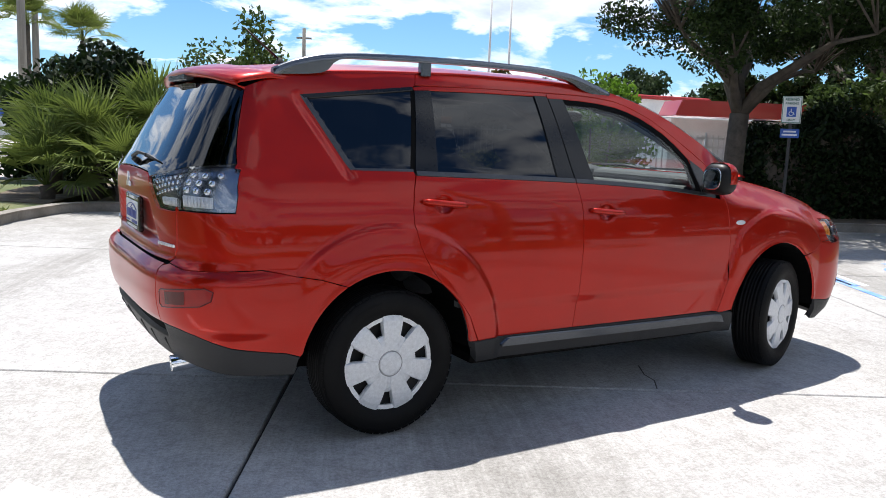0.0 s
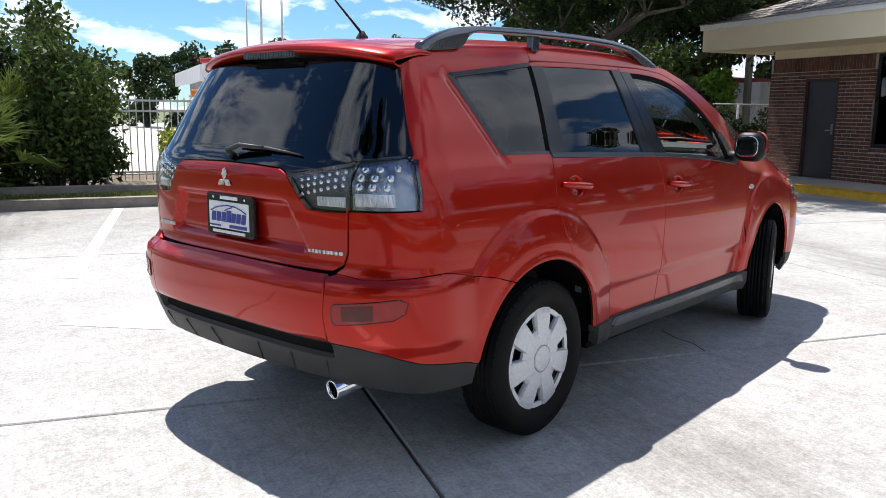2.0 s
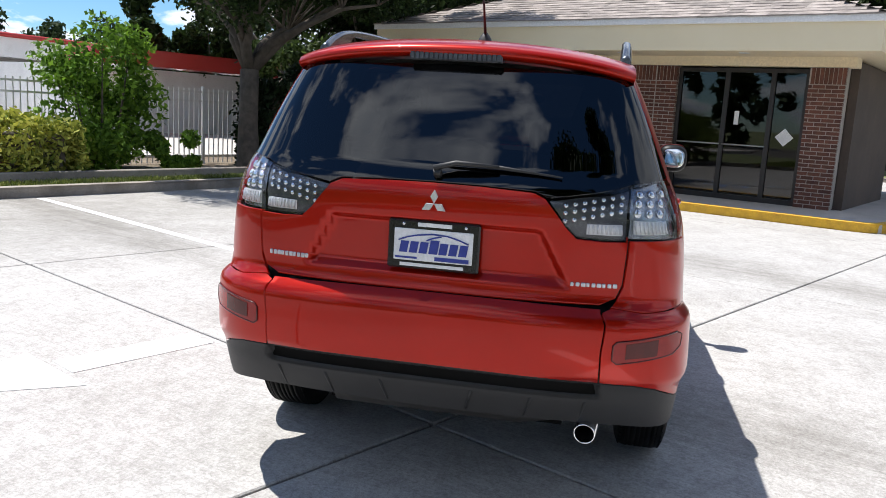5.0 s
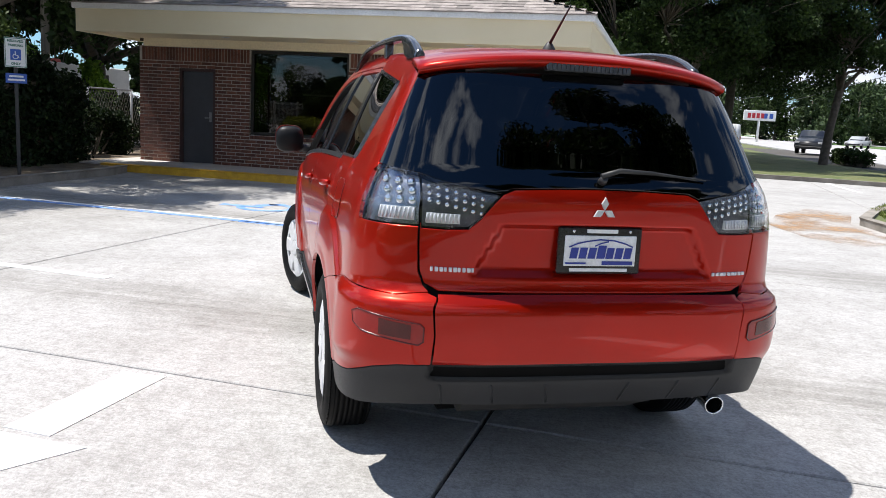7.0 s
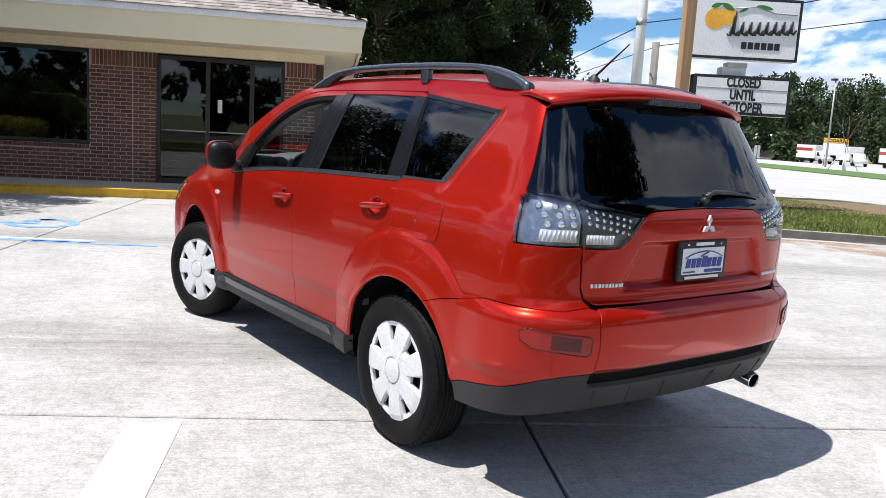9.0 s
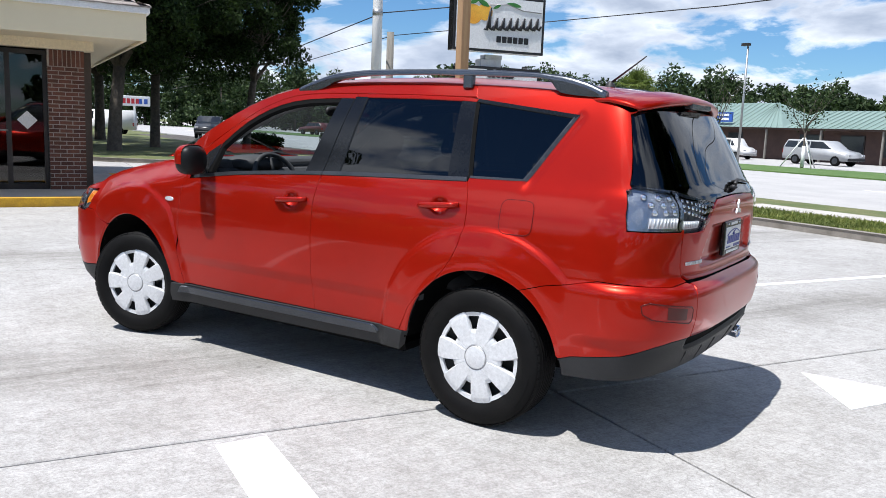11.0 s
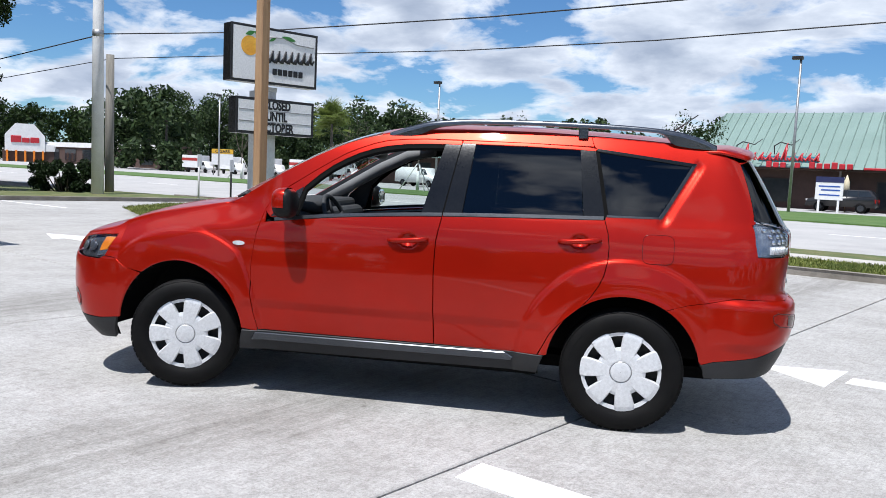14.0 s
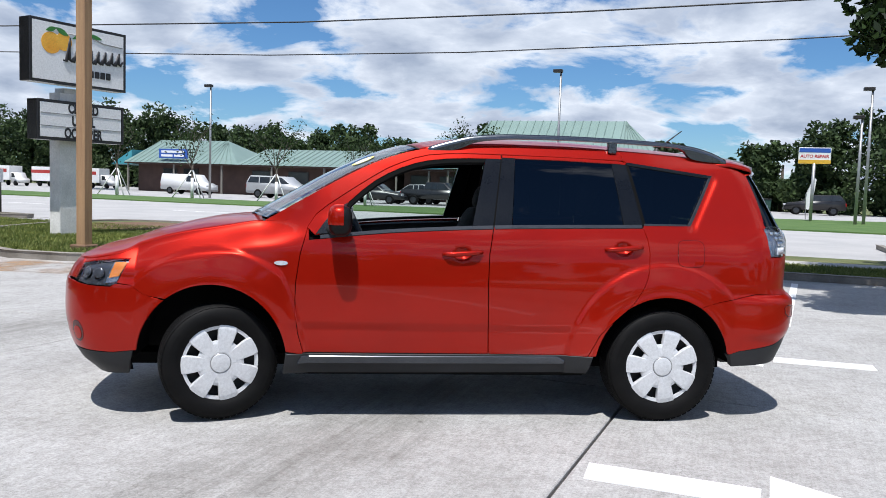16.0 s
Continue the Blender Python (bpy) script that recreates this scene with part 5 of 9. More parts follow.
def tail_lamp(name, poly, side, cells, ribs, bowl, size, label):
    lamp = empty(name, Matrix.Identity(4), "", "")
    lamp.parent = car
    lamp["label"] = label
    panel("bowl", poly, bowl, lamp, sides=(side,), off=-0.026, res=0.04, depth=0.0)
    fl = Vector((1, side, 1))
    for y, z in cells:
        p = py(y, z)
        n = body_normal(p, z)
        part("cell", ball_bm((body(p, z) - n * 0.022) * fl, n * fl, size, 0.6, 12), M_CHROME, lamp)
    panel("reverse_reflector", ribs[:4], ribs[4], lamp, sides=(side,), off=-0.017, res=0.03, depth=0.008)
    k = 9
    (p0, z0), (p1, z1) = ribs[0], ribs[2]
    for i in range(k):
        p = p0 + (p1 - p0) * (i + 0.5) / k
        a, b = body(p, z0 - 0.004), body(p, z1 + 0.004)
        n = body_normal(p, (z0 + z1) / 2)
        part("rib", tubem([(a - n * 0.015) * fl, (b - n * 0.015) * fl], 0.0035, 5), M_LAMPC if ribs[4] is not M_AMBER else M_AMBER, lamp)
    ln = panel("lens", poly, M_LENS, lamp, sides=(side,), off=0.002, res=0.03, depth=0.02, label="clear glossy lens")
    ln[0].visible_shadow = False
    return lamp


outer = [(lamp_front[0][0], 1.196), (lamp_front[1][0], 1.10), (lamp_front[2][0], 1.030), (py(0.72, 1.028), 1.028), (py(0.640, 1.028), 1.028), (py(0.638, 1.120), 1.120), (py(0.636, 1.200), 1.200), (py(0.70, 1.212), 1.212), (py(0.742, 1.218), 1.216)]
inner = [(py(0.628, 1.196), 1.196), (py(0.630, 1.10), 1.10), (py(0.628, 1.024), 1.024), (py(0.55, 1.022), 1.022), (py(0.470, 1.026), 1.026), (py(0.43, 1.062), 1.062), (py(0.372, 1.140), 1.140), (py(0.50, 1.168), 1.168)]
for s in (1, -1):
    cells_o = [(y, z) for z in (1.183, 1.148, 1.113) for y in (0.664, 0.705, 0.743)]
    tail_lamp("tail_lamp_outer", outer, s, cells_o, [(py(0.765, 1.08), 1.088), (py(0.655, 1.08), 1.088), (py(0.655, 1.04), 1.042), (py(0.770, 1.04), 1.042), M_LAMPC], M_LAMPB, 0.0155, "clear-lensed outer tail lamp with round cells")
    cells_i = [(0.607 - 0.030 * i, zz - 0.0072 * i) for zz in (1.172, 1.144, 1.116) for i in range(7)]
    tail_lamp("tail_lamp_inner", inner, s, cells_i, [(py(0.615, 1.07), 1.072), (py(0.50, 1.07), 1.068), (py(0.50, 1.035), 1.036), (py(0.615, 1.035), 1.036), M_LAMPC], M_SMOKE, 0.0085, "smoky inner tail lamp with rows of small cells")

# badge, writing and number plate
xe = body(PEND, 1.10).x - 0.004
bm = bmesh.new()
for ang in (90, 210, 330):
    d = Vector((0, math.cos(radians(ang)), math.sin(radians(ang))))
    s_ = Vector((0, -d.z, d.y))
    L, Wd = 0.046, 0.0265
    pts = [Vector((0, 0, 0)), d * L / 2 + s_ * Wd / 2 * 0.98, d * L, d * L / 2 - s_ * Wd / 2 * 0.98]
    lo = [bm.verts.new(Vector((xe, 0, 1.102)) + q_) for q_ in pts]
    hi = [bm.verts.new(Vector((xe - 0.008, 0, 1.102)) + q_ * 0.94 + d * 0.0015) for q_ in pts]
    bm.faces.new(hi)
    for i in range(4):
        bm.faces.new((lo[i], lo[(i + 1) % 4], hi[(i + 1) % 4], hi[i]))
bmesh.ops.recalc_face_normals(bm, faces=bm.faces)
part("emblem", bm, M_LAMPC, gate, "plain chrome emblem")


def badge(name, y0, y1, z, h, n):
    holder = empty(name, Matrix.Identity(4), "", "")
    holder.parent = gate
    holder["label"] = "plain chrome lettering bars"
    for i in range(n):
        a, b = y0 + (y1 - y0) * (i + 0.10) / n, y0 + (y1 - y0) * (i + 0.72 + 0.12 * (i % 3)) / n
        c = body(py((a + b) / 2, z), z)
        part("letter_bar", boxm(c.x - 0.007, c.x + 0.004, min(a, b), max(a, b), z - h / 2, z + h / 2, 0.002), M_LAMPC, holder)


badge("badge", 0.592, 0.438, 0.882, 0.016, 10)
badge("badge", -0.458, -0.610, 0.873, 0.0135, 9)
plate = empty("plate_holder", Matrix.Identity(4), "", "")
plate.parent = gate
xp = -0.938
part("frame", boxm(xp, xp + 0.022, -0.158, 0.153, 0.876, 1.042, 0.006), M_GLOSSB, plate, "black dealer plate frame")
part("plate", boxm(xp - 0.003, xp + 0.004, -0.136, 0.131, 0.905, 1.012, 0.002), M_PLATE, plate, "white plate with blue printed shapes")
def slant_bar(y0, y1, z0, z1, lean, nm="print_bar"):
    bm = bmesh.new()
    fr = [bm.verts.new((xp - 0.005, y, z)) for y, z in ((y0, z0), (y1, z0), (y1 - lean, z1), (y0 - lean, z1))]
    bk = [bm.verts.new((xp, v.co.y, v.co.z)) for v in fr]
    bm.faces.new(fr)
    for k in range(4):
        bm.faces.new((fr[k], fr[(k + 1) % 4], bk[(k + 1) % 4], bk[k]))
    bmesh.ops.recalc_face_normals(bm, faces=bm.faces)
    return part(nm, bm, M_BLUEP, plate)


for i in range(7):
    y = 0.112 - i * 0.0335
    slant_bar(y, y - (0.027 if i != 3 else 0.030), 0.932, 0.970 if i != 3 else 0.978, 0.006)
slant_bar(0.125, 0.05, 0.912, 0.918, 0.0)
slant_bar(-0.01, -0.125, 0.910, 0.923, 0.0)
for run in ([(0.115, 0.972), (0.085, 0.984), (0.05, 0.992), (0.0, 0.9985), (-0.05, 0.996), (-0.09, 0.986), (-0.122, 0.974)], [(0.02, 0.976), (-0.005, 0.986), (-0.03, 0.992)]):
    part("print_bar", tubem([(xp - 0.004, y, z) for y, z in run], 0.0026, 5), M_BLUEP, plate, "blue printed arc")
part("print_bar", boxm(xp - 0.003, xp + 0.002, -0.063, 0.052, 1.021, 1.034), M_PLATE, plate, "white lettering bar")
part("print_bar", boxm(xp - 0.003, xp + 0.002, -0.108, 0.108, 0.886, 0.897), M_PLATE, plate, "white lettering bar")
for y in (0.10, -0.11):
    part("bolt", ball_bm(Vector((xp - 0.001, y, 1.027)), Vector((-1, 0, 0)), 0.006), M_CHROME, plate)

# wiper of the rear window
wip = empty("rear_wiper", Matrix.Identity(4), "", "")
wip.parent = gate
def on_gate(y, z, off):
    p = py(abs(y), z)
    v = body(p, z) + body_normal(p, z) * off
    return Vector((v.x, v.y * (1 if y >= 0 else -1), v.z))
part("spindle", tubem([on_gate(0.0, 1.196, 0.0), on_gate(0.0, 1.196, 0.026)], [0.016, 0.013], 14), M_BLACK, wip)
part("arm", tubem([on_gate(0.012, 1.202, 0.026), on_gate(-0.06, 1.222, 0.030), on_gate(-0.20, 1.222, 0.022)], [0.010, 0.009, 0.005], 8), M_BLACK, wip)
part("blade", tubem([on_gate(-0.03, 1.226, 0.010), on_gate(-0.20, 1.224, 0.014), on_gate(-0.405, 1.208, 0.008)], [0.004, 0.007, 0.003], 6), M_BLACK, wip)

# ---- roof, spoiler, windscreen, bonnet as lofted sheets ----
def sheet(name, rows, material, parent, label="", thick=0.0):
    """A grid of points, rows of equal length, smooth."""
    n, m = len(rows), len(rows[0])
    vs = np.array([tuple(v) for r in rows for v in r])
    fs = [(i * m + j, i * m + j + 1, (i + 1) * m + j + 1, (i + 1) * m + j) for i in range(n - 1) for j in range(m - 1)]
    ob = raw_mesh(name, vs, fs, material, parent, True)
    if label:
        ob["label"] = label
    if thick:
        mod = ob.modifiers.new("thickness", "SOLIDIFY")
        mod.thickness, mod.offset = thick, 1.0
    return ob


def roof_point(x, k):
    """k from -1 to 1 across."""
    z = ROOFLINE(x)
    w = half_width(x, z)
    return Vector((x, w * k, z + 0.058 * (1 - abs(k) ** 2.4) + 0.004))


KS = [-1 + 2 * i / 28 for i in range(29)]
XS = [-0.56 + (1.50 + 0.56) * i / 36 for i in range(37)]
sheet("roof", [[roof_point(x + 0.055 * (1 - k * k) * sstep(1.0, 1.5, x), k) for k in KS] for x in XS], M_RED, car, "red roof panel", 0.012)
# windscreen
def screen_point(v, k, off=0.0):
    """v from 0 at the cowl to 1 at the roof, k from -1 to 1 across."""
    x = 2.40 + (1.53 - 2.40) * v
    z = ROOFLINE(x)
    w, bow = half_width(min(x, 2.05), z) - 0.012, 1 - k * k
    return Vector((x + (0.15 - 0.085 * v) * bow + off * 0.5, w * k, z + 0.010 + (0.012 + 0.030 * v) * bow + off))


g = sheet("windscreen", [[screen_point(i / 18, k) for k in KS] for i in range(19)], M_SCREEN, car, "clear raked windscreen")
g.visible_shadow = False
# the oval sales sticker at its top
for nm, r0, r1, mat, lb in (("sticker_rim", 0.72, 1.0, surf("pale_yellow_print", (0.72, 0.66, 0.22), (0.66, 0.60, 0.20), 9, 80, 0.5), "pale yellow rim of the sticker"), ("sticker", 0.0, 0.72, M_PLATE, "white oval sticker on the windscreen")):
    sheet(nm, [[screen_point(0.681 + 0.075 * r * math.sin(2 * math.pi * j / 28), 0.75 + 0.10 * r * math.cos(2 * math.pi * j / 28), 0.003) for j in range(29)] for r in (r0, (r0 + r1) / 2, r1)], mat, g, lb)
# bonnet
HOODMID = Curve([(2.40, HOODLINE(2.40) + 0.028), (2.75, HOODLINE(2.75) + 0.058), (3.10, HOODLINE(3.10) + 0.062), (3.30, 1.008), (3.45, 0.966), (3.54, 0.926), (3.575, 0.912)])
bo = []
rim_run = [Vector((x, half_width(x, HOODLINE(x)), HOODLINE(x))) for x in [2.43 + (3.13 - 2.43) * i / 18 for i in range(19)]]
rim_run += [body(p, NOSE_TOP(p)) for p in [3.15 + (PNOSE - 0.02 - 3.15) * i / 26 for i in range(27)]]
xn = rim_run[-1].x
for e in rim_run:
    xm = e.x + (0.06 - 0.06 * sstep(3.0, xn, e.x)) * sstep(2.43, 2.6, e.x) + 0.06 * (1 - sstep(2.43, 2.6, e.x))
    zm = max(HOODMID(xm), e.z)
    bo.append([Vector((xm + (e.x - xm) * k * k, e.y * k, zm + (e.z - zm) * abs(k) ** 3.6 + 0.003)) for k in KS])
sheet("bonnet", bo, M_RED, car, "red bonnet", 0.012)
# scuttle and front wipers
sheet("scuttle", [[Vector((2.40 + 0.15 * (1 - k * k) + d, 0.70 * k, 1.150 - 0.012 * d + 0.015 * (1 - k * k) + h)) for k in KS] for d, h in ((-0.02, 0.012), (0.05, 0.004), (0.10, 0.0))], M_BLACK, car, "black scuttle panel", 0.01)
for y0, y1 in ((0.10, 0.62), (-0.55, 0.02)):
    part("front_wiper", tubem([(2.56, y0, 1.175), (2.50, (y0 + y1) / 2, 1.205), (2.42, y1, 1.200)], [0.014, 0.010, 0.007], 6), M_BLACK, car)

# spoiler over the rear window
sp = []
for s_, dx, dz, ye in ((0.0, 0.22, 0.004, 0.565), (0.1, 0.165, 0.010, 0.585), (0.3, 0.08, 0.012, 0.600), (0.7, 0.0, -0.004, 0.606), (0.92, -0.045, -0.018, 0.606), (1.0, -0.062, -0.032, 0.606), (1.0, -0.058, -0.042, 0.606), (0.8, -0.02, -0.050, 0.604), (0.5, 0.03, -0.055, 0.60)):
    row = []
    for k in [-1.02] + KS + [1.02]:
        kc = max(min(k, 1.0), -1.0)
        x = -0.672 + 0.075 * kc * kc + 0.035 * kc ** 8 + dx
        z = 1.642 - 0.050 * abs(kc) ** 2.2 + dz - 0.006 * abs(kc) ** 6
        y = ye * kc
        if abs(k) > 1:
            z -= 0.016 if s_ < 0.75 else 0.012 if s_ < 0.95 else 0.004
            y *= 1.006
        row.append(Vector((x, y, z)))
    sp.append(row)
spoiler = sheet("spoiler", sp, M_RED, car, "red roof spoiler", 0.004)
brake = part("brake_lamp", boxm(-0.728, -0.690, -0.162, 0.164, 1.574, 1.602, 0.004), M_SMOKE, spoiler, "clear ribbed high brake lamp")
for i in range(19):
    y = -0.15 + 0.0168 * i
    part("lens_rib", boxm(-0.733, -0.725, y - 0.0072, y + 0.0072, 1.576, 1.600, 0.002), M_SMOKE, brake)

# roof rails
RT = Curve([(-0.452, 1.634), (-0.36, 1.672), (-0.215, 1.706), (0.05, 1.727), (0.306, 1.735), (0.60, 1.739), (0.90, 1.737), (1.171, 1.718), (1.32, 1.682), (1.452, 1.640)])
for s in (1, -1):
    rail = empty("roof_rail", Matrix.Identity(4), "", "")
    rail.parent = car
    rail["label"] = "satin dark roof rail"
    top = [(-0.462 + 1.918 * i / 76) for i in range(77)]
    bot = [(-0.47, 1.600), (-0.225, 1.625), (-0.205, 1.642), (-0.175, 1.676), (-0.13, 1.690), (0.05, 1.698), (0.306, 1.705), (0.60, 1.709), (0.90, 1.705), (1.06, 1.692), (1.14, 1.680), (1.20, 1.662), (1.235, 1.644), (1.30, 1.625), (1.47, 1.600)]
    under = Curve(bot)
    bm = bmesh.new()
    rings = []
    for x in top:
        zt, zb = RT(x), min(under(x), RT(x) - 0.014)
        c = min(0.011, (zt - zb) * 0.35)
        yo, yi = 0.592, 0.556
        sec = [(yi, zb), (yo, zb), (yo + 0.002, zt - 2.4 * c), (yo - 0.4 * c, zt - 0.7 * c), (yo - 1.2 * c, zt), (yi + 1.0 * c, zt), (yi, zt - c)]
        rings.append([bm.verts.new((x, s * y, z)) for y, z in sec])
    for r0, r1 in zip(rings, rings[1:]):
        for i in range(len(r0)):
            f = bm.faces.new((r0[i], r0[(i + 1) % len(r0)], r1[(i + 1) % len(r0)], r1[i]))
            f.smooth = 1 < i < 6
    bm.faces.new(rings[0])
    bm.faces.new(rings[-1][::-1])
    bmesh.ops.recalc_face_normals(bm, faces=bm.faces)
    ya, yb = s * 0.556, s * 0.592
    part("bar", bm, M_RAIL, rail)
    part("foot", box(bmesh.new(), 0.262, 0.318, min(ya, yb), max(ya, yb), 1.640, 1.708, 0.005), M_RAIL, rail)

ant = empty("antenna", Matrix.Identity(4), "", "")
ant.parent = car
bm = lathe(bmesh.new(), [(0.030, 1.672), (0.026, 1.694), (0.014, 1.712), (0.008, 1.720)], 16, "z")
bmesh.ops.translate(bm, verts=bm.verts, vec=(-0.23, -0.018, 0))
part("base", bm, M_BLACK, ant)
part("mast", tubem([(-0.235, -0.018, 1.712), (-0.415, -0.03, 1.848)], [0.006, 0.0035], 8), M_BLACK, ant)

# door handles and mirrors
for (hx, hz), doors, w_ in zip(HANDLES, (fd, rd), (0.118, 0.118)):
    for o, s in zip(doors, (1, -1)):
        pts = []
        for i in range(9):
            u = -1 + 2 * i / 8
            y = half_width(hx + 0.11, hz) + 0.020 * (1 - u ** 4) + 0.002
            pts.append((hx + w_ * u, s * y, hz + 0.004 - 0.010 * u))
        bm = tubem(pts, [0.010, 0.014, 0.015, 0.015, 0.015, 0.015, 0.015, 0.014, 0.010], 10)
        part("handle", bm, M_RED, o, "red bar door handle")


def blob(c, r, n=2.6, cut=None, cut2=None, seg=20):
    """A rounded box by powers of sines."""
    bm = bmesh.new()
    bmesh.ops.create_uvsphere(bm, u_segments=seg, v_segments=14, radius=1)
    for v in bm.verts:
        d = v.co
        s = sum(abs(x) ** n for x in d) ** (-1 / n)
        v.co = Vector((c[0] + d.x * s * r[0], c[1] + d.y * s * r[1], c[2] + d.z * s * r[2]))
    for f in bm.faces:
        f.smooth = True
    for co, no in ((cut,) if cut else ()) + ((cut2,) if cut2 else ()):
        bmesh.ops.bisect_plane(bm, geom=bm.verts[:] + bm.edges[:] + bm.faces[:], plane_co=co, plane_no=no, clear_outer=True)
    return bm


for s, o in ((1, fd[0]), (-1, fd[1])):
    mir = empty("door_mirror", Matrix.Identity(4), "", "")
    mir.parent = o
    c = (1.975, s * 0.950, 1.192)
    part("cap", blob(c, (0.070, 0.092, 0.088), 3.0, ((0, 0, 1.165), (0, 0, -1)), ((1.955, 0, 0), (-1, 0, 0))), M_RED, mir, "red mirror cap")
    part("shell", blob((1.974, s * 0.950, 1.188), (0.067, 0.090, 0.086), 3.0), M_MSHELL, mir, "black mirror shell")
    part("arm", tubem([(2.03, s * 0.80, 1.125), (2.0, s * 0.875, 1.130)], [0.032, 0.028], 10), M_BLACK, mir)
    if s > 0:
        continue
    mg = part("glass", blob((0, 0, 0), (0.0025, 0.068, 0.060), 3.0), M_MIRR, mir, "silver mirror glass")
    mg.matrix_local = pose(1.906, s * 0.951, 1.190, 0, 4, 20 if s > 0 else -6)

# exhaust
part("exhaust_tip", lathe(bmesh.new(), [(0.030, 0.18), (0.037, 0.16), (0.037, 0.0), (0.0345, -0.004), (0.032, 0.0), (0.031, 0.02)], 28, "z"), M_CHROME, car, "chrome exhaust tip").matrix_local = pose(-0.885, -0.548, 0.358, 6, 82, 0)
part("exhaust_bore", lathe(bmesh.new(), [(0.0312, 0.012), (0.030, 0.12), (0.001, 0.12)], 28, "z"), M_INNER, car).matrix_local = pose(-0.885, -0.548, 0.358, 6, 82, 0)
part("silencer", tubem([(-0.74, -0.545, 0.36), (-0.68, -0.49, 0.36), (-0.62, -0.3, 0.36), (-0.62, 0.4, 0.36)], [0.026, 0.03, 0.09, 0.09], 14), M_STEELB, car, "dark silencer")

# front end
NB = [(3.128, 0.405)] + arch(2.70, 0.432, 10, 51, 8, 0.350, 0.448) + [(3.065, 0.722), (3.099, 0.736), (3.122, 0.754), (3.166, 0.779), (3.26, 0.786), (3.30, 0.766), (3.47, 0.770), (3.70, 0.79), (PNOSE, 0.79), (PNOSE, 0.41), (3.9, 0.405), (3.5, 0.395), (3.3, 0.392)]
panel("front_bumper", NB, M_RED, car, joined=True, res=0.03, label="red front bumper")
# flat dark disc painted for the shade inside a fog lamp recess
panel("fog_lamp_recess_shade", arch(3.60, 0.075, 0, 345, 20, 0.50, 0.062), M_REFDK, car, off=0.0025, res=0.03, depth=0.003, label="dark disc standing for the shade of a fog lamp recess")
panel("front_lip", [(3.145, 0.40), (3.20, 0.262), (3.45, 0.255), (PNOSE, 0.26), (PNOSE, 0.402), (3.9, 0.398), (3.5, 0.388), (3.3, 0.386)], M_CLAD, car, joined=True, res=0.07, depth=0.03, label="grey-black lower front lip")
panel("fog_lamp_surround", arch(3.60, 0.050, 0, 340, 17, 0.49, 0.038), M_RED, car, off=0.005, res=0.03)
HL = [(3.190, 0.922), (3.262, 0.790), (3.31, 0.773), (3.50, 0.778), (3.66, 0.80), (3.64, 0.885), (3.50, 0.905), (3.34, 0.918)]
panel("headlamp_bowl", HL, M_SMOKE, car, off=-0.025, res=0.05, depth=0.0, label="smoky headlamp bowl")
panel("indicator_chrome", [(3.197, 0.917), (3.262, 0.800), (3.345, 0.792), (3.335, 0.83), (3.318, 0.915)], M_LAMPB, car, off=-0.016, res=0.04, label="bright indicator reflector")
panel("indicator_lens", [(3.208, 0.911), (3.250, 0.828), (3.322, 0.818), (3.312, 0.862), (3.304, 0.910)], M_AMBER, car, off=-0.008, res=0.04, label="amber front indicator")
for hp, hz in ((3.42, 0.845), (3.55, 0.845)):
    n_ = body_normal(hp, hz)
    for s in (1, -1):
        part("lamp_projector", ball_bm((body(hp, hz) - n_ * 0.018) * Vector((1, s, 1)), n_ * Vector((1, s, 1)), 0.036, 0.35, 20), M_SMOKE, car, "round headlamp reflector")
g = panel("headlamp_lens", HL, M_LENS, car, off=0.002, res=0.04, label="clear headlamp lens")
panel("nose_panel", [(3.68, 0.805), (3.655, 0.893), (3.672, NOSE_TOP(3.672) - 0.002), (4.0, NOSE_TOP(4.0) - 0.002), (PNOSE, NOSE_TOP(PNOSE) - 0.002), (PNOSE, 0.80)], M_RED, car, joined=True, res=0.06, label="red nose panel above the grille")
for z in (0.50, 0.58, 0.66, 0.74):
    part("grille_bar", tubem([(3.585, -0.42, z), (3.635, 0, z), (3.585, 0.42, z)], 0.012, 6), M_GLOSSB, car, "black grille bar")

# ---- inner shell, wheel wells, floor ----
def core_rows(zs, off):
    ps = [PEND + (PNOSE - PEND) * i / 110 for i in range(111)]
    return ps, [[body(p, z) - body_normal(p, z) * off for p in ps] for z in zs]


zs = [0.26, 0.34, 0.42, 0.50, 0.58, 0.66, 0.74, 0.80, 0.86, 0.92, 0.98, 1.04, 1.09]
ps, rows = core_rows(zs, 0.03)
vs, fs = [], []
for s in (1, -1):
    base = len(vs)
    vs += [(v.x, v.y * s, v.z) for r in rows for v in r]
    m = len(ps)
    for i in range(len(zs) - 1):
        for j in range(m - 1):
            c = (rows[i][j] + rows[i + 1][j + 1]) / 2
            if any(math.hypot(c.x - xa, c.z - 0.345) < 0.46 for xa in (0.0, 2.70)) and c.y > 0.5:
                continue
            if c.z > HOODLINE(max(c.x, 2.05)) - 0.05 and c.x > 2.3:
                continue
            if c.x < -0.40 and c.z < 0.44:
                continue
            fs.append((base + i * m + j, base + i * m + j + 1, base + (i + 1) * m + j + 1, base + (i + 1) * m + j))
raw_mesh("inner_shell", vs, fs, M_INNER, car)
part("floor_pan", box(boxm(-0.55, 3.25, -0.46, 0.46, 0.25, 0.32), 0.48, 2.22, -0.80, 0.80, 0.27, 0.31), M_INNER, car, "black underbody")
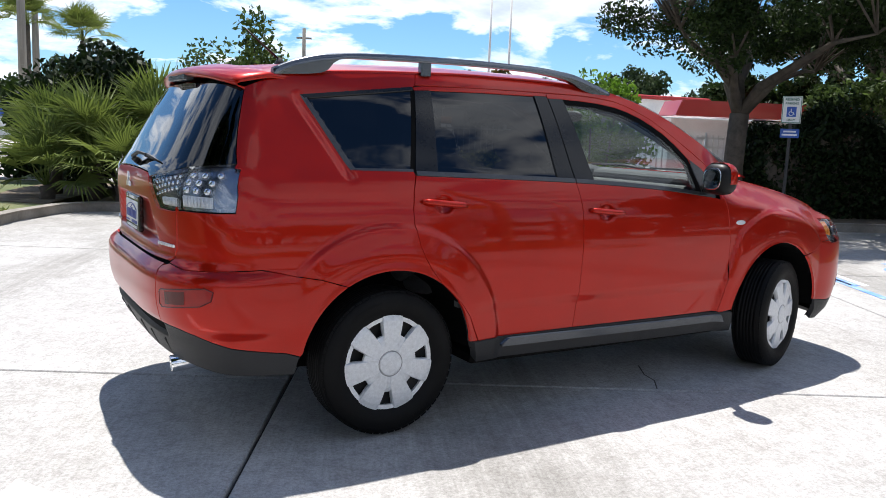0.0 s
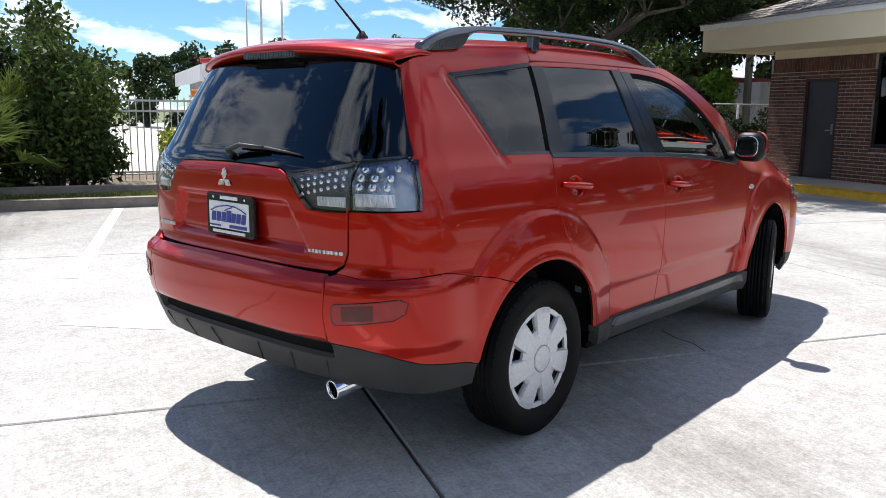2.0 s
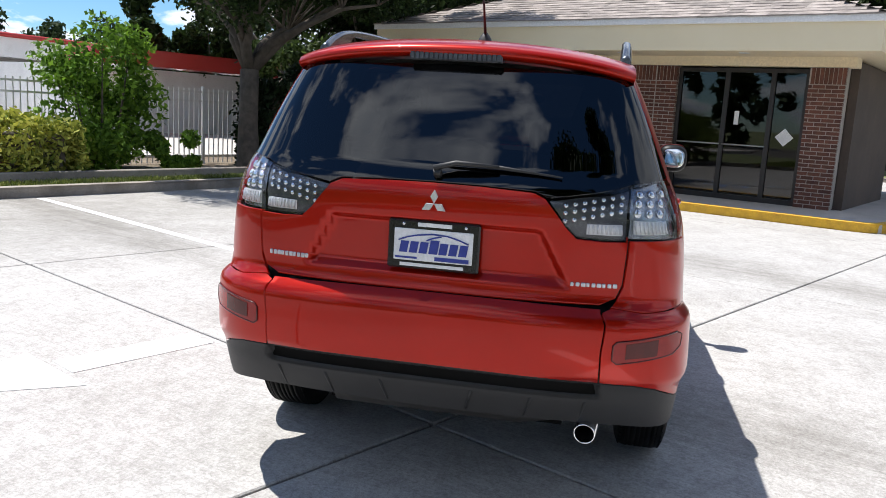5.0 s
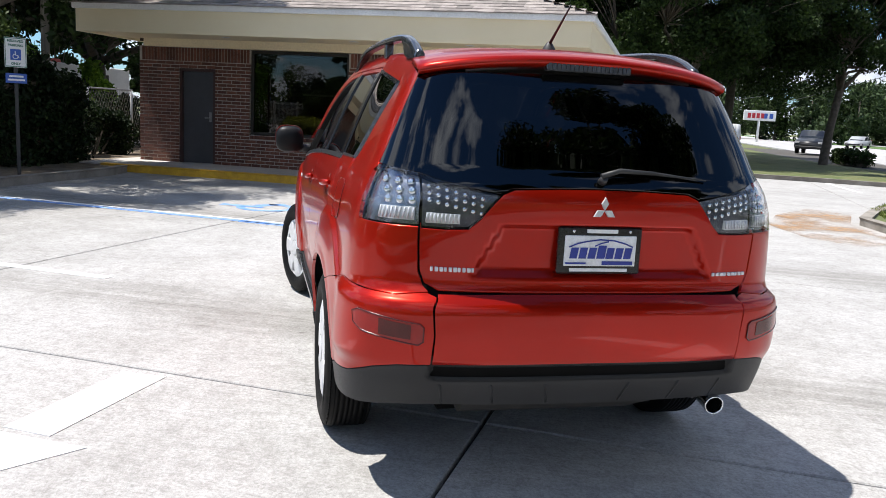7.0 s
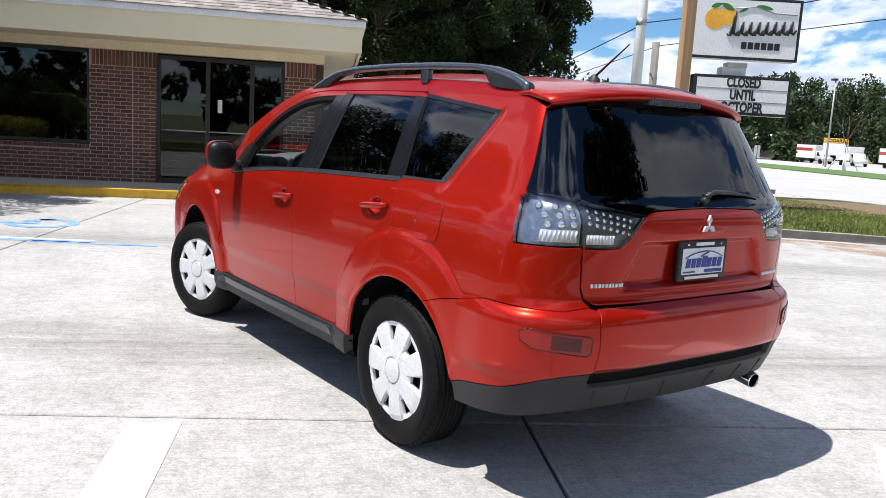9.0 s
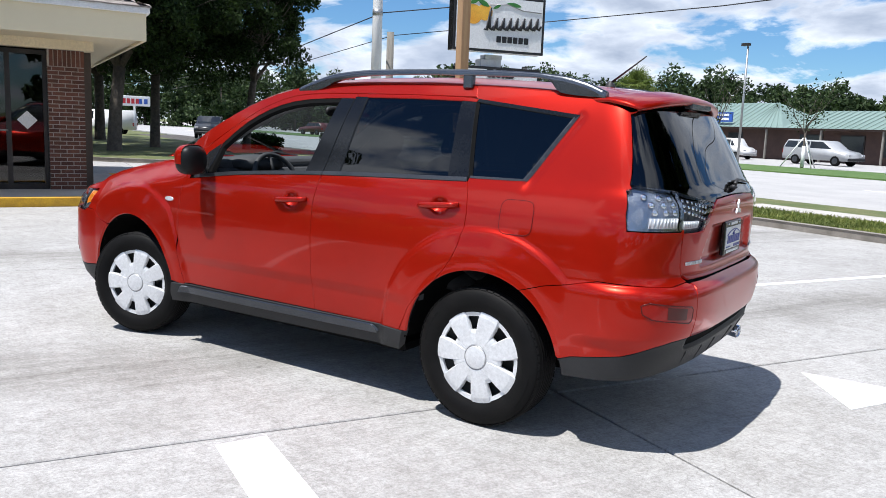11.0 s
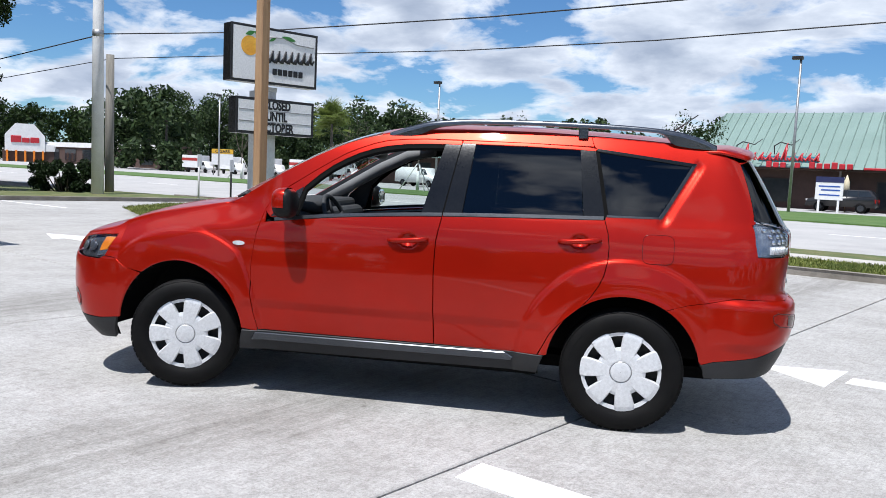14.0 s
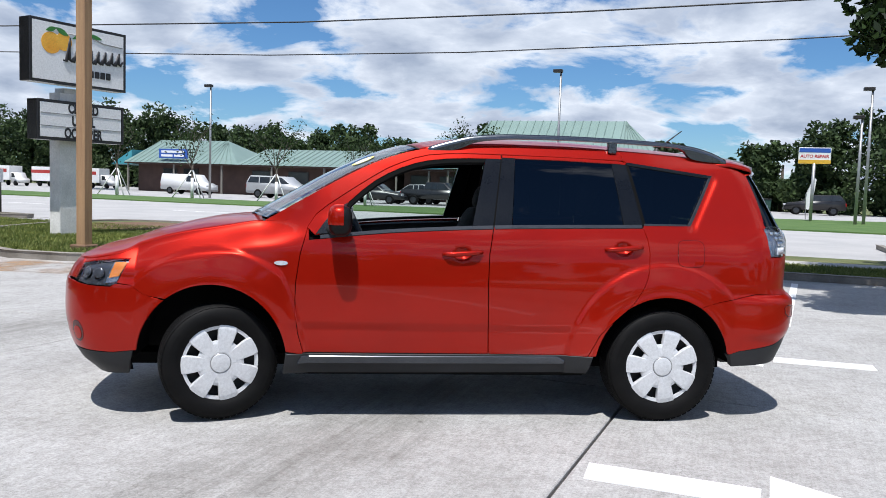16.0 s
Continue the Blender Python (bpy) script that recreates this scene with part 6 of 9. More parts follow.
for xa in (0.0, 2.70):
    for s in (1, -1):
        bm = bmesh.new()
        ring0, ring1 = [], []
        for i in range(25):
            a = radians(2 + 176 * i / 24)
            wx, wz = xa + 0.448 * math.cos(a), 0.345 + 0.455 * math.sin(a)
            ring0.append(bm.verts.new((wx, s * (half_width(min(wx, XCF), wz) - 0.016), wz)))
            ring1.append(bm.verts.new((xa + 0.448 * math.cos(a), s * 0.44, 0.345 + 0.455 * math.sin(a))))
        for i in range(24):
            bm.faces.new((ring0[i], ring0[i + 1], ring1[i + 1], ring1[i]))
        bm.faces.new(ring1)
        part("wheel_well", bm, M_INNER, car, "black wheel well")

# ---- wheels ----
def tyre_bm():
    bm = bmesh.new()
    prof = [(0.225, -0.085), (0.246, -0.096), (0.268, -0.1075), (0.300, -0.108), (0.330, -0.099), (0.346, -0.085), (0.3525, -0.066)]
    lathe(bm, prof, 72)
    lathe(bm, [(r, -h) for r, h in prof][::-1], 72)
    # tread: ribs with grooves between
    tread = []
    edges = [-0.066, -0.044, -0.020, 0.0, 0.020, 0.044, 0.066]
    for e0, e1 in zip(edges, edges[1:]):
        tread += [(0.345, e0 + 0.001), (0.3535, e0 + 0.004), (0.3535, e1 - 0.004), (0.345, e1 - 0.001)]
    lathe(bm, tread, 72)
    # shoulder blocks
    for k in range(56):
        a = 2 * math.pi * k / 56
        for s in (1, -1):
            bmesh.ops.create_cube(bm, size=1, matrix=Matrix.Rotation(a, 4, "Y") @ Matrix.Translation((0.3395, s * 0.079, 0)) @ Matrix.Rotation(s * -0.65, 4, "Z") @ Matrix.Diagonal((0.009, 0.026, 0.031, 1)))
    return bm


def cover_bm():
    """The wheel cover: a dished disc with seven openings between broad spokes."""
    bm = bmesh.new()
    n = 7
    rs = [0.049, 0.055, 0.068, 0.098, 0.122, 0.141, 0.172, 0.208, 0.219, 0.231, 0.246, 0.253, 0.255]
    top = [-0.004, 0.006, 0.010, 0.009, 0.008, 0.008, 0.007, 0.004, 0.001, -0.002, -0.006, -0.012, -0.022]
    low = [-0.004, 0.006, 0.010, 0.009, 0.006, -0.001, -0.006, -0.007, -0.006, -0.005, -0.007, -0.013, -0.022]
    gap = [0.10, 0.10, 0.10, 0.10, 0.13, 0.155, 0.185, 0.215, 0.235, 0.25, 0.26, 0.26, 0.26]
    rings = []
    for r, h, l, g in zip(rs, top, low, gap):
        cols = [(-0.5, h), (-(0.5 + g) / 2, h), (-g - 0.012, h), (-g, h - 0.001), (-g + 0.028, l), (-g * 0.4, l), (g * 0.4, l), (g - 0.028, l), (g, h - 0.001), (g + 0.012, h), ((0.5 + g) / 2, h)]
        rings.append([bm.verts.new((r * math.cos(2 * math.pi * (k + c) / n), hh, r * math.sin(2 * math.pi * (k + c) / n))) for k in range(n) for c, hh in cols])
    total = len(rings[0])
    for i in range(len(rs) - 1):
        for k in range(total):
            if 5 <= i < 7 and 4 <= k % 11 < 7:
                continue
            bm.faces.new((rings[i][k], rings[i + 1][k], rings[i + 1][(k + 1) % total], rings[i][(k + 1) % total]))
    edge = [e for e in bm.edges if len(e.link_faces) == 1]
    r = bmesh.ops.extrude_edge_only(bm, edges=edge)
    for v in [g for g in r["geom"] if isinstance(g, bmesh.types.BMVert)]:
        v.co.y -= 0.014
    bmesh.ops.recalc_face_normals(bm, faces=bm.faces)
    return bm


def make_wheel(m, group_label):
    w = empty("wheel", m, "", "")
    w.parent = car
    w["label"] = group_label
    part("tyre", tyre_bm(), M_TYRE, w, "black all-season tyre")
    part("rim", lathe(bmesh.new(), [(0.230, 0.080), (0.222, 0.068), (0.205, 0.040), (0.10, 0.035), (0.001, 0.040)], 40), M_STEELB, w, "black steel rim")
    part("wheel_cover", cover_bm(), M_CAP, w, "silver seven-spoke wheel cover").matrix_local = pose(0, 0.092, 0)
    hub = lathe(bmesh.new(), [(0.0590, 0.000), (0.0580, 0.0058), (0.054, 0.0068), (0.001, 0.0074)], 28)
    part("hub_ring", lathe(bmesh.new(), [(0.0645, 0.001), (0.0635, 0.0045), (0.0595, 0.0045), (0.0585, 0.001)], 28), M_STEEL, w, "grey ring round the hub cap").matrix_local = pose(0, 0.098, 0)
    part("hub_cap", hub, M_CAP, w, "plain silver hub cap").matrix_local = pose(0, 0.098, 0)
    # raised bars where the maker's words stand on the tyre wall
    for k0 in (4, 28):
        bm = bmesh.new()
        for k in range(k0 * 2, k0 * 2 + 9):
            a = 2 * math.pi * (k + (0.12 if k % 2 else 0)) / 96
            c0, c1 = (math.cos(a), math.sin(a)), (math.cos(a + 0.05), math.sin(a + 0.05))
            vs = [bm.verts.new((r_ * c[0], 0.1088, r_ * c[1])) for r_, c in ((0.296, c0), (0.306, c0), (0.306, c1), (0.296, c1))]
            bm.faces.new(vs)
        part("sidewall_bar", bm, surf("outlined_rubber", (0.006, 0.006, 0.006), (0.005, 0.005, 0.005), 9, 80, 0.75, spec=0.14) if "outlined_rubber" not in bpy.data.materials else bpy.data.materials["outlined_rubber"], w)
    return w


ROUND = Matrix.Scale(0.972, 4)     # tyres settled under the car's weight
w0 = make_wheel(pose(0, 0.775, 0.3436, 0, 22.2, 0) @ ROUND, "rear wheel with silver cover")
for m, lb in ((pose(0, -0.775, 0.3436, 0, -16, 180), "rear wheel with silver cover"), (pose(2.668, 0.775, 0.3436, 0, 26.6, 17), "front wheel turned to the left"), (pose(2.725, -0.770, 0.3436, 0, 5, 197), "front wheel turned to the left")):
    m = m @ ROUND
    c = copy_thing(w0, m)
    c["label"] = lb

# ---- cabin ----
def seat(x, y, w, recline=18, label="dark grey cloth seat"):
    s = empty("seat", pose(x, y, 0.40), "", "")
    s.parent = car
    s["label"] = label
    part("cushion", blob((0.10, 0, 0.24), (0.27, w / 2, 0.10), 3.2), M_SEAT, s)
    bm = blob((0, 0, 0.28), (0.085, w / 2, 0.34), 3.4)
    bm.transform(Matrix.Translation((-0.14, 0, 0.26)) @ Matrix.Rotation(radians(-recline), 4, "Y"))
    part("backrest", bm, M_SEAT, s)
    for dy in ((0.0,) if w < 0.7 else (-w / 4, w / 4)):
        bm = blob((0, 0, 0.70), (0.05, 0.125, 0.085), 3.0)
        bm.transform(Matrix.Translation((-0.14, dy, 0.26)) @ Matrix.Rotation(radians(-recline), 4, "Y"))
        part("headrest", bm, M_SEAT, s)
    return s


seat(1.32, 0.37, 0.50)
seat(1.32, -0.37, 0.50)
seat(0.42, 0.0, 1.28, 20, "dark grey cloth rear bench")
bm = bmesh.new()
box(bm, 1.98, 2.30, -0.72, 0.72, 0.80, 1.13, 0.05, 3)
box(bm, 2.04, 2.42, -0.69, 0.69, 1.02, 1.185, 0.04, 3)
part("dashboard", bm, M_DASH, car, "charcoal dashboard")
part("instrument_hood", blob((2.05, 0.37, 1.16), (0.15, 0.20, 0.055), 2.6), M_DASH, car)
stw = empty("steering_wheel", pose(1.84, 0.37, 1.055, 0, -64, 0), "", "")
stw.parent = car
bm = bmesh.new()
tube(bm, [(0.185 * math.cos(2 * math.pi * i / 32), 0.185 * math.sin(2 * math.pi * i / 32), 0) for i in range(33)], 0.0155, 8, False)
part("rim", bm, M_DASH, stw, "black steering wheel rim")
part("hub", blob((0, 0, -0.015), (0.065, 0.075, 0.03), 2.6), M_DASH, stw)
for a in (0, 180, 250, 290):
    part("spoke", tubem([(0.05 * math.cos(radians(a)), 0.05 * math.sin(radians(a)), -0.01), (0.18 * math.cos(radians(a)), 0.18 * math.sin(radians(a)), 0)], 0.011, 6), M_DASH, stw)
for s in (1, -1):
    bm = tubem([(2.30, s * 0.665, 1.150), (2.06, s * 0.645, 1.285), (1.82, s * 0.612, 1.420), (1.60, s * 0.570, 1.520), (1.40, s * 0.535, 1.565)], [0.035, 0.040, 0.042, 0.042, 0.04], 10)
    part("inner_pillar", bm, M_TRIMG, car, "pale grey windscreen pillar trim", True)
part("inside_mirror", blob((1.66, 0.0, 1.515), (0.02, 0.12, 0.035), 3.0), M_BLACK, car, "black inside mirror")
part("headlining", boxm(-0.45, 1.45, -0.53, 0.53, 1.595, 1.610), surf("grey_headlining", (0.35, 0.34, 0.32), (0.30, 0.29, 0.28), 4, 90, 0.95), car, "grey headlining")
part("load_cover", boxm(-0.75, 0.10, -0.62, 0.62, 1.02, 1.05, 0.01), M_INNER, car)
for s in (1, -1):
    panel("door_lining", belt_run(2.10, 0.16, 0.0) + [(0.4, 0.55), (2.1, 0.50)], M_DASH, car, sides=(s,), off=-0.075, res=0.12, depth=0.03, label="charcoal door lining")

# ---- plants ----
def leaf_quads(rng, centres, spread, count, size, flat_z=1.0):
    """Small diamond leaves scattered round centres."""
    centres = np.asarray(centres, dtype=float)
    spread = np.broadcast_to(np.asarray(spread, dtype=float), (len(centres),))
    idx = rng.integers(0, len(centres), count)
    d = rng.normal(size=(count, 3))
    d /= np.linalg.norm(d, axis=1)[:, None] + 1e-9
    r = rng.random(count) ** 0.45
    c = centres[idx] + d * (r * spread[idx])[:, None] * np.array([1, 1, flat_z])
    u = rng.normal(size=(count, 3))
    u /= np.linalg.norm(u, axis=1)[:, None]
    v = np.cross(u, rng.normal(size=(count, 3)))
    v /= np.linalg.norm(v, axis=1)[:, None] + 1e-9
    s = size * rng.uniform(0.6, 1.3, count)
    u, v = u * s[:, None], v * (s * 0.5)[:, None]
    verts = np.stack([c - u, c + v, c + u, c - v], axis=1).reshape(-1, 3)
    return verts, np.arange(count * 4).reshape(-1, 4)


def branch(bm, rng, p, d, length, r, depth, tips, droop=1.0):
    pts, rad = [p], [r]
    q, dd = p.copy(), d.copy()
    n = 4
    for i in range(n):
        dd = (dd + Vector((rng.uniform(-1, 1), rng.uniform(-1, 1), rng.uniform(-0.5, 0.7))) * 0.22).normalized()
        q = q + dd * (length / n)
        pts.append(q.copy())
        rad.append(r * (1 - 0.45 * (i + 1) / n))
    tube(bm, pts, rad, 7 if depth > 1 else 5)
    tips.append(pts[-1])
    tips.append(pts[3])
    if depth == 3:
        tips.append(pts[2])
    if depth <= 2:
        tips.append(pts[2])
        tips.append(pts[-1] - Vector((0, 0, rng.uniform(0.2, 0.7) * length * droop)))
    if depth == 0:
        return
    for k in range(3 if depth > 1 else 2):
        a = rng.uniform(0, 2 * math.pi)
        side = Vector((math.cos(a), math.sin(a), rng.uniform(0.0, 0.7)))
        nd = (dd * 0.65 + side * 0.75).normalized()
        branch(bm, rng, pts[-1 - (k % 2)], nd, length * rng.uniform(0.6, 0.8), rad[-1 - (k % 2)] * 0.72, depth - 1, tips, droop)


def shade_oak(a, b, fork, r, centre, radii, low, clumps, leaves, size, seed, label, lean=(0.0, 0.0), sprays=()):
    """A broad oak: forked limbs reaching into an uneven, clumped crown; low(x, y) is the crown's underside."""
    rng = random.Random(seed)
    t = empty("oak_tree", LOT @ pose(a, b, 0.0), label, "tree", group="oaks")
    cs = [Vector(p) for p in sprays]
    while len(cs) < clumps:
        d = Vector((rng.gauss(0, 1), rng.gauss(0, 1), rng.gauss(0, 1))).normalized()
        k = rng.uniform(0.25, 1.0) ** 0.45 * (1 + 0.13 * math.sin(3 * math.atan2(d.y, d.x) + seed) + 0.09 * math.sin(5 * d.z + seed))
        p = Vector((centre[0] + d.x * k * radii[0], centre[1] + d.y * k * radii[1], centre[2] + d.z * k * radii[2]))
        lo = low(p.x, p.y)
        if p.z < lo:
            if rng.random() < 0.5:
                continue
            p.z = lo + rng.uniform(0.0, 0.35) * radii[2]
        cs.append(p)
    bm = bmesh.new()
    top = Vector((lean[0], lean[1], fork))
    tube(bm, [(0, 0, -0.15), (0.02, 0, 0.12), (lean[0] * 0.3, lean[1] * 0.3, fork * 0.5), top], [r * 1.6, r * 1.15, r * 0.95, r * 0.9], 12)
    limbs = []
    for k in range(8):
        far = max(cs, key=lambda q: (q - top).normalized().dot(Vector((math.cos(k * 0.785 + 0.3), math.sin(k * 0.785 + 0.3), 0.45 + 0.5 * (k % 2)))) + rng.uniform(0, 0.25))
        end = top.lerp(far, 0.62)
        mid = top.lerp(end, 0.45) + Vector((rng.uniform(-0.3, 0.3), rng.uniform(-0.3, 0.3), rng.uniform(0.2, 0.6))) * radii[2] * 0.25
        q1 = top.lerp(mid, 0.5) + Vector((rng.uniform(-0.12, 0.12), rng.uniform(-0.12, 0.12), 0.1))
        run = [top - Vector((0, 0, 0.15 * r)), q1, mid, mid.lerp(end, 0.55) + Vector((rng.uniform(-0.2, 0.2), rng.uniform(-0.2, 0.2), 0.1)), end]
        tube(bm, run, [r * 0.60, r * 0.46, r * 0.34, r * 0.22, r * 0.10], 8)
        limbs += run[1:]
    for p in cs:
        q = min(limbs, key=lambda v: (v - p).length)
        if q.z > p.z + 0.8:
            continue
        tube(bm, [q, q.lerp(p, 0.5) + Vector((rng.uniform(-0.15, 0.15), rng.uniform(-0.15, 0.15), 0.12)), p], [r * 0.13, r * 0.08, r * 0.03], 5)
    part("trunk", bm, M_BARK, t, "rough grey-brown trunk and limbs")
    nrng = np.random.default_rng(seed)
    sp = nrng.uniform(0.13, 0.24, len(cs)) * (radii[0] + radii[2]) / 2
    v, f = leaf_quads(nrng, np.array([tuple(p) for p in cs]), sp, leaves, size, 0.72)
    raw_mesh("crown", v, f, M_OAK, t)["label"] = "dense small dark green leaves"
    return t


def oak(a, b, h_trunk, r, reach, leaves, size, seed, label, lean=(0, 0), limbs=5, mat=None, z0=0.0, droop=1.0):
    rng = random.Random(seed)
    t = empty("oak_tree", LOT @ pose(a, b, z0), label, "tree", group="oaks")
    bm = bmesh.new()
    top = Vector((lean[0], lean[1], h_trunk))
    tube(bm, [(0, 0, -0.15), (0.02, 0, 0.12), (lean[0] * 0.3, lean[1] * 0.3, h_trunk * 0.45), top], [r * 1.55, r * 1.15, r * 0.95, r * 0.9], 12)
    tips = []
    for k in range(limbs):
        an = 2 * math.pi * k / limbs + rng.uniform(-0.4, 0.4)
        d = Vector((math.cos(an), math.sin(an), rng.uniform(0.25, 1.0))).normalized()
        branch(bm, rng, top - Vector((0, 0, rng.uniform(0, h_trunk * 0.2))), d, reach * rng.uniform(0.42, 0.55), r * 0.55, 3, tips, droop)
    branch(bm, rng, top, Vector((0, 0, 1)), reach * 0.5, r * 0.6, 3, tips, droop)
    part("trunk", bm, M_BARK, t, "rough grey-brown trunk and limbs")
    nrng = np.random.default_rng(seed)
    cs = np.array([tuple(p) for p in tips])
    v, f = leaf_quads(nrng, cs, nrng.uniform(0.55, 1.15, len(cs)) * reach / 5.0, leaves, size, 0.75)
    raw_mesh("crown", v, f, mat or M_OAK, t)["label"] = "dense small dark green leaves"
    return t


def bush(name, a, b, w, d, h, leaves, size, mat, seed, label, category="shrub", lumps=14, z0=0.1, group=""):
    """A shrub: stems and lumps of leaves inside a rounded block."""
    rng = random.Random(seed)
    t = empty(name, LOT @ pose(a, b, z0), label, category, group=group)
    cs, sp = [], []
    bm = bmesh.new()
    for i in range(lumps):
        x, y = rng.uniform(-0.5, 0.5) * w, rng.uniform(-0.5, 0.5) * d
        z = h * rng.uniform(0.06, 0.86) * (1 - 0.35 * (x / (w / 2 + 1e-6)) ** 4)
        cs.append((x, y, z))
        sp.append(rng.uniform(0.14, 0.26) * min(h, 2.2))
        if i % 2 == 0:
            tube(bm, [(x * 0.3, y * 0.3, -0.1), (x * 0.7, y * 0.7, z * 0.5), (x, y, z)], [0.03, 0.02, 0.008], 5)
    part("stem", bm, M_BARK, t)
    nrng = np.random.default_rng(seed)
    v, f = leaf_quads(nrng, cs, sp, leaves, size)
    v[:, 2] = np.maximum(v[:, 2], -0.05)
    raw_mesh("foliage", v, f, mat, t)
    return t


def hedge(name, a0, a1, b0, b1, h, leaves, size, mat, seed, label, z0=0.1, core=True):
    """A clipped hedge: leaves thick over the faces of a block with an uneven top."""
    t = empty(name, LOT @ pose(0, 0, z0), label, "hedge")
    nrng = np.random.default_rng(seed)
    L, D = a1 - a0, b1 - b0
    ar = np.array([L * h, L * h, L * D, D * h, D * h])
    face = nrng.choice(5, leaves, p=ar / ar.sum())
    u, w = nrng.random(leaves), nrng.random(leaves)
    x = np.where(face < 3, a0 + u * L, np.where(face == 3, a0, a1))
    y = np.where(face == 0, b0, np.where(face == 1, b1, b0 + w * D))
    y = np.where(face >= 3, b0 + u * D, y)
    z = np.where(face == 2, h, w * h)
    lump = 0.10 * np.sin(x * 2.3 + seed) + 0.07 * np.sin(x * 5.1 + z * 3) + 0.05 * np.sin(z * 7 + x * 3)
    z = z * (1 + lump * 0.9)
    c = np.stack([x, y + np.where(face == 0, -1, 1) * lump, z], axis=1) + nrng.normal(size=(leaves, 3)) * 0.05
    uu = nrng.normal(size=(leaves, 3))
    uu /= np.linalg.norm(uu, axis=1)[:, None]
    vv = np.cross(uu, nrng.normal(size=(leaves, 3)))
    vv /= np.linalg.norm(vv, axis=1)[:, None] + 1e-9
    s = size * nrng.uniform(0.6, 1.3, leaves)
    uu, vv = uu * s[:, None], vv * (s * 0.5)[:, None]
    verts = np.stack([c - uu, c + vv, c + uu, c - vv], axis=1).reshape(-1, 3)
    raw_mesh("foliage", verts, np.arange(leaves * 4).reshape(-1, 4), mat, t)
    if core:
        part("twig_core", boxm(a0 + 0.12, a1 - 0.12, b0 + 0.12, b1 - 0.12, -0.1, h - 0.15, 0.05), M_BARK, t, "dark twiggy inside")
    return t


def frond_bm(n=30, length=0.66, spread=190, seed=0):
    """A fan leaf: narrow folded blades on a curved stalk, tips drooping."""
    rng = random.Random(seed)
    bm = bmesh.new()
    tube(bm, [(0, 0, 0), (0.20, 0, 0.18), (0.42, 0, 0.26)], [0.012, 0.009, 0.007], 5)
    o = Vector((0.42, 0, 0.26))
    for i in range(n):
        an = radians(-spread / 2 + spread * i / (n - 1))
        L = length * (0.80 + 0.20 * math.cos(an)) * rng.uniform(0.82, 1.12)
        d = Vector((math.cos(an), math.sin(an), 0.30))
        s = Vector((-math.sin(an), math.cos(an), 0)) * 0.0155
        mid, tip = o + d * L * 0.55, o + d * L * 1.0 - Vector((0, 0, L * rng.uniform(0.05, 0.34)))
        v = [bm.verts.new(p) for p in (o, mid - s, mid + Vector((0, 0, -0.010)), mid + s, tip)]
        bm.faces.new((v[0], v[1], v[2]))
        bm.faces.new((v[0], v[2], v[3]))
        bm.faces.new((v[1], v[4], v[2]))
        bm.faces.new((v[2], v[4], v[3]))
    bmesh.ops.remove_doubles(bm, verts=bm.verts[:], dist=0.0005)
    return bm


FROND = None


def palm(a, b, trunk, fronds, scale, seed, label, name="palmetto", upright=0.0):
    global FROND
    rng = random.Random(seed)
    t = empty(name, LOT @ pose(a, b, 0.1), label, "palm", group="palms")
    part("trunk", tubem([(0, 0, -0.1), (0.03, 0.02, trunk * 0.5), (0.0, 0.05, trunk)], [0.13, 0.11, 0.12], 9), M_BARK, t, "shaggy brown trunk")
    for i in range(fronds):
        if FROND is None:
            ob = part("frond", frond_bm(), M_PALM, t, "spiky fan-shaped leaf")
            FROND = ob.data
        else:
            ob = new("frond", FROND)
            ob.parent = t
        yaw = 360 * i * 0.381966 + rng.uniform(-15, 15)
        tilt = -78 + 108 * (i / fronds) ** 1.15 + rng.uniform(-12, 12)
        s = scale * rng.uniform(0.85, 1.15)
        ob.matrix_local = pose(0, 0.05, trunk, 0, 0, yaw) @ pose(0, 0, 0, rng.uniform(-20, 20), tilt, 0) @ Matrix.Scale(s, 4)
    return t


k = 0
for a, b, tr, nf, sc in ((-4.75, 8.95, 0.2, 15, 1.1), (-4.2, 9.5, 0.6, 17, 1.15), (-3.6, 8.95, 0.25, 14, 1.05), (-3.3, 9.9, 0.85, 17, 1.15), (-5.0, 10.0, 0.75, 17, 1.15), (-2.75, 9.1, 0.35, 14, 1.0), (-4.6, 10.9, 1.0, 16, 1.1), (-2.5, 10.3, 0.7, 14, 1.05)):
    k += 1
    palm(a, b, tr, nf, sc, 40 + k, "spreading green palmetto with fan leaves")
M_FEATH = leaf_mat("feathery_leaf", (0.022, 0.040, 0.012), (0.085, 0.125, 0.04), 0.3)
bush("shrub", -1.85, 10.3, 1.5, 1.6, 2.95, 17000, 0.055, M_FEATH, 61, "tall dense dark green shrub beside the palms", lumps=26)
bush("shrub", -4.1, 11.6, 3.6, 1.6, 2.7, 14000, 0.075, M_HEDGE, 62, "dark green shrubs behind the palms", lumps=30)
bush("shrub", -6.2, 13.4, 1.6, 1.6, 2.0, 6000, 0.09, M_OAK, 63, "loose green shrubs at the bed's end", lumps=24)
bush("sapling", -3.0, 12.6, 0.9, 0.9, 3.6, 1400, 0.06, M_FEATH, 64, "thin sapling rising over the shrubs", "tree", lumps=12)
bush("sapling", -2.0, 13.5, 1.2, 1.2, 3.9, 2600, 0.07, M_FEATH, 65, "leafy sapling rising over the shrubs", "tree", lumps=14)
hedge("hedge", -0.25, 3.3, 9.3, 10.25, 0.78, 11000, 0.055, M_VARI, 66, "clipped hedge of yellow-green variegated leaves", 0.12)
bush("shrub", 4.6, 11.0, 1.6, 0.9, 2.5, 9000, 0.06, M_LIME, 67, "tall bright green shrub by the fence", lumps=22)
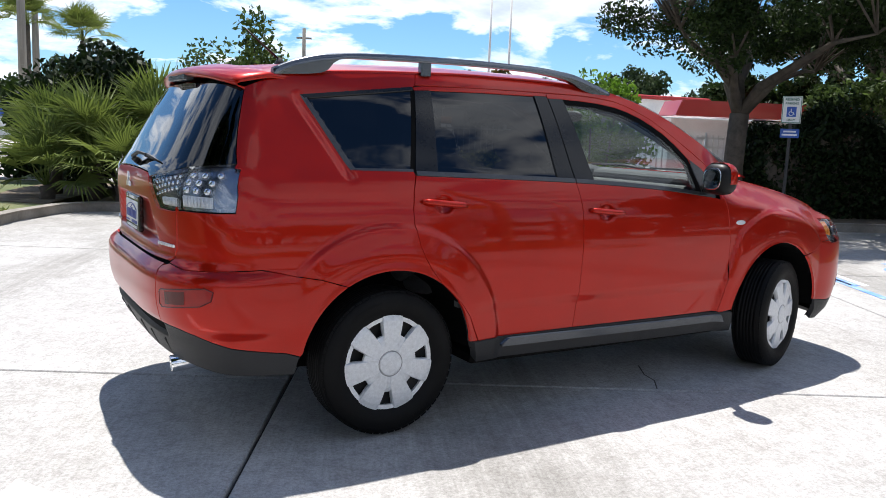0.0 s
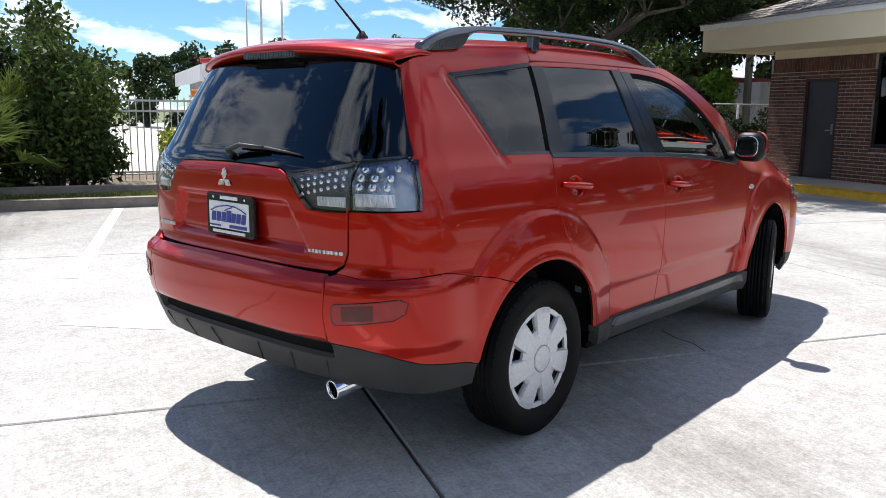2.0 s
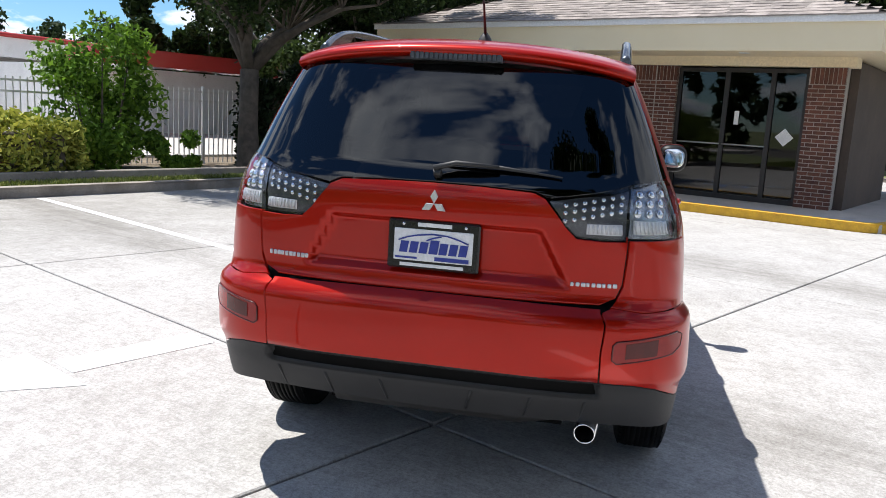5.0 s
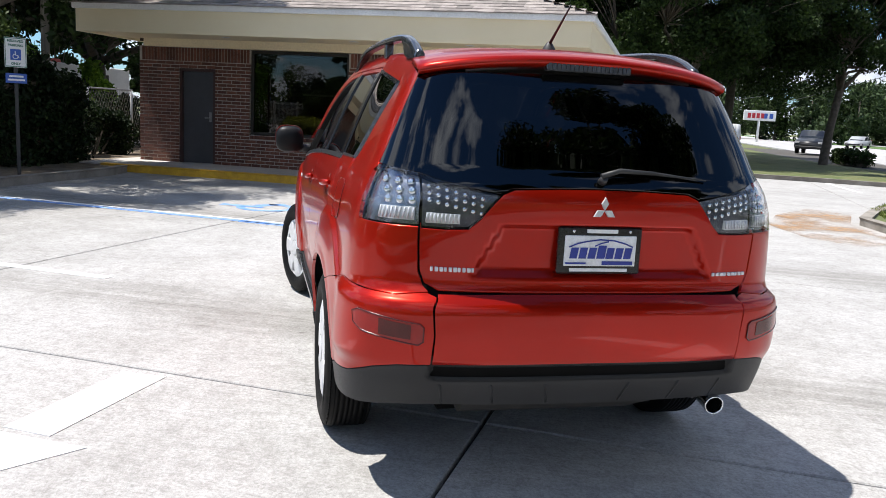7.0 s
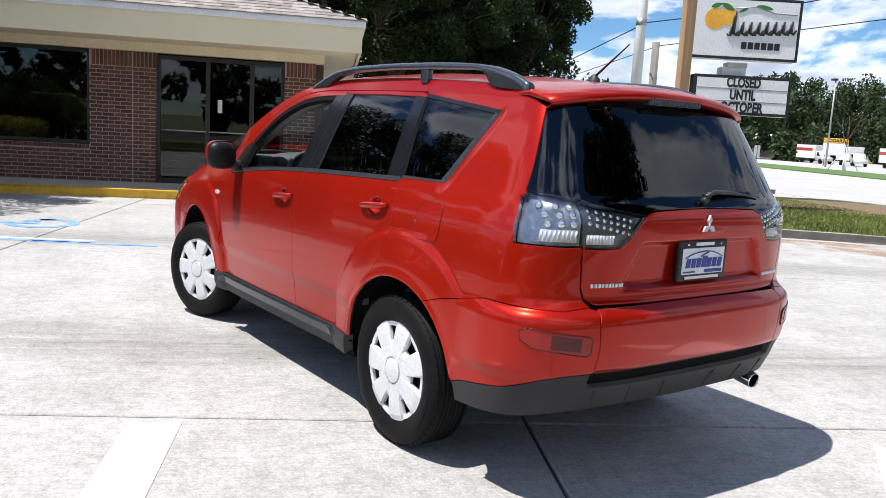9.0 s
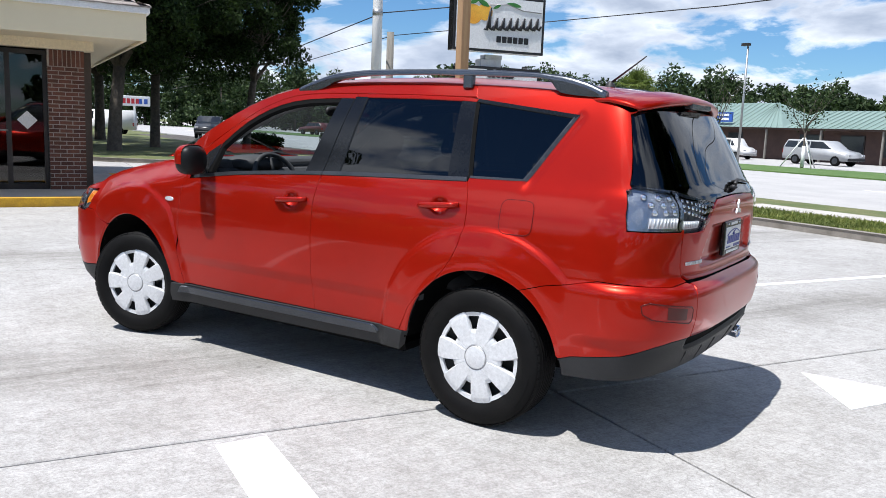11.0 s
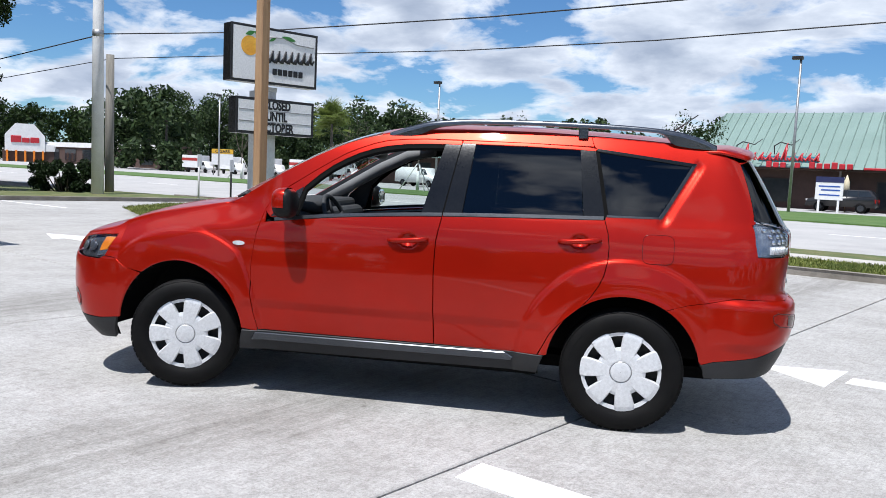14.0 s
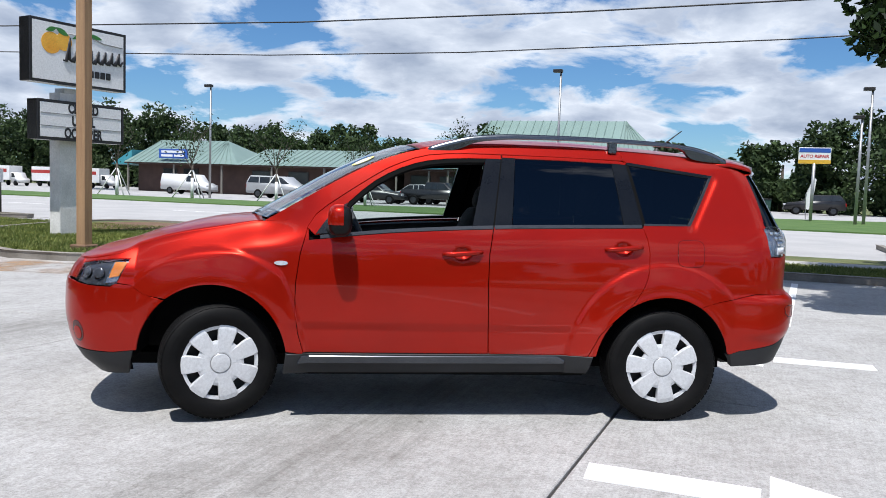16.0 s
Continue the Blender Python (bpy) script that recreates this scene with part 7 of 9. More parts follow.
hedge("hedge", 7.5, 10.7, 10.1, 11.0, 1.72, 18000, 0.06, M_HEDGE, 68, "tall dense hedge, the oak's shade put into its leaf colour", 0.1)
bush("shrub", 5.6, 10.4, 1.2, 0.7, 0.75, 2500, 0.055, M_LIME, 69, "low green shrub under the oak", lumps=9)
bush("shrub", 12.6, 14.6, 2.6, 1.6, 3.5, 11000, 0.08, M_FEATH, 70, "dull grey-green shrub behind the hedge", lumps=22)
bush("shrub", 16.75, 16.5, 1.9, 1.6, 3.1, 8000, 0.09, M_LIME, 71, "bright sunlit lime-green shrub beside a pole", lumps=18)
bush("shrub", 20.9, 16.9, 2.2, 1.4, 3.2, 7000, 0.09, M_LIME, 73, "bright green shrub beyond the building's corner", lumps=16)
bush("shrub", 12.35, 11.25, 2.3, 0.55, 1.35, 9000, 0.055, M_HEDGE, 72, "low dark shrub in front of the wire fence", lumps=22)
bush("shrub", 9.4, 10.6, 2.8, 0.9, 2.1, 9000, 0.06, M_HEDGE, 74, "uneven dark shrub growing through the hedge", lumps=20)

shade_oak(6.97, 10.05, 1.95, 0.19, (0.9, 0.3, 5.0), (3.9, 3.7, 2.5), lambda x, y: 3.25 + 0.28 * min(x, 0.0) - 0.1 * min(y, 0.0) + 0.25 * math.sin(2.1 * x), 112, 132000, 0.046, 11, "old oak with spreading dark crown beside the lot", (0.10, 0.1))
oak(15.5, 18.5, 2.8, 0.28, 5.0, 46000, 0.10, 12, "large oak behind the building and hedge", (0.2, 0.3), 6)
oak(21.0, 17.0, 3.0, 0.3, 6.0, 36000, 0.13, 16, "large oak behind the brick building", (0.2, 0.3), 6)
for i, (a, b, r) in enumerate(((30.2, -2.4, 0.25), (35.0, -4.9, 0.21), (34.9, -9.1, 0.18), (33.6, 3.4, 0.21))):
    shade_oak(a, b, 3.3, r, (RNG.uniform(-0.4, 0.4), RNG.uniform(0.0, 0.4) + (0.7 if i == 2 else 0.2), 7.2), (4.9, 4.9, 4.6) if i < 2 or i == 3 else (3.7, 3.6, 4.5), lambda x, y: 4.0 + 0.5 * math.sin(1.3 * x + i) - 0.07 * math.hypot(x, y), 130, 95000, 0.088, 20 + i, "spreading oak on the shaded lawn", (RNG.uniform(-0.3, 0.3), RNG.uniform(-0.3, 0.3)))
for i, (a, b) in enumerate(((45.0, -4.0), (42.0, 6.0), (53.0, 2.0))):
    shade_oak(a, b, 3.6, 0.26, (0.0, 0.0, 7.6), (5.8, 5.8, 4.6), lambda x, y: 4.0 + 0.4 * math.sin(1.3 * x + i), 110, 45000, 0.12, 30 + i, "spreading oak on the shaded lawn")
oak(-13.5, -13.0, 2.6, 0.3, 6.6, 20000, 0.11, 31, "oak at the road side edge of the lot", (0.2, 0), 6)
shade_oak(-5.9, -7.0, 2.3, 0.30, (0.9, 0.4, 6.6), (3.1, 3.3, 3.9), lambda x, y: 3.1, 150, 170000, 0.075, 32, "broad oak on the grass at the lot's open end", (0.2, 0.1), ((3.5, 2.75, 3.25), (3.1, 2.35, 3.5), (2.7, 2.0, 3.8), (2.9, 1.5, 3.4), (3.4, 2.2, 3.9)))
bush("shrub", 26.0, -10.45, 1.75, 1.5, 1.08, 15000, 0.05, M_HEDGE, 80, "rounded clipped dark bush by the drive", lumps=30)
hedge("hedge", 37.5, 41.5, -11.8, -10.9, 0.55, 2500, 0.09, M_OAK, 81, "low clipped hedge on the lawn", 0.09)
hedge("hedge", 44.0, 60.0, -2.5, -1.4, 0.9, 5000, 0.11, M_HEDGE, 82, "low dark hedge under the oaks", 0.09)


def grove(name, spots, label, mat=M_FAR, size=0.42, per=2600, seed=5):
    """A far belt of trees as one tangle of leaf clumps and stems."""
    nrng = np.random.default_rng(seed)
    cs, sp = [], []
    bm = bmesh.new()
    for a, b, h, w in spots:
        for j in range(22):
            an, rr_ = nrng.uniform(0, 6.28), nrng.uniform(0, 0.5) * w
            zz = nrng.uniform(0.06, 0.88)
            cs.append((a + rr_ * math.cos(an) * (1.15 - 0.45 * zz), b + rr_ * math.sin(an), h * zz))
            sp.append(h * nrng.uniform(0.10, 0.17))
        tube(bm, [(a, b, -0.1), (a, b, h * 0.6)], [0.25, 0.12], 6)
    t = tagged(new(name), label, "trees", "", "stuff")
    t.matrix_world = LOT
    part("stem", bm, M_BARK, t)
    v, f = leaf_quads(nrng, cs, sp, per * len(spots), size)
    raw_mesh("foliage", v, f, mat, t)
    return t


gr = random.Random(9)
spots = []
for a, h in ((125, 12.3), (116, 13.3), (108, 12.8), (98, 11.5), (88, 10.8), (79, 9.8), (71, 10.6), (64, 10.0), (56, 8.6), (47, 8.2), (38, 7.8), (29, 7.6), (20, 7.4)):
    spots.append((a + gr.uniform(-2, 2), -77 + gr.uniform(-3, 3), h * gr.uniform(0.95, 1.08), 9.5))
    for da in (-2.2, -4.4, -6.6):
        spots.append((a + da + gr.uniform(-1, 1), -76 + gr.uniform(-3, 3), h * gr.uniform(0.72, 0.98), 8.5))
grove("tree_belt", spots, "dark green belt of far trees behind the shops", per=3000, size=0.27, seed=5)
spots = [(-6, -79, 7.5, 8), (-11.5, -76, 9.0, 8), (-17, -76, 10, 8), (-24, -76, 9.5, 9), (-33, -76, 9, 9), (-4, -78, 6.4, 8), (-9, -75, 8.2, 7), (-14, -70, 9.6, 7), (-20, -70, 9.8, 8), (-28, -72, 9, 9), (-37, -74, 9, 9), (6, -82, 6.8, 7), (-46, -70, 9, 10), (-58, -70, 10, 10)]
grove("tree_belt", spots, "dark far trees beyond the repair shop", per=4200, size=0.26, seed=6)
spots = [(150 + gr.uniform(-5, 5), -66 + 7 * i, gr.uniform(8, 11.5), 11) for i in range(18)] + [(91, -54, 10.5, 12), (84, -55, 10.8, 11), (128, -34, 11, 13), (132, -48, 12, 13), (96, 10, 6, 12), (106, 0, 6, 12), (112, 22, 7, 12), (64, 26, 8, 12)]
grove("tree_belt", spots, "hazy green trees far down the road", per=3200, size=0.36, seed=7)
grove("tree_belt", [(152 + gr.uniform(-6, 8), -92 + 4.4 * i, gr.uniform(10.0, 12.6), 10) for i in range(17)], "dark wood far down the road behind the restaurant", mat=M_OAK, per=2600, size=0.34, seed=12)
spots = [(15, 47, 6.3, 7), (18, 48, 6.0, 7), (21, 48, 5.8, 7), (27, 46, 6.2, 8), (33, 44, 6.5, 8)] + [(-40 + 4.2 * i, 56 + gr.uniform(-3, 3), gr.uniform(5.0, 6.2), 6.5) for i in range(14)]
grove("tree_belt", spots, "green trees behind the service building", per=5000, size=0.17, seed=8)
spots = [(-40, -40 + 12 * i, gr.uniform(7, 10), 11) for i in range(9)]
grove("tree_belt", spots, "green trees beyond the lot's open end", per=1500, size=0.5, seed=10)

# cabbage palms before the tree belt over the road
for a, b, h in ((53.6, -52.4, 5.4), (55.6, -54.5, 4.6)):
    palm(a, b, h, 30, 2.2, int(h * 10), "tall shaggy cabbage palm over the road", "cabbage_palm")
# far tall palms and poles by the open end
for a, b, h in ((-13.6, 31.0, 5.0), (-15.8, 33, 5.8), (-11.9, 32.5, 4.6)):
    palm(a, b, h, 22, 1.5, int(h * 10), "tall fan palm with a bare trunk", "fan_palm")
for a, b, h in ((-12.6, 28.0, 10), (-14.4, 34.0, 9), (-4.0, 52.0, 8.0)):
    p = empty("utility_pole", LOT @ pose(a, b, 0), "grey timber utility pole", "pole")
    part("shaft", tubem([(0, 0, -0.1), (0, 0, h)], [0.17, 0.12], 10), M_WOODG, p)
    part("crossarm", boxm(-0.5, 0.5, -0.05, 0.05, h - 0.7, h - 0.58), M_WOODG, p)

# ---- fence behind the bed ----
def picket_fence(a0, a1, b, z0, z1, label):
    f = empty("fence", LOT, label, "fence")
    n = int((a1 - a0) / 1.83)
    step = (a1 - a0) / n
    for zz in (z1 - 0.06, z1 - 0.24, z0 + 0.14):
        part("rail", boxm(a0, a1, b - 0.014, b + 0.014, zz - 0.017, zz + 0.017), M_FENCE, f)
    post = picket = None
    for i in range(n + 1):
        a = a0 + step * i
        if post is None:
            ob = part("post", boxm(-0.03, 0.03, -0.03, 0.03, z0 - 0.1, z1 + 0.05, 0.004), M_FENCE, f)
            post = ob.data
        else:
            ob = new("post", post)
            ob.parent = f
        ob.matrix_local = pose(a, b, 0)
    m = int((a1 - a0) / 0.115)
    for i in range(m):
        a = a0 + (a1 - a0) * (i + 0.5) / m
        if picket is None:
            ob = part("picket", boxm(-0.009, 0.009, -0.009, 0.009, z0, z1), M_FENCE, f)
            picket = ob.data
        else:
            ob = new("picket", picket)
            ob.parent = f
        ob.matrix_local = pose(a, b, 0)


picket_fence(-3.2, 11.2, 11.55, 0.12, 1.56, "white metal picket fence along the bed")
cf = empty("wire_fence", LOT, "sagging grey chain-link fence beside the building", "fence")
for a in (11.2, 12.9, 14.6):
    part("post", tubem([(a, 11.6, 0), (a, 11.6, 1.62)], 0.03, 8), M_STEEL, cf)
part("top_rail", tubem([(11.2, 11.6, 1.60), (14.6, 11.6, 1.60)], 0.02, 8), M_STEEL, cf)
bm = bmesh.new()
for i in range(34):
    a = 11.2 + i * 0.1
    tube(bm, [(a, 11.6, 0.1), (a + 0.75, 11.6, 1.58)], 0.0025, 3, False)
    tube(bm, [(a, 11.6, 1.58), (a + 0.75, 11.6, 0.1)], 0.0025, 3, False)
part("mesh", bm, M_WOODG, cf, "thin diagonal wires")

bush("thicket", 27.5, 24.5, 13.0, 2.6, 6.2, 26000, 0.17, M_OAK, 75, "tall dark thicket behind the trailer", "trees", lumps=60)
bush("thicket", 16.5, 23.5, 9.5, 2.4, 5.4, 20000, 0.15, M_OAK, 76, "dark thicket beyond the fence", "trees", lumps=46)
bush("shrub", 15.2, 12.6, 3.2, 0.8, 1.5, 8000, 0.06, M_HEDGE, 77, "low dark shrub beside the building", lumps=24)
# utility pole and a white box trailer beyond the fence
up = empty("utility_pole", LOT @ pose(18.0, 16.7, 0), "plain grey weathered timber utility pole", "pole")
part("shaft", tubem([(0, 0, -0.2), (0, 0, 4.5), (0.02, 0, 8.6)], [0.13, 0.115, 0.09], 10), M_WOODG, up)
part("crossarm", boxm(-0.9, 0.9, -0.06, 0.06, 8.0, 8.12, 0.01), M_WOODG, up)
tr = empty("box_trailer", LOT @ pose(23.9, 20.6, 0), "white box trailer parked behind the shrubs", "trailer")
part("body", boxm(-2.6, 2.6, -1.1, 1.1, 0.62, 2.55, 0.04), M_WHITE, tr)
part("side_panel", boxm(0.3, 1.2, -1.106, -1.099, 1.75, 2.25, 0.003), M_FRAME, tr, "dark side window")
part("writing", boxm(-1.5, -0.2, -1.106, -1.1, 1.62, 1.74, 0.002), M_STEEL, tr, "faded grey bar of lettering")
for x in (-0.5, 0.5):
    part("wheel", tubem([(x, -1.08, 0.34), (x, -0.86, 0.34)], 0.34, 18), M_BLACK, tr)
    part("wheel", tubem([(x, 0.86, 0.34), (x, 1.08, 0.34)], 0.34, 18), M_BLACK, tr)

# ---- accessible parking sign ----
M_SIGNW = surf("white_sign_sheet", (0.78, 0.78, 0.77), (0.72, 0.72, 0.71), 5, 60, 0.35)
M_SIGNB = surf("blue_sign_sheet", (0.03, 0.10, 0.42), (0.03, 0.09, 0.36), 5, 60, 0.35)


def letters(name, text, size, m, material, parent=None, depth=0.004, label="", squash=1.0, bold=0.028):
    cu = bpy.data.curves.new(name, "FONT")
    cu.body, cu.size, cu.extrude, cu.align_x, cu.align_y = text, size, depth, "CENTER", "CENTER"
    cu.offset = size * bold
    tmp = bpy.data.objects.new(name, cu)
    scene.collection.objects.link(tmp)
    dg = bpy.context.evaluated_depsgraph_get()
    me = bpy.data.meshes.new_from_object(tmp.evaluated_get(dg))
    bpy.data.objects.remove(tmp)
    me.materials.clear()
    me.materials.append(material)
    ob = new(name, me)
    ob.parent = parent
    ob.matrix_local = m @ Matrix.Diagonal((squash, 1, 1, 1))
    if label:
        ob["label"] = label
    return ob


hs = empty("parking_sign", LOT @ pose(7.34, 8.80, 0.1, 0, 0, -38), "blue and white accessible parking sign on a dark post", "sign")
part("post", boxm(-0.025, 0.025, 0.0, 0.03, -0.1, 2.10), M_BLACK, hs)
part("board", boxm(-0.155, 0.155, -0.012, -0.002, 1.68, 2.13, 0.003), M_SIGNW, hs, "white sign board with green edge")
part("border", box(box(box(boxm(-0.148, 0.148, -0.0145, -0.012, 2.112, 2.124), -0.148, 0.148, -0.0145, -0.012, 1.687, 1.699), -0.148, -0.138, -0.0145, -0.012, 1.70, 2.11), 0.138, 0.148, -0.0145, -0.012, 1.70, 2.11), surf("green_sign_ink", (0.02, 0.16, 0.10), (0.02, 0.13, 0.08), 5, 60, 0.4), hs)
part("symbol_panel", boxm(-0.075, 0.075, -0.015, -0.012, 1.79, 1.955), M_SIGNB, hs, "blue symbol square")
bm = bmesh.new()
tube(bm, [(0.035 * math.cos(radians(a)) - 0.004, -0.0165, 1.845 + 0.035 * math.sin(radians(a))) for a in range(110, 400, 20)], 0.006, 5)
tube(bm, [(-0.008, -0.0165, 1.925), (-0.004, -0.0165, 1.865), (0.028, -0.0165, 1.862), (0.045, -0.0165, 1.825)], 0.007, 5)
part("symbol", bm, M_SIGNW, hs, "white wheel symbol")
letters("writing", "RESERVED", 0.05, pose(0, -0.0125, 2.075, 90, 0, 0), surf("green_sign_text", (0.02, 0.14, 0.09), (0.02, 0.12, 0.08), 5, 60, 0.4), hs)
letters("writing", "PARKING", 0.05, pose(0, -0.0125, 2.01, 90, 0, 0), bpy.data.materials["green_sign_text"], hs)
letters("writing", "ONLY", 0.05, pose(0, -0.0125, 1.735, 90, 0, 0), bpy.data.materials["green_sign_text"], hs)
part("fine_plate", boxm(-0.15, 0.15, -0.012, -0.002, 1.44, 1.59, 0.003), M_SIGNB, hs, "small blue plate under the sign")
bm = bmesh.new()
for z_, w_ in ((1.545, 0.10), (1.49, 0.12)):
    box(bm, -w_, w_, -0.015, -0.012, z_ - 0.014, z_ + 0.014)
part("plate_bars", bm, M_SIGNW, hs)

# ---- the shop sign on the island ----
sg = empty("pylon_sign", LOT @ pose(12.5, -8.06, 0.085, 0, 0, -101), "tall white pylon sign with two framed boards", "sign")
M_PYLON = surf("chipped_white_paint", (0.84, 0.83, 0.80), (0.66, 0.65, 0.62), 3, 30, 0.7, bump=0.2)
part("pylon", box(boxm(-0.42, 0.10, -0.05, 0.30, -0.15, 3.0, 0.012), -0.30, 0.12, -0.03, 0.28, 3.0, 3.1), M_PYLON, sg, "white painted steel column")


M_INK = surf("black_ink", (0.015, 0.015, 0.018), (0.02, 0.02, 0.022), 5, 60, 0.5)


def sign_board(z0, z1, w, nm):
    sb = part(nm, boxm(-w, w, -0.20, 0.13, z0, z1, 0.01), M_GLOSSB, sg, "black sign cabinet")
    part("face", boxm(-w + 0.06, w - 0.06, -0.222, -0.19, z0 + 0.06, z1 - 0.06, 0.004), M_SIGNF, sb, "white backlit sheet, unlit")
    part("trim", box(box(boxm(-w, w, -0.224, -0.205, z0, z0 + 0.05), -w, w, -0.224, -0.205, z1 - 0.05, z1), -w, -w + 0.05, -0.224, -0.205, z0 + 0.05, z1 - 0.05), M_INK, sb)
    part("trim", boxm(w - 0.05, w, -0.224, -0.205, z0 + 0.05, z1 - 0.05), M_INK, sb)
    return sb


M_SIGNF = surf("white_sign_face", (0.88, 0.88, 0.88), (0.84, 0.84, 0.84), 1.5, 30, 0.3)
s1 = sign_board(3.02, 4.45, 1.22, "upper_board")
s1.matrix_local = pose(-0.05, 0, 3.15) @ Matrix.Diagonal((0.93, 1, 0.888, 1)) @ pose(0, 0, -3.02)
s2 = sign_board(1.995, 2.815, 1.03, "lower_board")
M_ORANGE = surf("orange_print", (0.85, 0.36, 0.03), (0.92, 0.50, 0.06), 3, 30, 0.5)
M_LEAFP = surf("green_print", (0.05, 0.24, 0.04), (0.03, 0.16, 0.03), 3, 30, 0.5)
for i, (tx, z) in enumerate((("CLOSED", 2.665), ("UNTIL", 2.405), ("OCTOBER", 2.145))):
    row = letters("writing", tx, 0.285, pose(0.02, -0.226, z, 90, 0, 0), M_INK, s2, 0.003, "black changeable letters", 0.68, 0.042)
    # one tile a letter: faces that share corners belong together
    co = [v.co.copy() for v in row.data.vertices]
    root = {}

    def find(k):
        while root.setdefault(k, k) != k:
            k = root[k]
        return k

    key = [(round(c.x, 5), round(c.y, 5), round(c.z, 5)) for c in co]
    for p in row.data.polygons:
        for i in p.vertices:
            root[find(key[i])] = find(key[p.vertices[0]])
    runs = {}
    for p in row.data.polygons:
        runs.setdefault(find(key[p.vertices[0]]), []).append(tuple(p.vertices))
    for fs in runs.values():
        ids = sorted({i for vs in fs for i in vs})
        at = {i: k for k, i in enumerate(ids)}
        me = bpy.data.meshes.new("letter")
        me.from_pydata([co[i] for i in ids], [], [[at[i] for i in vs] for vs in fs])
        me.materials.append(M_INK)
        lt = new("letter", me)
        lt.parent = s2
        lt.matrix_local = pose(0.02, -0.226, z, 90, 0, 0) @ Matrix.Diagonal((0.68, 1, 1, 1))
    bpy.data.objects.remove(row)
for z in (2.28, 2.54):
    part("letter_rail", boxm(-0.96, 0.96, -0.228, -0.222, z - 0.008, z + 0.008), M_STEEL, s2)


def disc_bm(cx, cz, rx, rz, y, n=24):
    bm = bmesh.new()
    lo = [bm.verts.new((cx + rx * math.cos(2 * math.pi * i / n), y + 0.006, cz + rz * math.sin(2 * math.pi * i / n))) for i in range(n)]
    hi = [bm.verts.new((v.co.x, y, v.co.z)) for v in lo]
    bm.faces.new(hi)
    for i in range(n):
        bm.faces.new((lo[i], lo[(i + 1) % n], hi[(i + 1) % n], hi[i]))
    bmesh.ops.recalc_face_normals(bm, faces=bm.faces)
    return bm


part("fruit", disc_bm(-0.72, 3.93, 0.235, 0.245, -0.228), M_ORANGE, s1, "printed orange disc")
part("fruit", disc_bm(-0.42, 4.00, 0.20, 0.21, -0.231), M_ORANGE, s1, "printed orange disc")
for cx, cz, rx, rz, rot in ((-0.72, 4.24, 0.13, 0.06, -20), (-0.46, 4.22, 0.17, 0.07, 25), (0.36, 4.24, 0.20, 0.06, 8), (-0.10, 4.16, 0.12, 0.04, -30)):
    bm = disc_bm(0, 0, rx, rz, -0.234, 14)
    for v in bm.verts:
        v.co.z *= 1 - 0.5 * abs(v.co.x / rx)
    bm.transform(Matrix.Translation((cx, 0, cz)) @ Matrix.Rotation(radians(rot), 4, "Y"))
    part("leaf", bm, M_LEAFP, s1, "printed green leaf")
part("stroke", tubem([(-0.30, -0.226, 4.20), (0.2, -0.226, 4.24), (0.6, -0.226, 4.12), (1.12, -0.226, 4.10)], 0.012, 5), M_STEEL, s1, "thin printed line")
# the shop's name as plain slanted strokes
for i in range(8):
    x = -0.36 + i * 0.185
    zl = 3.56 + 0.012 * i
    hh = 0.56 if i == 0 else 0.31
    part("name_stroke", tubem([(x - 0.07, -0.218, zl + 0.03), (x + 0.0, -0.218, zl), (x + 0.07, -0.218, zl + hh * 0.7), (x + 0.10, -0.218, zl + hh)], [0.030, 0.040, 0.036, 0.026], 6), M_INK, s1, "black slanted brush stroke")
    part("name_stroke", tubem([(x + 0.09, -0.218, zl + hh * 0.8), (x + 0.075, -0.218, zl + 0.06), (x + 0.13, -0.218, zl + 0.02), (x + 0.20, -0.218, zl + 0.12)], [0.032, 0.043, 0.038, 0.022], 6), M_INK, s1)
for i in range(6):
    x = -0.02 + i * 0.150
    part("name_bar", boxm(x - 0.060, x + 0.060, -0.229, -0.222, 3.27, 3.43, 0.01), M_INK, s1, "black bar")

tp = empty("timber_post", LOT @ pose(9.86, -5.46, 0.085), "tall square tan timber post beside the sign", "post")
part("shaft", boxm(-0.095, 0.095, -0.095, 0.095, -0.15, 7.2, 0.012), M_WOOD, tp)
part("base_collar", boxm(-0.17, 0.17, -0.17, 0.17, -0.1, 0.09, 0.02), M_MULCH, tp)
st = empty("tree_stump", LOT @ pose(9.6, -6.9, 0.08), "broken stump and a stone on the grass", "stump")
part("stump", blob((0, 0, 0.05), (0.34, 0.22, 0.12), 2.2), M_BARK, st)
stn = tagged(part("stone", blob((0, 0, 0.03), (0.13, 0.09, 0.07), 2.4), M_KERB), "small pale stone beside the stump", "stone")
stn.matrix_world = LOT @ pose(9.45, -6.45, 0.085)

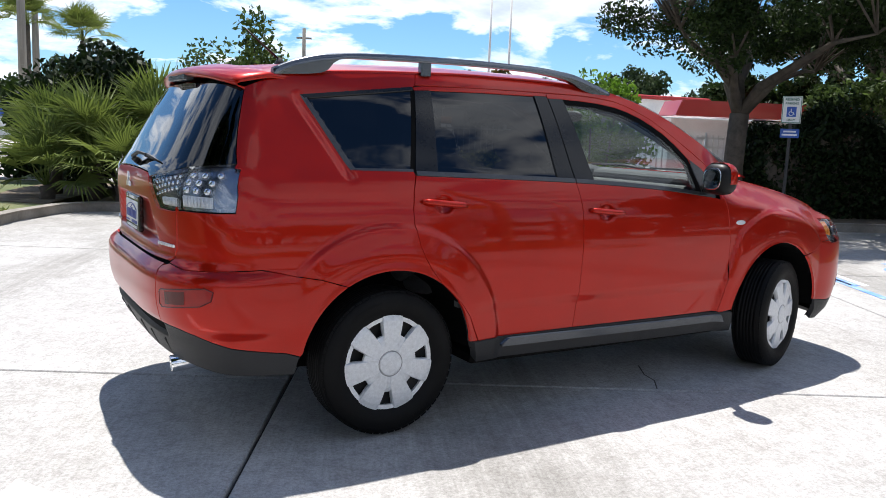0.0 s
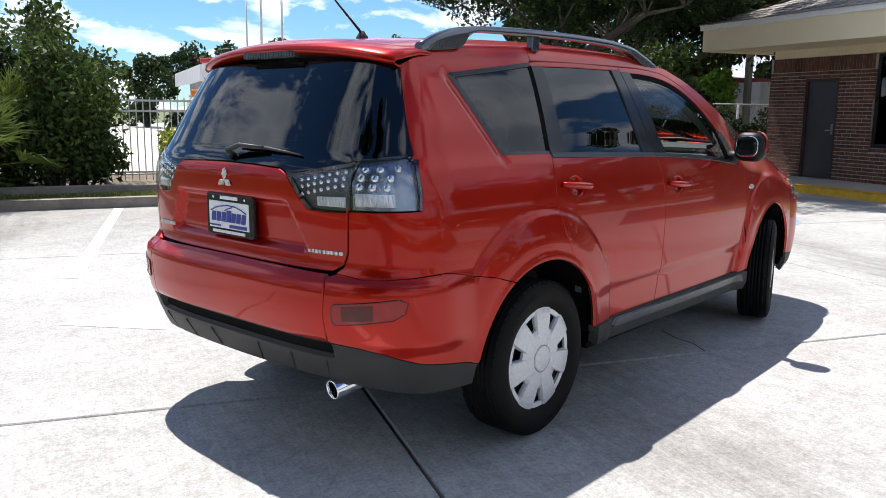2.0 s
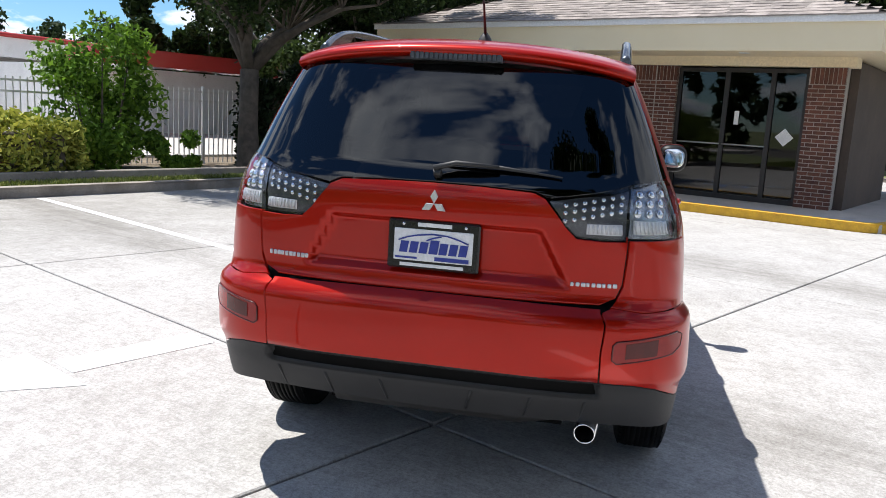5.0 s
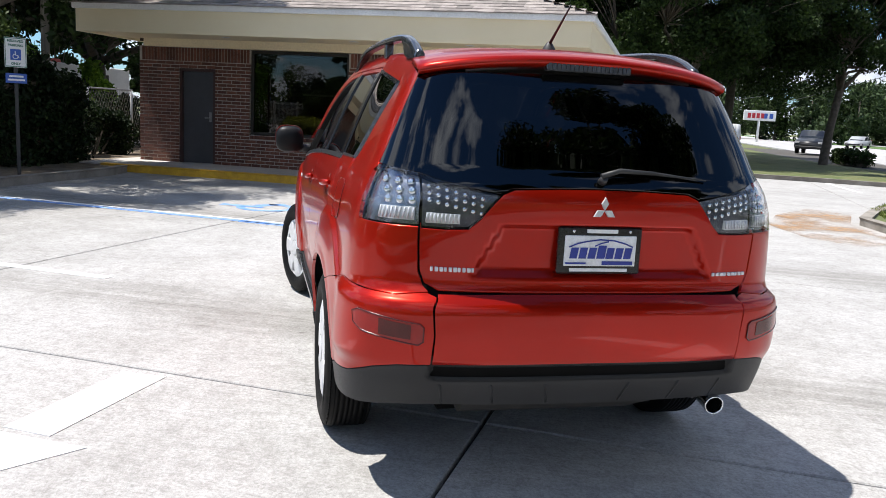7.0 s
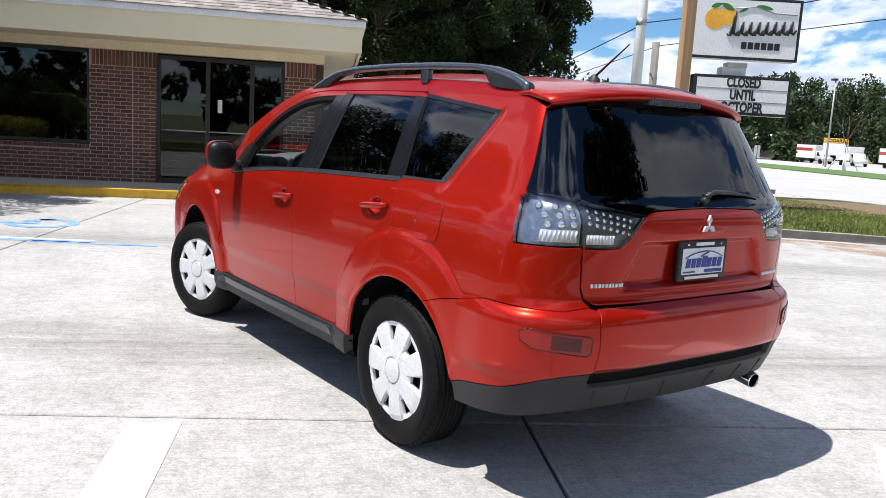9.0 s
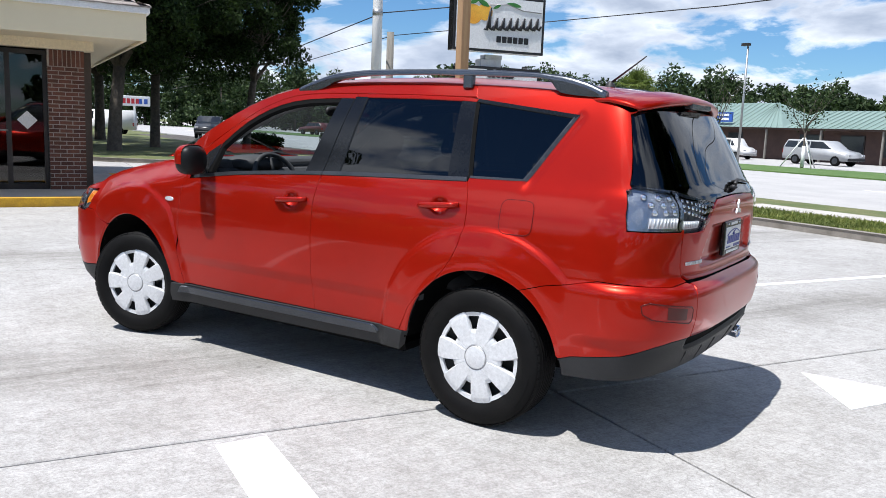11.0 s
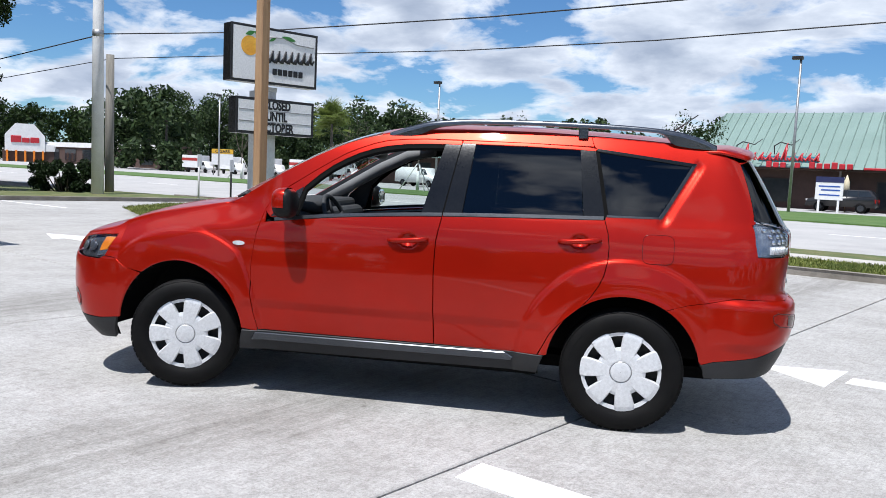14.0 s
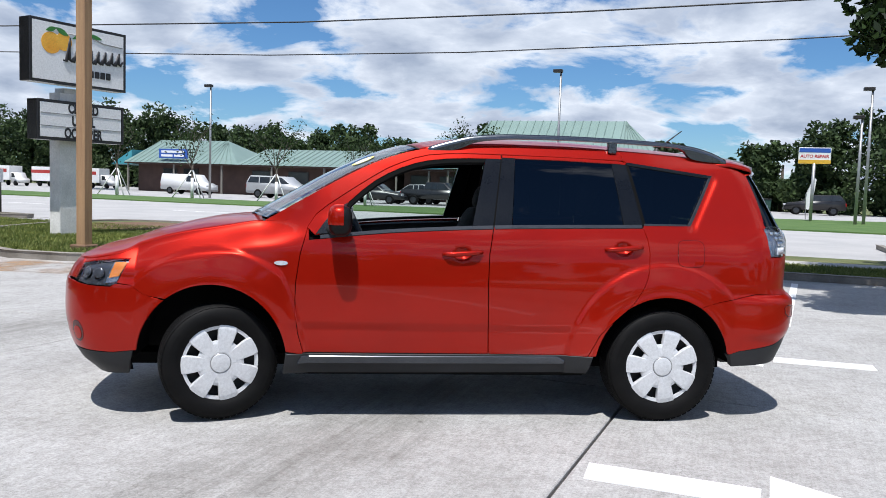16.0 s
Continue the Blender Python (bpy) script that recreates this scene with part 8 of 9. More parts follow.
wp_ = empty("utility_pole", LOT @ pose(24.38, -10.75, 0.0), "tall pale concrete utility pole", "pole")
part("shaft", tubem([(0, 0, -0.1), (0, 0, 11.5)], [0.215, 0.145], 12), M_POLE, wp_)
part("band", tubem([(0, 0, 5.5), (0, 0, 5.72)], [0.192, 0.192], 10), M_STEEL, wp_)
gp_ = empty("utility_pole", LOT @ pose(25.65, -11.97, 0.0), "short weathered grey timber pole", "pole")
part("shaft", tubem([(0, 0, -0.1), (-0.06, 0.04, 2.4), (-0.18, 0.10, 5.1)], [0.165, 0.155, 0.14], 10), M_WOODG, gp_)
for nm, pts in (("upper", [(110, -13.6, 5.2), (70, -13.4, 4.7), (46, -13.2, 4.95), (24.38, -10.95, 5.62), (21, -14.0, 5.95), (11, -15, 5.93), (3, -15, 5.92), (-6, -15, 6.05), (-20, -15, 6.8), (-50, -15, 9)]), ("lower", [(70, -13.4, 3.9), (40, -13, 4.5), (25.5, -12.0, 4.98), (20, -14.2, 5.15), (12, -15, 5.02), (6, -15, 4.97), (-2, -15, 5.1), (-10, -15, 5.4), (-22, -15, 6.0), (-50, -15, 8)])):
    tagmesh("power_line", tubem(pts, 0.021 if nm == "upper" else 0.016, 6), M_BLACK, "black overhead cable beside the road", "cable", group="cables")
for a, b, z in ((21.4, -12.75, 1.62), (20.75, -13.62, 1.48)):
    rp = empty("road_sign", LOT @ pose(a, b, 0, 0, 0, -70), "small roadside sign on a thin post", "sign", group="roadside signs")
    part("post", tubem([(0, 0, -0.1), (0, 0, z)], 0.035, 8), M_POLE if b > -13 else M_BLACK, rp)
    part("board", boxm(-0.14, 0.14, -0.03, -0.02, z - 0.42, z, 0.003), M_SIGNW, rp)

# ---- lamp posts over the road ----
for a, b, h in ((8.75, -42, 8.35), (33.0, -42, 7.7), (-7.4, -42, 5.7), (-7.95, -43, 7.3), (60, -44, 7.5)):
    lp = empty("street_lamp", LOT @ pose(a, b, 0), "slim grey lamp post with a box head", "lamp post", group="lamp posts")
    part("pole", tubem([(0, 0, -0.1), (0, 0, h)], [0.09, 0.06], 8), M_STEEL, lp)
    part("head", boxm(-0.1, 0.45, -0.16, 0.16, h - 0.06, h + 0.12, 0.02), M_FRAME, lp)
for x_, h_ in ((9.8, 10.9), (6.0, 7.2), (6.95, 7.2)):
    lp = empty("flag_pole", LOT @ pose(x_, 34.5 if h_ < 9 else 60, 0), "tall thin pale pole", "pole")
    part("pole", tubem([(0, 0, -0.1), (0, 0, h_ + 1)], [0.07, 0.05], 8), M_POLE, lp)


# ---- grass blades ----
def turf(name, poly, z, count, seed, label, h=0.055):
    """Blades scattered over a plan polygon."""
    nr = np.random.default_rng(seed)
    pl = np.array(poly)
    lo, hi = pl.min(0), pl.max(0)
    q = lo + nr.random((count, 2)) * (hi - lo)
    inside = np.zeros(count, dtype=bool)
    for i in range(len(pl)):
        (x0, y0), (x1, y1) = pl[i - 1], pl[i]
        cross = (y0 > q[:, 1]) != (y1 > q[:, 1])
        inside ^= cross & (q[:, 0] < (x1 - x0) * (q[:, 1] - y0) / (y1 - y0 + 1e-12) + x0)
    q = q[inside]
    n = len(q)
    an = nr.uniform(0, 6.283, n)
    hh = h * nr.uniform(0.5, 1.5, n)
    w = 0.010 * nr.uniform(0.7, 1.4, n)
    base = np.column_stack([q, np.full(n, z - 0.005)])
    side = np.column_stack([np.cos(an) * w, np.sin(an) * w, np.zeros(n)])
    lean = np.column_stack([nr.normal(size=(n, 2)) * hh[:, None] * 0.5, hh])
    v = np.stack([base - side, base + side, base + lean + side * 0.2, base + lean - side * 0.2], axis=1).reshape(-1, 3)
    ob = raw_mesh(name, v, np.arange(n * 4).reshape(-1, 4), M_BLADE)
    ob.matrix_world = LOT
    return tagged(ob, label, "grass", "", "stuff")


M_BLADE = leaf_mat("grass_blade", (0.075, 0.12, 0.025), (0.20, 0.22, 0.07), 0.2)
turf("grass", [(5.6, -9.1), (7.2, -8.4), (7.8, -7.2), (8.35, -5.3), (9.3, -4.55), (12.3, -4.95), (17.2, -7.2), (18.5, -9.5), (18.6, -11.5), (5.6, -11.1)], 0.085, 90000, 501, "short sunlit grass blades on the island")
turf("grass", [(-22, -9.15), (5.6, -9.1), (5.6, -11.1), (-22, -11.1)], 0.085, 70000, 502, "short grass blades beside the footpath")
turf("grass", [(-4.6, 7.3), (-5.0, -4), (-11, -4), (-11, 7.3)], 0.10, 50000, 503, "mown grass blades beyond the kerb")
turf("grass", [(-3.1, 8.6), (6.1, 8.66), (6.1, 9.03), (-3.1, 8.93)], 0.115, 9000, 504, "patchy grass blades behind the kerb")

# ---- vehicles, parked ----
M_VGLASS = surf("dark_vehicle_glass", (0.02, 0.024, 0.028), (0.03, 0.034, 0.038), 3, 30, 0.08)


def vpaint(name, col):
    return surf(name, col, tuple(c * 0.93 for c in col), 2, 60, 0.35, coat=0.4)


V_WHITE, V_SILVER, V_BLACK, V_RED = vpaint("white_car_paint", (0.75, 0.75, 0.74)), vpaint("silver_car_paint", (0.38, 0.39, 0.40)), vpaint("black_car_paint", (0.012, 0.012, 0.014)), vpaint("red_truck_paint", (0.38, 0.03, 0.025))


def extrude_side(poly, w, bevel, taper=0.0, zt=1.0):
    """A side outline (x, z) drawn out to a width; taper narrows it above the height zt."""
    bm = bmesh.new()
    lo = [bm.verts.new((x, -w / 2, z)) for x, z in poly]
    hi = [bm.verts.new((x, w / 2, z)) for x, z in poly]
    bm.faces.new(lo)
    bm.faces.new(hi[::-1])
    n = len(poly)
    for i in range(n):
        bm.faces.new((lo[(i + 1) % n], lo[i], hi[i], hi[(i + 1) % n]))
    bmesh.ops.recalc_face_normals(bm, faces=bm.faces)
    if bevel:
        bmesh.ops.bevel(bm, geom=bm.edges[:], offset=bevel, segments=2, affect="EDGES")
    for v in bm.verts:
        if v.co.z > zt:
            v.co.y *= 1 - taper * (v.co.z - zt)
    return bm


SHAPES = {
    # body outline, glass outline, wheel places, width, wheel radius
    "sedan": ([(-2.3, 0.35), (2.3, 0.32), (2.32, 0.62), (1.95, 0.78), (0.9, 0.90), (0.25, 1.38), (-0.9, 1.42), (-1.6, 1.02), (-2.25, 0.98), (-2.32, 0.6)], [(0.82, 0.93), (0.22, 1.34), (-0.88, 1.37), (-1.5, 1.0)], (1.4, -1.35), 1.76, 0.32),
    "suv": ([(-2.25, 0.42), (2.25, 0.40), (2.28, 0.75), (2.0, 0.95), (1.0, 1.08), (0.35, 1.62), (-1.8, 1.66), (-2.2, 1.2), (-2.28, 0.7)], [(0.92, 1.12), (0.32, 1.56), (-1.76, 1.58), (-2.05, 1.18)], (1.38, -1.35), 1.82, 0.36),
    "minivan": ([(-2.5, 0.36), (2.45, 0.34), (2.48, 0.70), (2.1, 0.95), (1.3, 1.10), (0.55, 1.66), (-2.2, 1.70), (-2.48, 1.2), (-2.52, 0.6)], [(1.2, 1.12), (0.52, 1.58), (-2.15, 1.60), (-2.36, 1.16)], (1.55, -1.45), 1.92, 0.34),
    "van": ([(-2.8, 0.45), (2.75, 0.42), (2.78, 0.85), (2.35, 1.15), (1.75, 1.25), (1.2, 2.02), (-2.72, 2.05), (-2.82, 1.2)], [(1.65, 1.30), (1.2, 1.88), (0.3, 1.90), (0.3, 1.30)], (1.8, -1.65), 2.0, 0.37),
    "pickup": ([(-2.85, 0.5), (2.85, 0.48), (2.88, 0.95), (2.6, 1.12), (1.35, 1.20), (0.75, 1.80), (-0.75, 1.82), (-0.95, 1.22), (-2.82, 1.20), (-2.88, 0.8)], [(1.22, 1.24), (0.72, 1.72), (-0.70, 1.74), (-0.84, 1.26)], (1.8, -1.75), 1.98, 0.40),
}


def vehicle(kind, a, b, yaw, paint, label, z0=0.03, size=1.0):
    body_o, glass_o, axl, w, r = SHAPES[kind]
    v = empty("parked_car" if kind in ("sedan", "suv", "minivan") else "parked_" + kind, LOT @ pose(a, b, z0, 0, 0, yaw) @ Matrix.Scale(size, 4), label, "car" if kind in ("sedan", "suv") else kind, group="parked vehicles")
    part("body", extrude_side(body_o, w, 0.05, 0.16, 1.0), paint, v, "", True)
    part("glasshouse", extrude_side(glass_o, w + 0.012, 0.0, 0.16, 1.0), M_VGLASS, v, "dark glass")
    part("windscreen", extrude_side([(glass_o[0][0] + 0.05, glass_o[0][1]), (glass_o[1][0] + 0.055, glass_o[1][1]), (glass_o[1][0], glass_o[1][1]), (glass_o[0][0], glass_o[0][1])], w * 0.84, 0.0, 0.16, 1.0), M_VGLASS, v, "dark windscreen")
    x0, x1 = glass_o[1][0], glass_o[2][0]
    zb, zt_ = (glass_o[0][1] + glass_o[3][1]) / 2, (glass_o[1][1] + glass_o[2][1]) / 2
    for k in ((0.35, 0.7) if kind != "van" else (0.1,)):
        x = x0 + (x1 - x0) * k
        part("pillar", extrude_side([(x - 0.04, zb - 0.05), (x + 0.04, zb - 0.05), (x + 0.04, zt_ + 0.03), (x - 0.04, zt_ + 0.03)], w + 0.03, 0.0, 0.16, 1.0), paint, v)
    for x in axl:
        for s in (1, -1):
            wl_ = part("wheel", lathe(bmesh.new(), [(0.02, s * 0.115), (r * 0.62, s * 0.11), (r * 0.66, s * 0.12), (r * 0.95, s * 0.11), (r, s * 0.07), (r, -s * 0.1), (0.02, -s * 0.1)], 20), M_TYRE, v)
            wl_.matrix_local = pose(x, s * (w / 2 - 0.10), r)
            part("rim", lathe(bmesh.new(), [(0.01, s * 0.128), (r * 0.45, s * 0.122), (r * 0.6, s * 0.116)], 16), M_BELT, wl_)
    xf, xb = body_o[2][0], body_o[-1][0]
    for s in (1, -1):
        part("headlamp", boxm(xf - 0.10, xf + 0.015, s * (w / 2 - 0.32), s * (w / 2 - 0.05), body_o[2][1] - 0.02, body_o[2][1] + 0.12, 0.01), M_LAMPC, v)
        part("tail_lamp", boxm(xb - 0.012, xb + 0.10, s * (w / 2 - 0.24), s * (w / 2 - 0.04), 0.75, 1.02, 0.01), M_REFLEC, v)
    part("bumper", boxm(xf - 0.08, xf + 0.05, -w / 2 + 0.05, w / 2 - 0.05, 0.36, 0.55, 0.03), M_CLAD if paint is not V_WHITE else M_STEEL, v)
    return v


vehicle("van", 40.6, -50.0, 180, V_WHITE, "white delivery van parked before the shop", size=0.80)
vehicle("minivan", 31.0, -48.2, 180, V_SILVER, "silver minivan parked before the shop")
vehicle("pickup", 18.0, -47.2, 180, V_BLACK, "black pickup parked on the forecourt", size=0.88)
vehicle("sedan", 22.3, -46.2, 180, V_BLACK, "dark saloon car parked on the forecourt")
vehicle("sedan", 20.6, -49.5, 0, V_SILVER, "silver car parked on the forecourt")
vehicle("suv", -7.7, -66.0, 0, V_BLACK, "dark blue-black car by the repair shop")
vehicle("suv", 7.4, -49.4, 0, V_BLACK, "dark car parked beside the restaurant", size=0.85)
vehicle("suv", 0.6, -55.0, 0, V_WHITE, "white car parked beside the restaurant", size=0.9)
vehicle("suv", -1.6, -54.6, 165, vpaint("blue_car_paint", (0.02, 0.07, 0.32)), "blue car parked beside the repair shop", size=0.85)
vehicle("sedan", 101.0, -27.5, 150, V_SILVER, "grey car waiting far down the road")
vehicle("suv", 93.0, -36.0, 20, vpaint("dull_red_car_paint", (0.10, 0.02, 0.02)), "dark red car far down the road", size=0.95)
vehicle("minivan", 9.3, 29.0, -118, V_WHITE, "white minivan parked behind the fence", size=0.86)
vehicle("suv", 7.6, 31.0, -110, V_WHITE, "white car parked behind the fence", size=0.86)
tow = vehicle("pickup", 2.2, 22.0, -92, V_WHITE, "red and white recovery truck behind the fence", size=0.92)
part("light_bar", boxm(0.2, 0.45, -0.85, 0.85, 1.84, 2.06, 0.03), M_AMBER, tow, "amber warning light bar")
part("bonnet_stripe", boxm(1.5, 2.7, -0.35, 0.35, 1.19, 1.225, 0.005), V_RED, tow, "red bonnet stripe")
part("side_stripe", boxm(-2.8, 2.6, -1.0, 1.0, 0.85, 1.02, 0.01), V_RED, tow, "red side stripe")
vehicle("suv", -2.2, 19.0, -80, V_WHITE, "white car parked behind the fence")
vehicle("van", 62.5, -6.5, 70, V_WHITE, "white van parked beyond the oaks", size=0.9)
vehicle("suv", 58.0, -13.5, 160, V_BLACK, "dark car parked beyond the oaks")


def box_truck(a, b, yaw, label):
    t = empty("parked_truck", LOT @ pose(a, b, 0.03, 0, 0, yaw) @ Matrix.Scale(0.63, 4), label, "truck", group="parked vehicles")
    part("cargo_box", boxm(-4.2, 0.6, -1.15, 1.15, 0.85, 3.1, 0.04), V_WHITE, t, "white cargo box")
    part("stripe", boxm(-4.22, 0.0, -1.17, 1.17, 2.1, 2.6), V_RED, t, "red stripe on the box")
    part("cab", extrude_side([(0.7, 0.5), (2.6, 0.5), (2.65, 1.1), (1.95, 1.25), (1.5, 2.05), (0.7, 2.1)], 2.0, 0.05), V_WHITE, t, "white cab", True)
    part("cab_glass", extrude_side([(0.95, 1.3), (1.86, 1.3), (1.5, 1.92), (0.95, 1.95)], 2.02, 0.0), M_VGLASS, t)
    for x in (1.9, -2.6):
        for s in (1, -1):
            part("wheel", lathe(bmesh.new(), [(0.02, 0.13), (0.40, 0.12), (0.40, -0.12), (0.02, -0.13)], 18), M_TYRE, t).matrix_local = pose(x, s * 0.95, 0.40)
    return t


for i, (a, b) in enumerate(((71, -55), (66.2, -56.5), (62, -57.8), (57.6, -59), (75.6, -54))):
    box_truck(a, b, 168 + 4 * i, "white rental box truck with a red stripe")
box_truck(26.0, 23.0, -14, "white box truck beyond the hedge")

# ---- shops over the road ----
M_GREENM = surf("pale_green_metal_roof", (0.20, 0.285, 0.25), (0.23, 0.32, 0.285), 0.3, 20, 0.45, metal=0.2)
M_SHOPW = surf("dark_brown_brick", (0.088, 0.052, 0.042), (0.066, 0.040, 0.033), 1.5, 40, 0.9)
M_TEAL = surf("teal_awning", (0.05, 0.27, 0.33), (0.06, 0.30, 0.36), 1, 30, 0.6)


def ribbed_roof(bm, a0, a1, b0, b1, z0, ridge_b, z1, in0, in1, ribs=None):
    """A seamed metal roof: the front slope, hipped ends and standing ribs."""
    f = [(a0, b1, z0), (a1, b1, z0), (a1 - in1, ridge_b, z1), (a0 + in0, ridge_b, z1)]
    k = [(a0, b0, z0), (a1, b0, z0)]
    v = [bm.verts.new(p) for p in f + k]
    bm.faces.new((v[0], v[1], v[2], v[3]))
    bm.faces.new((v[5], v[4], v[3], v[2]))
    bm.faces.new((v[4], v[0], v[3]))
    bm.faces.new((v[1], v[5], v[2]))
    n = int((a1 - a0) / 0.6)
    for i in range(1, n):
        t = i / n
        p, q = Vector(f[0]).lerp(Vector(f[1]), t), Vector(f[3]).lerp(Vector(f[2]), t)
        x = a0 + (a1 - a0) * t
        if ribs is not None:
            ribs.append(tubem([(x, b1, z0 + 0.03), (min(max(x, a0 + in0), a1 - in1), ridge_b, z1 + 0.03)], 0.03, 4))
    return bm


def shop(a0, a1, b1, depth, wall_h, parts_, label, windows):
    s = empty("shop_building", LOT, label, "building", group="shops")
    part("wall", boxm(a0 + 0.6, a1 - 0.6, b1 - depth, b1 - 1.2, -0.05, wall_h), M_SHOPW, s, "dark brick wall")
    part("eave_beam", boxm(a0, a1, b1 - depth, b1, wall_h - 0.02, wall_h + 0.12), M_SHOPW, s)
    for r0, r1, z1, i0, i1 in parts_:
        ribs = []
        rf_ = part("roof", ribbed_roof(bmesh.new(), r0, r1, b1 - depth, b1 + 0.1, wall_h + 0.1, b1 - depth * 0.5, z1, i0, i1, ribs), M_GREENM, s, "pale green seamed metal roof")
        for rb in ribs:
            part("rib", rb, M_GREENM, rf_)
    for w0, w1, z0, z1 in windows:
        w = part("window", boxm(w0, w1, b1 - 1.2, b1 - 1.14, z0, z1), M_FRAME, s)
        part("pane", boxm(w0 + 0.08, w1 - 0.08, b1 - 1.14, b1 - 1.12, z0 + 0.08, z1 - 0.08), M_VGLASS, w)
    n = max(2, int((a1 - a0) / 4.5))
    for i in range(n + 1):
        a = a0 + 0.3 + (a1 - a0 - 0.6) * i / n
        part("porch_post", boxm(a - 0.07, a + 0.07, b1 - 0.25, b1 - 0.11, -0.05, wall_h), M_WOODG, s)
    return s


s2_ = shop(25.7, 51.4, -55.0, 9.0, 2.55, [(39.3, 51.4, 4.9, 4.0, 0.6), (25.7, 39.5, 4.2, 0.4, 0.3)], "long dark brick shop with a pale green metal roof", [(46.5, 48.0, 0.1, 2.2), (44.2, 45.8, 0.8, 2.2), (36.5, 38.6, 0.7, 2.2), (33.0, 35.0, 0.7, 2.2), (28.5, 31.5, 0.6, 2.3)])
part("teal_canopy", extrude_side([(51.4, 2.5), (53.8, 2.4), (51.4, 3.8)], 5.0, 0.0), M_TEAL, s2_, "teal canopy").matrix_local = pose(0, -58.5, 0)
ps = part("panel_sign", boxm(44.6, 47.6, -55.2, -55.0, 3.05, 3.9, 0.02), M_SIGNB, s2_, "blue panel sign")
part("panel_bars", box(box(boxm(44.9, 47.3, -55.0, -54.97, 3.55, 3.75), 44.9, 45.9, -55.0, -54.97, 3.2, 3.4), 46.1, 47.3, -55.0, -54.97, 3.2, 3.4), M_SIGNW, ps)
s1_ = shop(2.3, 19.0, -51.0, 11.0, 2.58, [(2.3, 19.0, 6.68, 4.2, 2.0)], "restaurant with a high pale green metal roof", [(4.0, 6.0, 0.2, 2.0), (7.5, 9.5, 0.4, 2.0), (11.0, 13.0, 0.4, 2.0), (14.2, 16.0, 0.2, 2.1)])
M_REDS = surf("red_sign_letters", (0.50, 0.02, 0.03), (0.42, 0.02, 0.03), 4, 40, 0.4)
# its name as slanted brush strokes with two tall swashes, and a row of bars below
for i in range(10):
    x, tall = 13.8 - i * 0.49, 1.05 if i in (0, 5) else 0.42
    bm = tubem([(x + 0.22, -50.62, 3.30), (x + 0.10, -50.62, 3.14), (x - 0.10, -50.62, 3.14 + tall * 0.6), (x - 0.22, -50.62, 3.20 + tall)], [0.05, 0.085, 0.08, 0.05], 6)
    tube(bm, [(x - 0.18, -50.62, 3.10 + tall * 0.85), (x - 0.12, -50.62, 3.16), (x - 0.26, -50.62, 3.12)], [0.06, 0.08, 0.05], 6)
    part("name_stroke", bm, M_REDS, s1_, "dark red brush stroke of the sign")
for x0, x1 in ((14.3, 13.2), (11.9, 10.9)):
    part("swash", tubem([(x0, -50.6, 3.5), (x0 + 0.05, -50.6, 4.05), (x0 - 0.35, -50.6, 4.3), (x1, -50.6, 4.12), (x1 - 0.5, -50.6, 4.5)], [0.03, 0.045, 0.045, 0.04, 0.02], 6), M_INK, s1_, "black swash of the sign")
part("name_board", boxm(9.2, 12.9, -50.74, -50.66, 3.02, 3.42, 0.01), M_TEAL, s1_, "dark teal board behind the name")
for i in range(12):
    x = 12.2 - i * 0.44
    if i not in (3, 5):
        part("name_bar", boxm(x - 0.17, x + 0.17, -50.7, -50.55, 2.66, 3.0 + 0.08 * (i % 3 == 0), 0.03), M_REDS, s1_, "red sign bar")
part("tube_light", boxm(3.0, 6.6, -50.86, -50.78, 2.66, 2.80, 0.02), M_REDS, s1_, "red band along the eave")
es = empty("notice_board", LOT @ pose(8.0, -48.4, 0.03), "white and navy notice board on two white legs", "sign")
part("board", boxm(-0.78, 0.78, -0.04, 0.04, 0.72, 2.12, 0.01), M_SIGNW, es, "white board")
part("heading", boxm(-0.78, 0.78, 0.04, 0.055, 1.78, 2.12), surf("navy_sign_ink", (0.015, 0.02, 0.08), (0.02, 0.025, 0.09), 3, 30, 0.5), es, "navy heading band")
part("notice_bars", box(box(boxm(-0.6, 0.6, 0.04, 0.052, 1.50, 1.58), -0.6, 0.45, 0.04, 0.052, 1.28, 1.36), -0.6, 0.55, 0.04, 0.052, 0.98, 1.06), M_SIGNB, es)
for x in (-0.55, 0.55):
    part("leg", boxm(x - 0.06, x + 0.06, -0.05, 0.03, -0.03, 0.72), M_WHITE, es)
for i, a in enumerate((15.4, 7.4, 13.6)):
    um = empty("closed_umbrella", LOT @ pose(a, -50.3, 0.03), "closed tan terrace umbrella", "umbrella", group="terrace")
    part("pole", tubem([(0, 0, 0), (0, 0, 2.2)], 0.03, 6), M_WOOD, um)
    part("canopy", lathe(bmesh.new(), [(0.02, 2.3), (0.16, 1.9), (0.22, 1.15), (0.05, 1.1)], 10, "z"), M_CREAM, um)
# white terrace chairs round small tables
tc = empty("terrace_chair", LOT @ pose(13.0, -51.2, 0.03, 0, 0, 20), "white plastic terrace chair", "chair", group="terrace chairs")
part("seat", boxm(-0.24, 0.24, -0.24, 0.24, 0.42, 0.46, 0.015), M_WHITE, tc)
part("backrest", boxm(-0.24, 0.24, 0.20, 0.25, 0.46, 0.90, 0.015), M_WHITE, tc)
for x in (-0.21, 0.21):
    for y in (-0.21, 0.21):
        part("leg", tubem([(x, y, 0.0), (x, y, 0.43)], 0.02, 5), M_WHITE, tc)
for a, b, r in ((14.15, -51.0, -60), (14.4, -51.6, 140), (15.4, -51.1, 70), (12.5, -51.7, 200)):
    copy_thing(tc, LOT @ pose(a, b, 0.03, 0, 0, r))
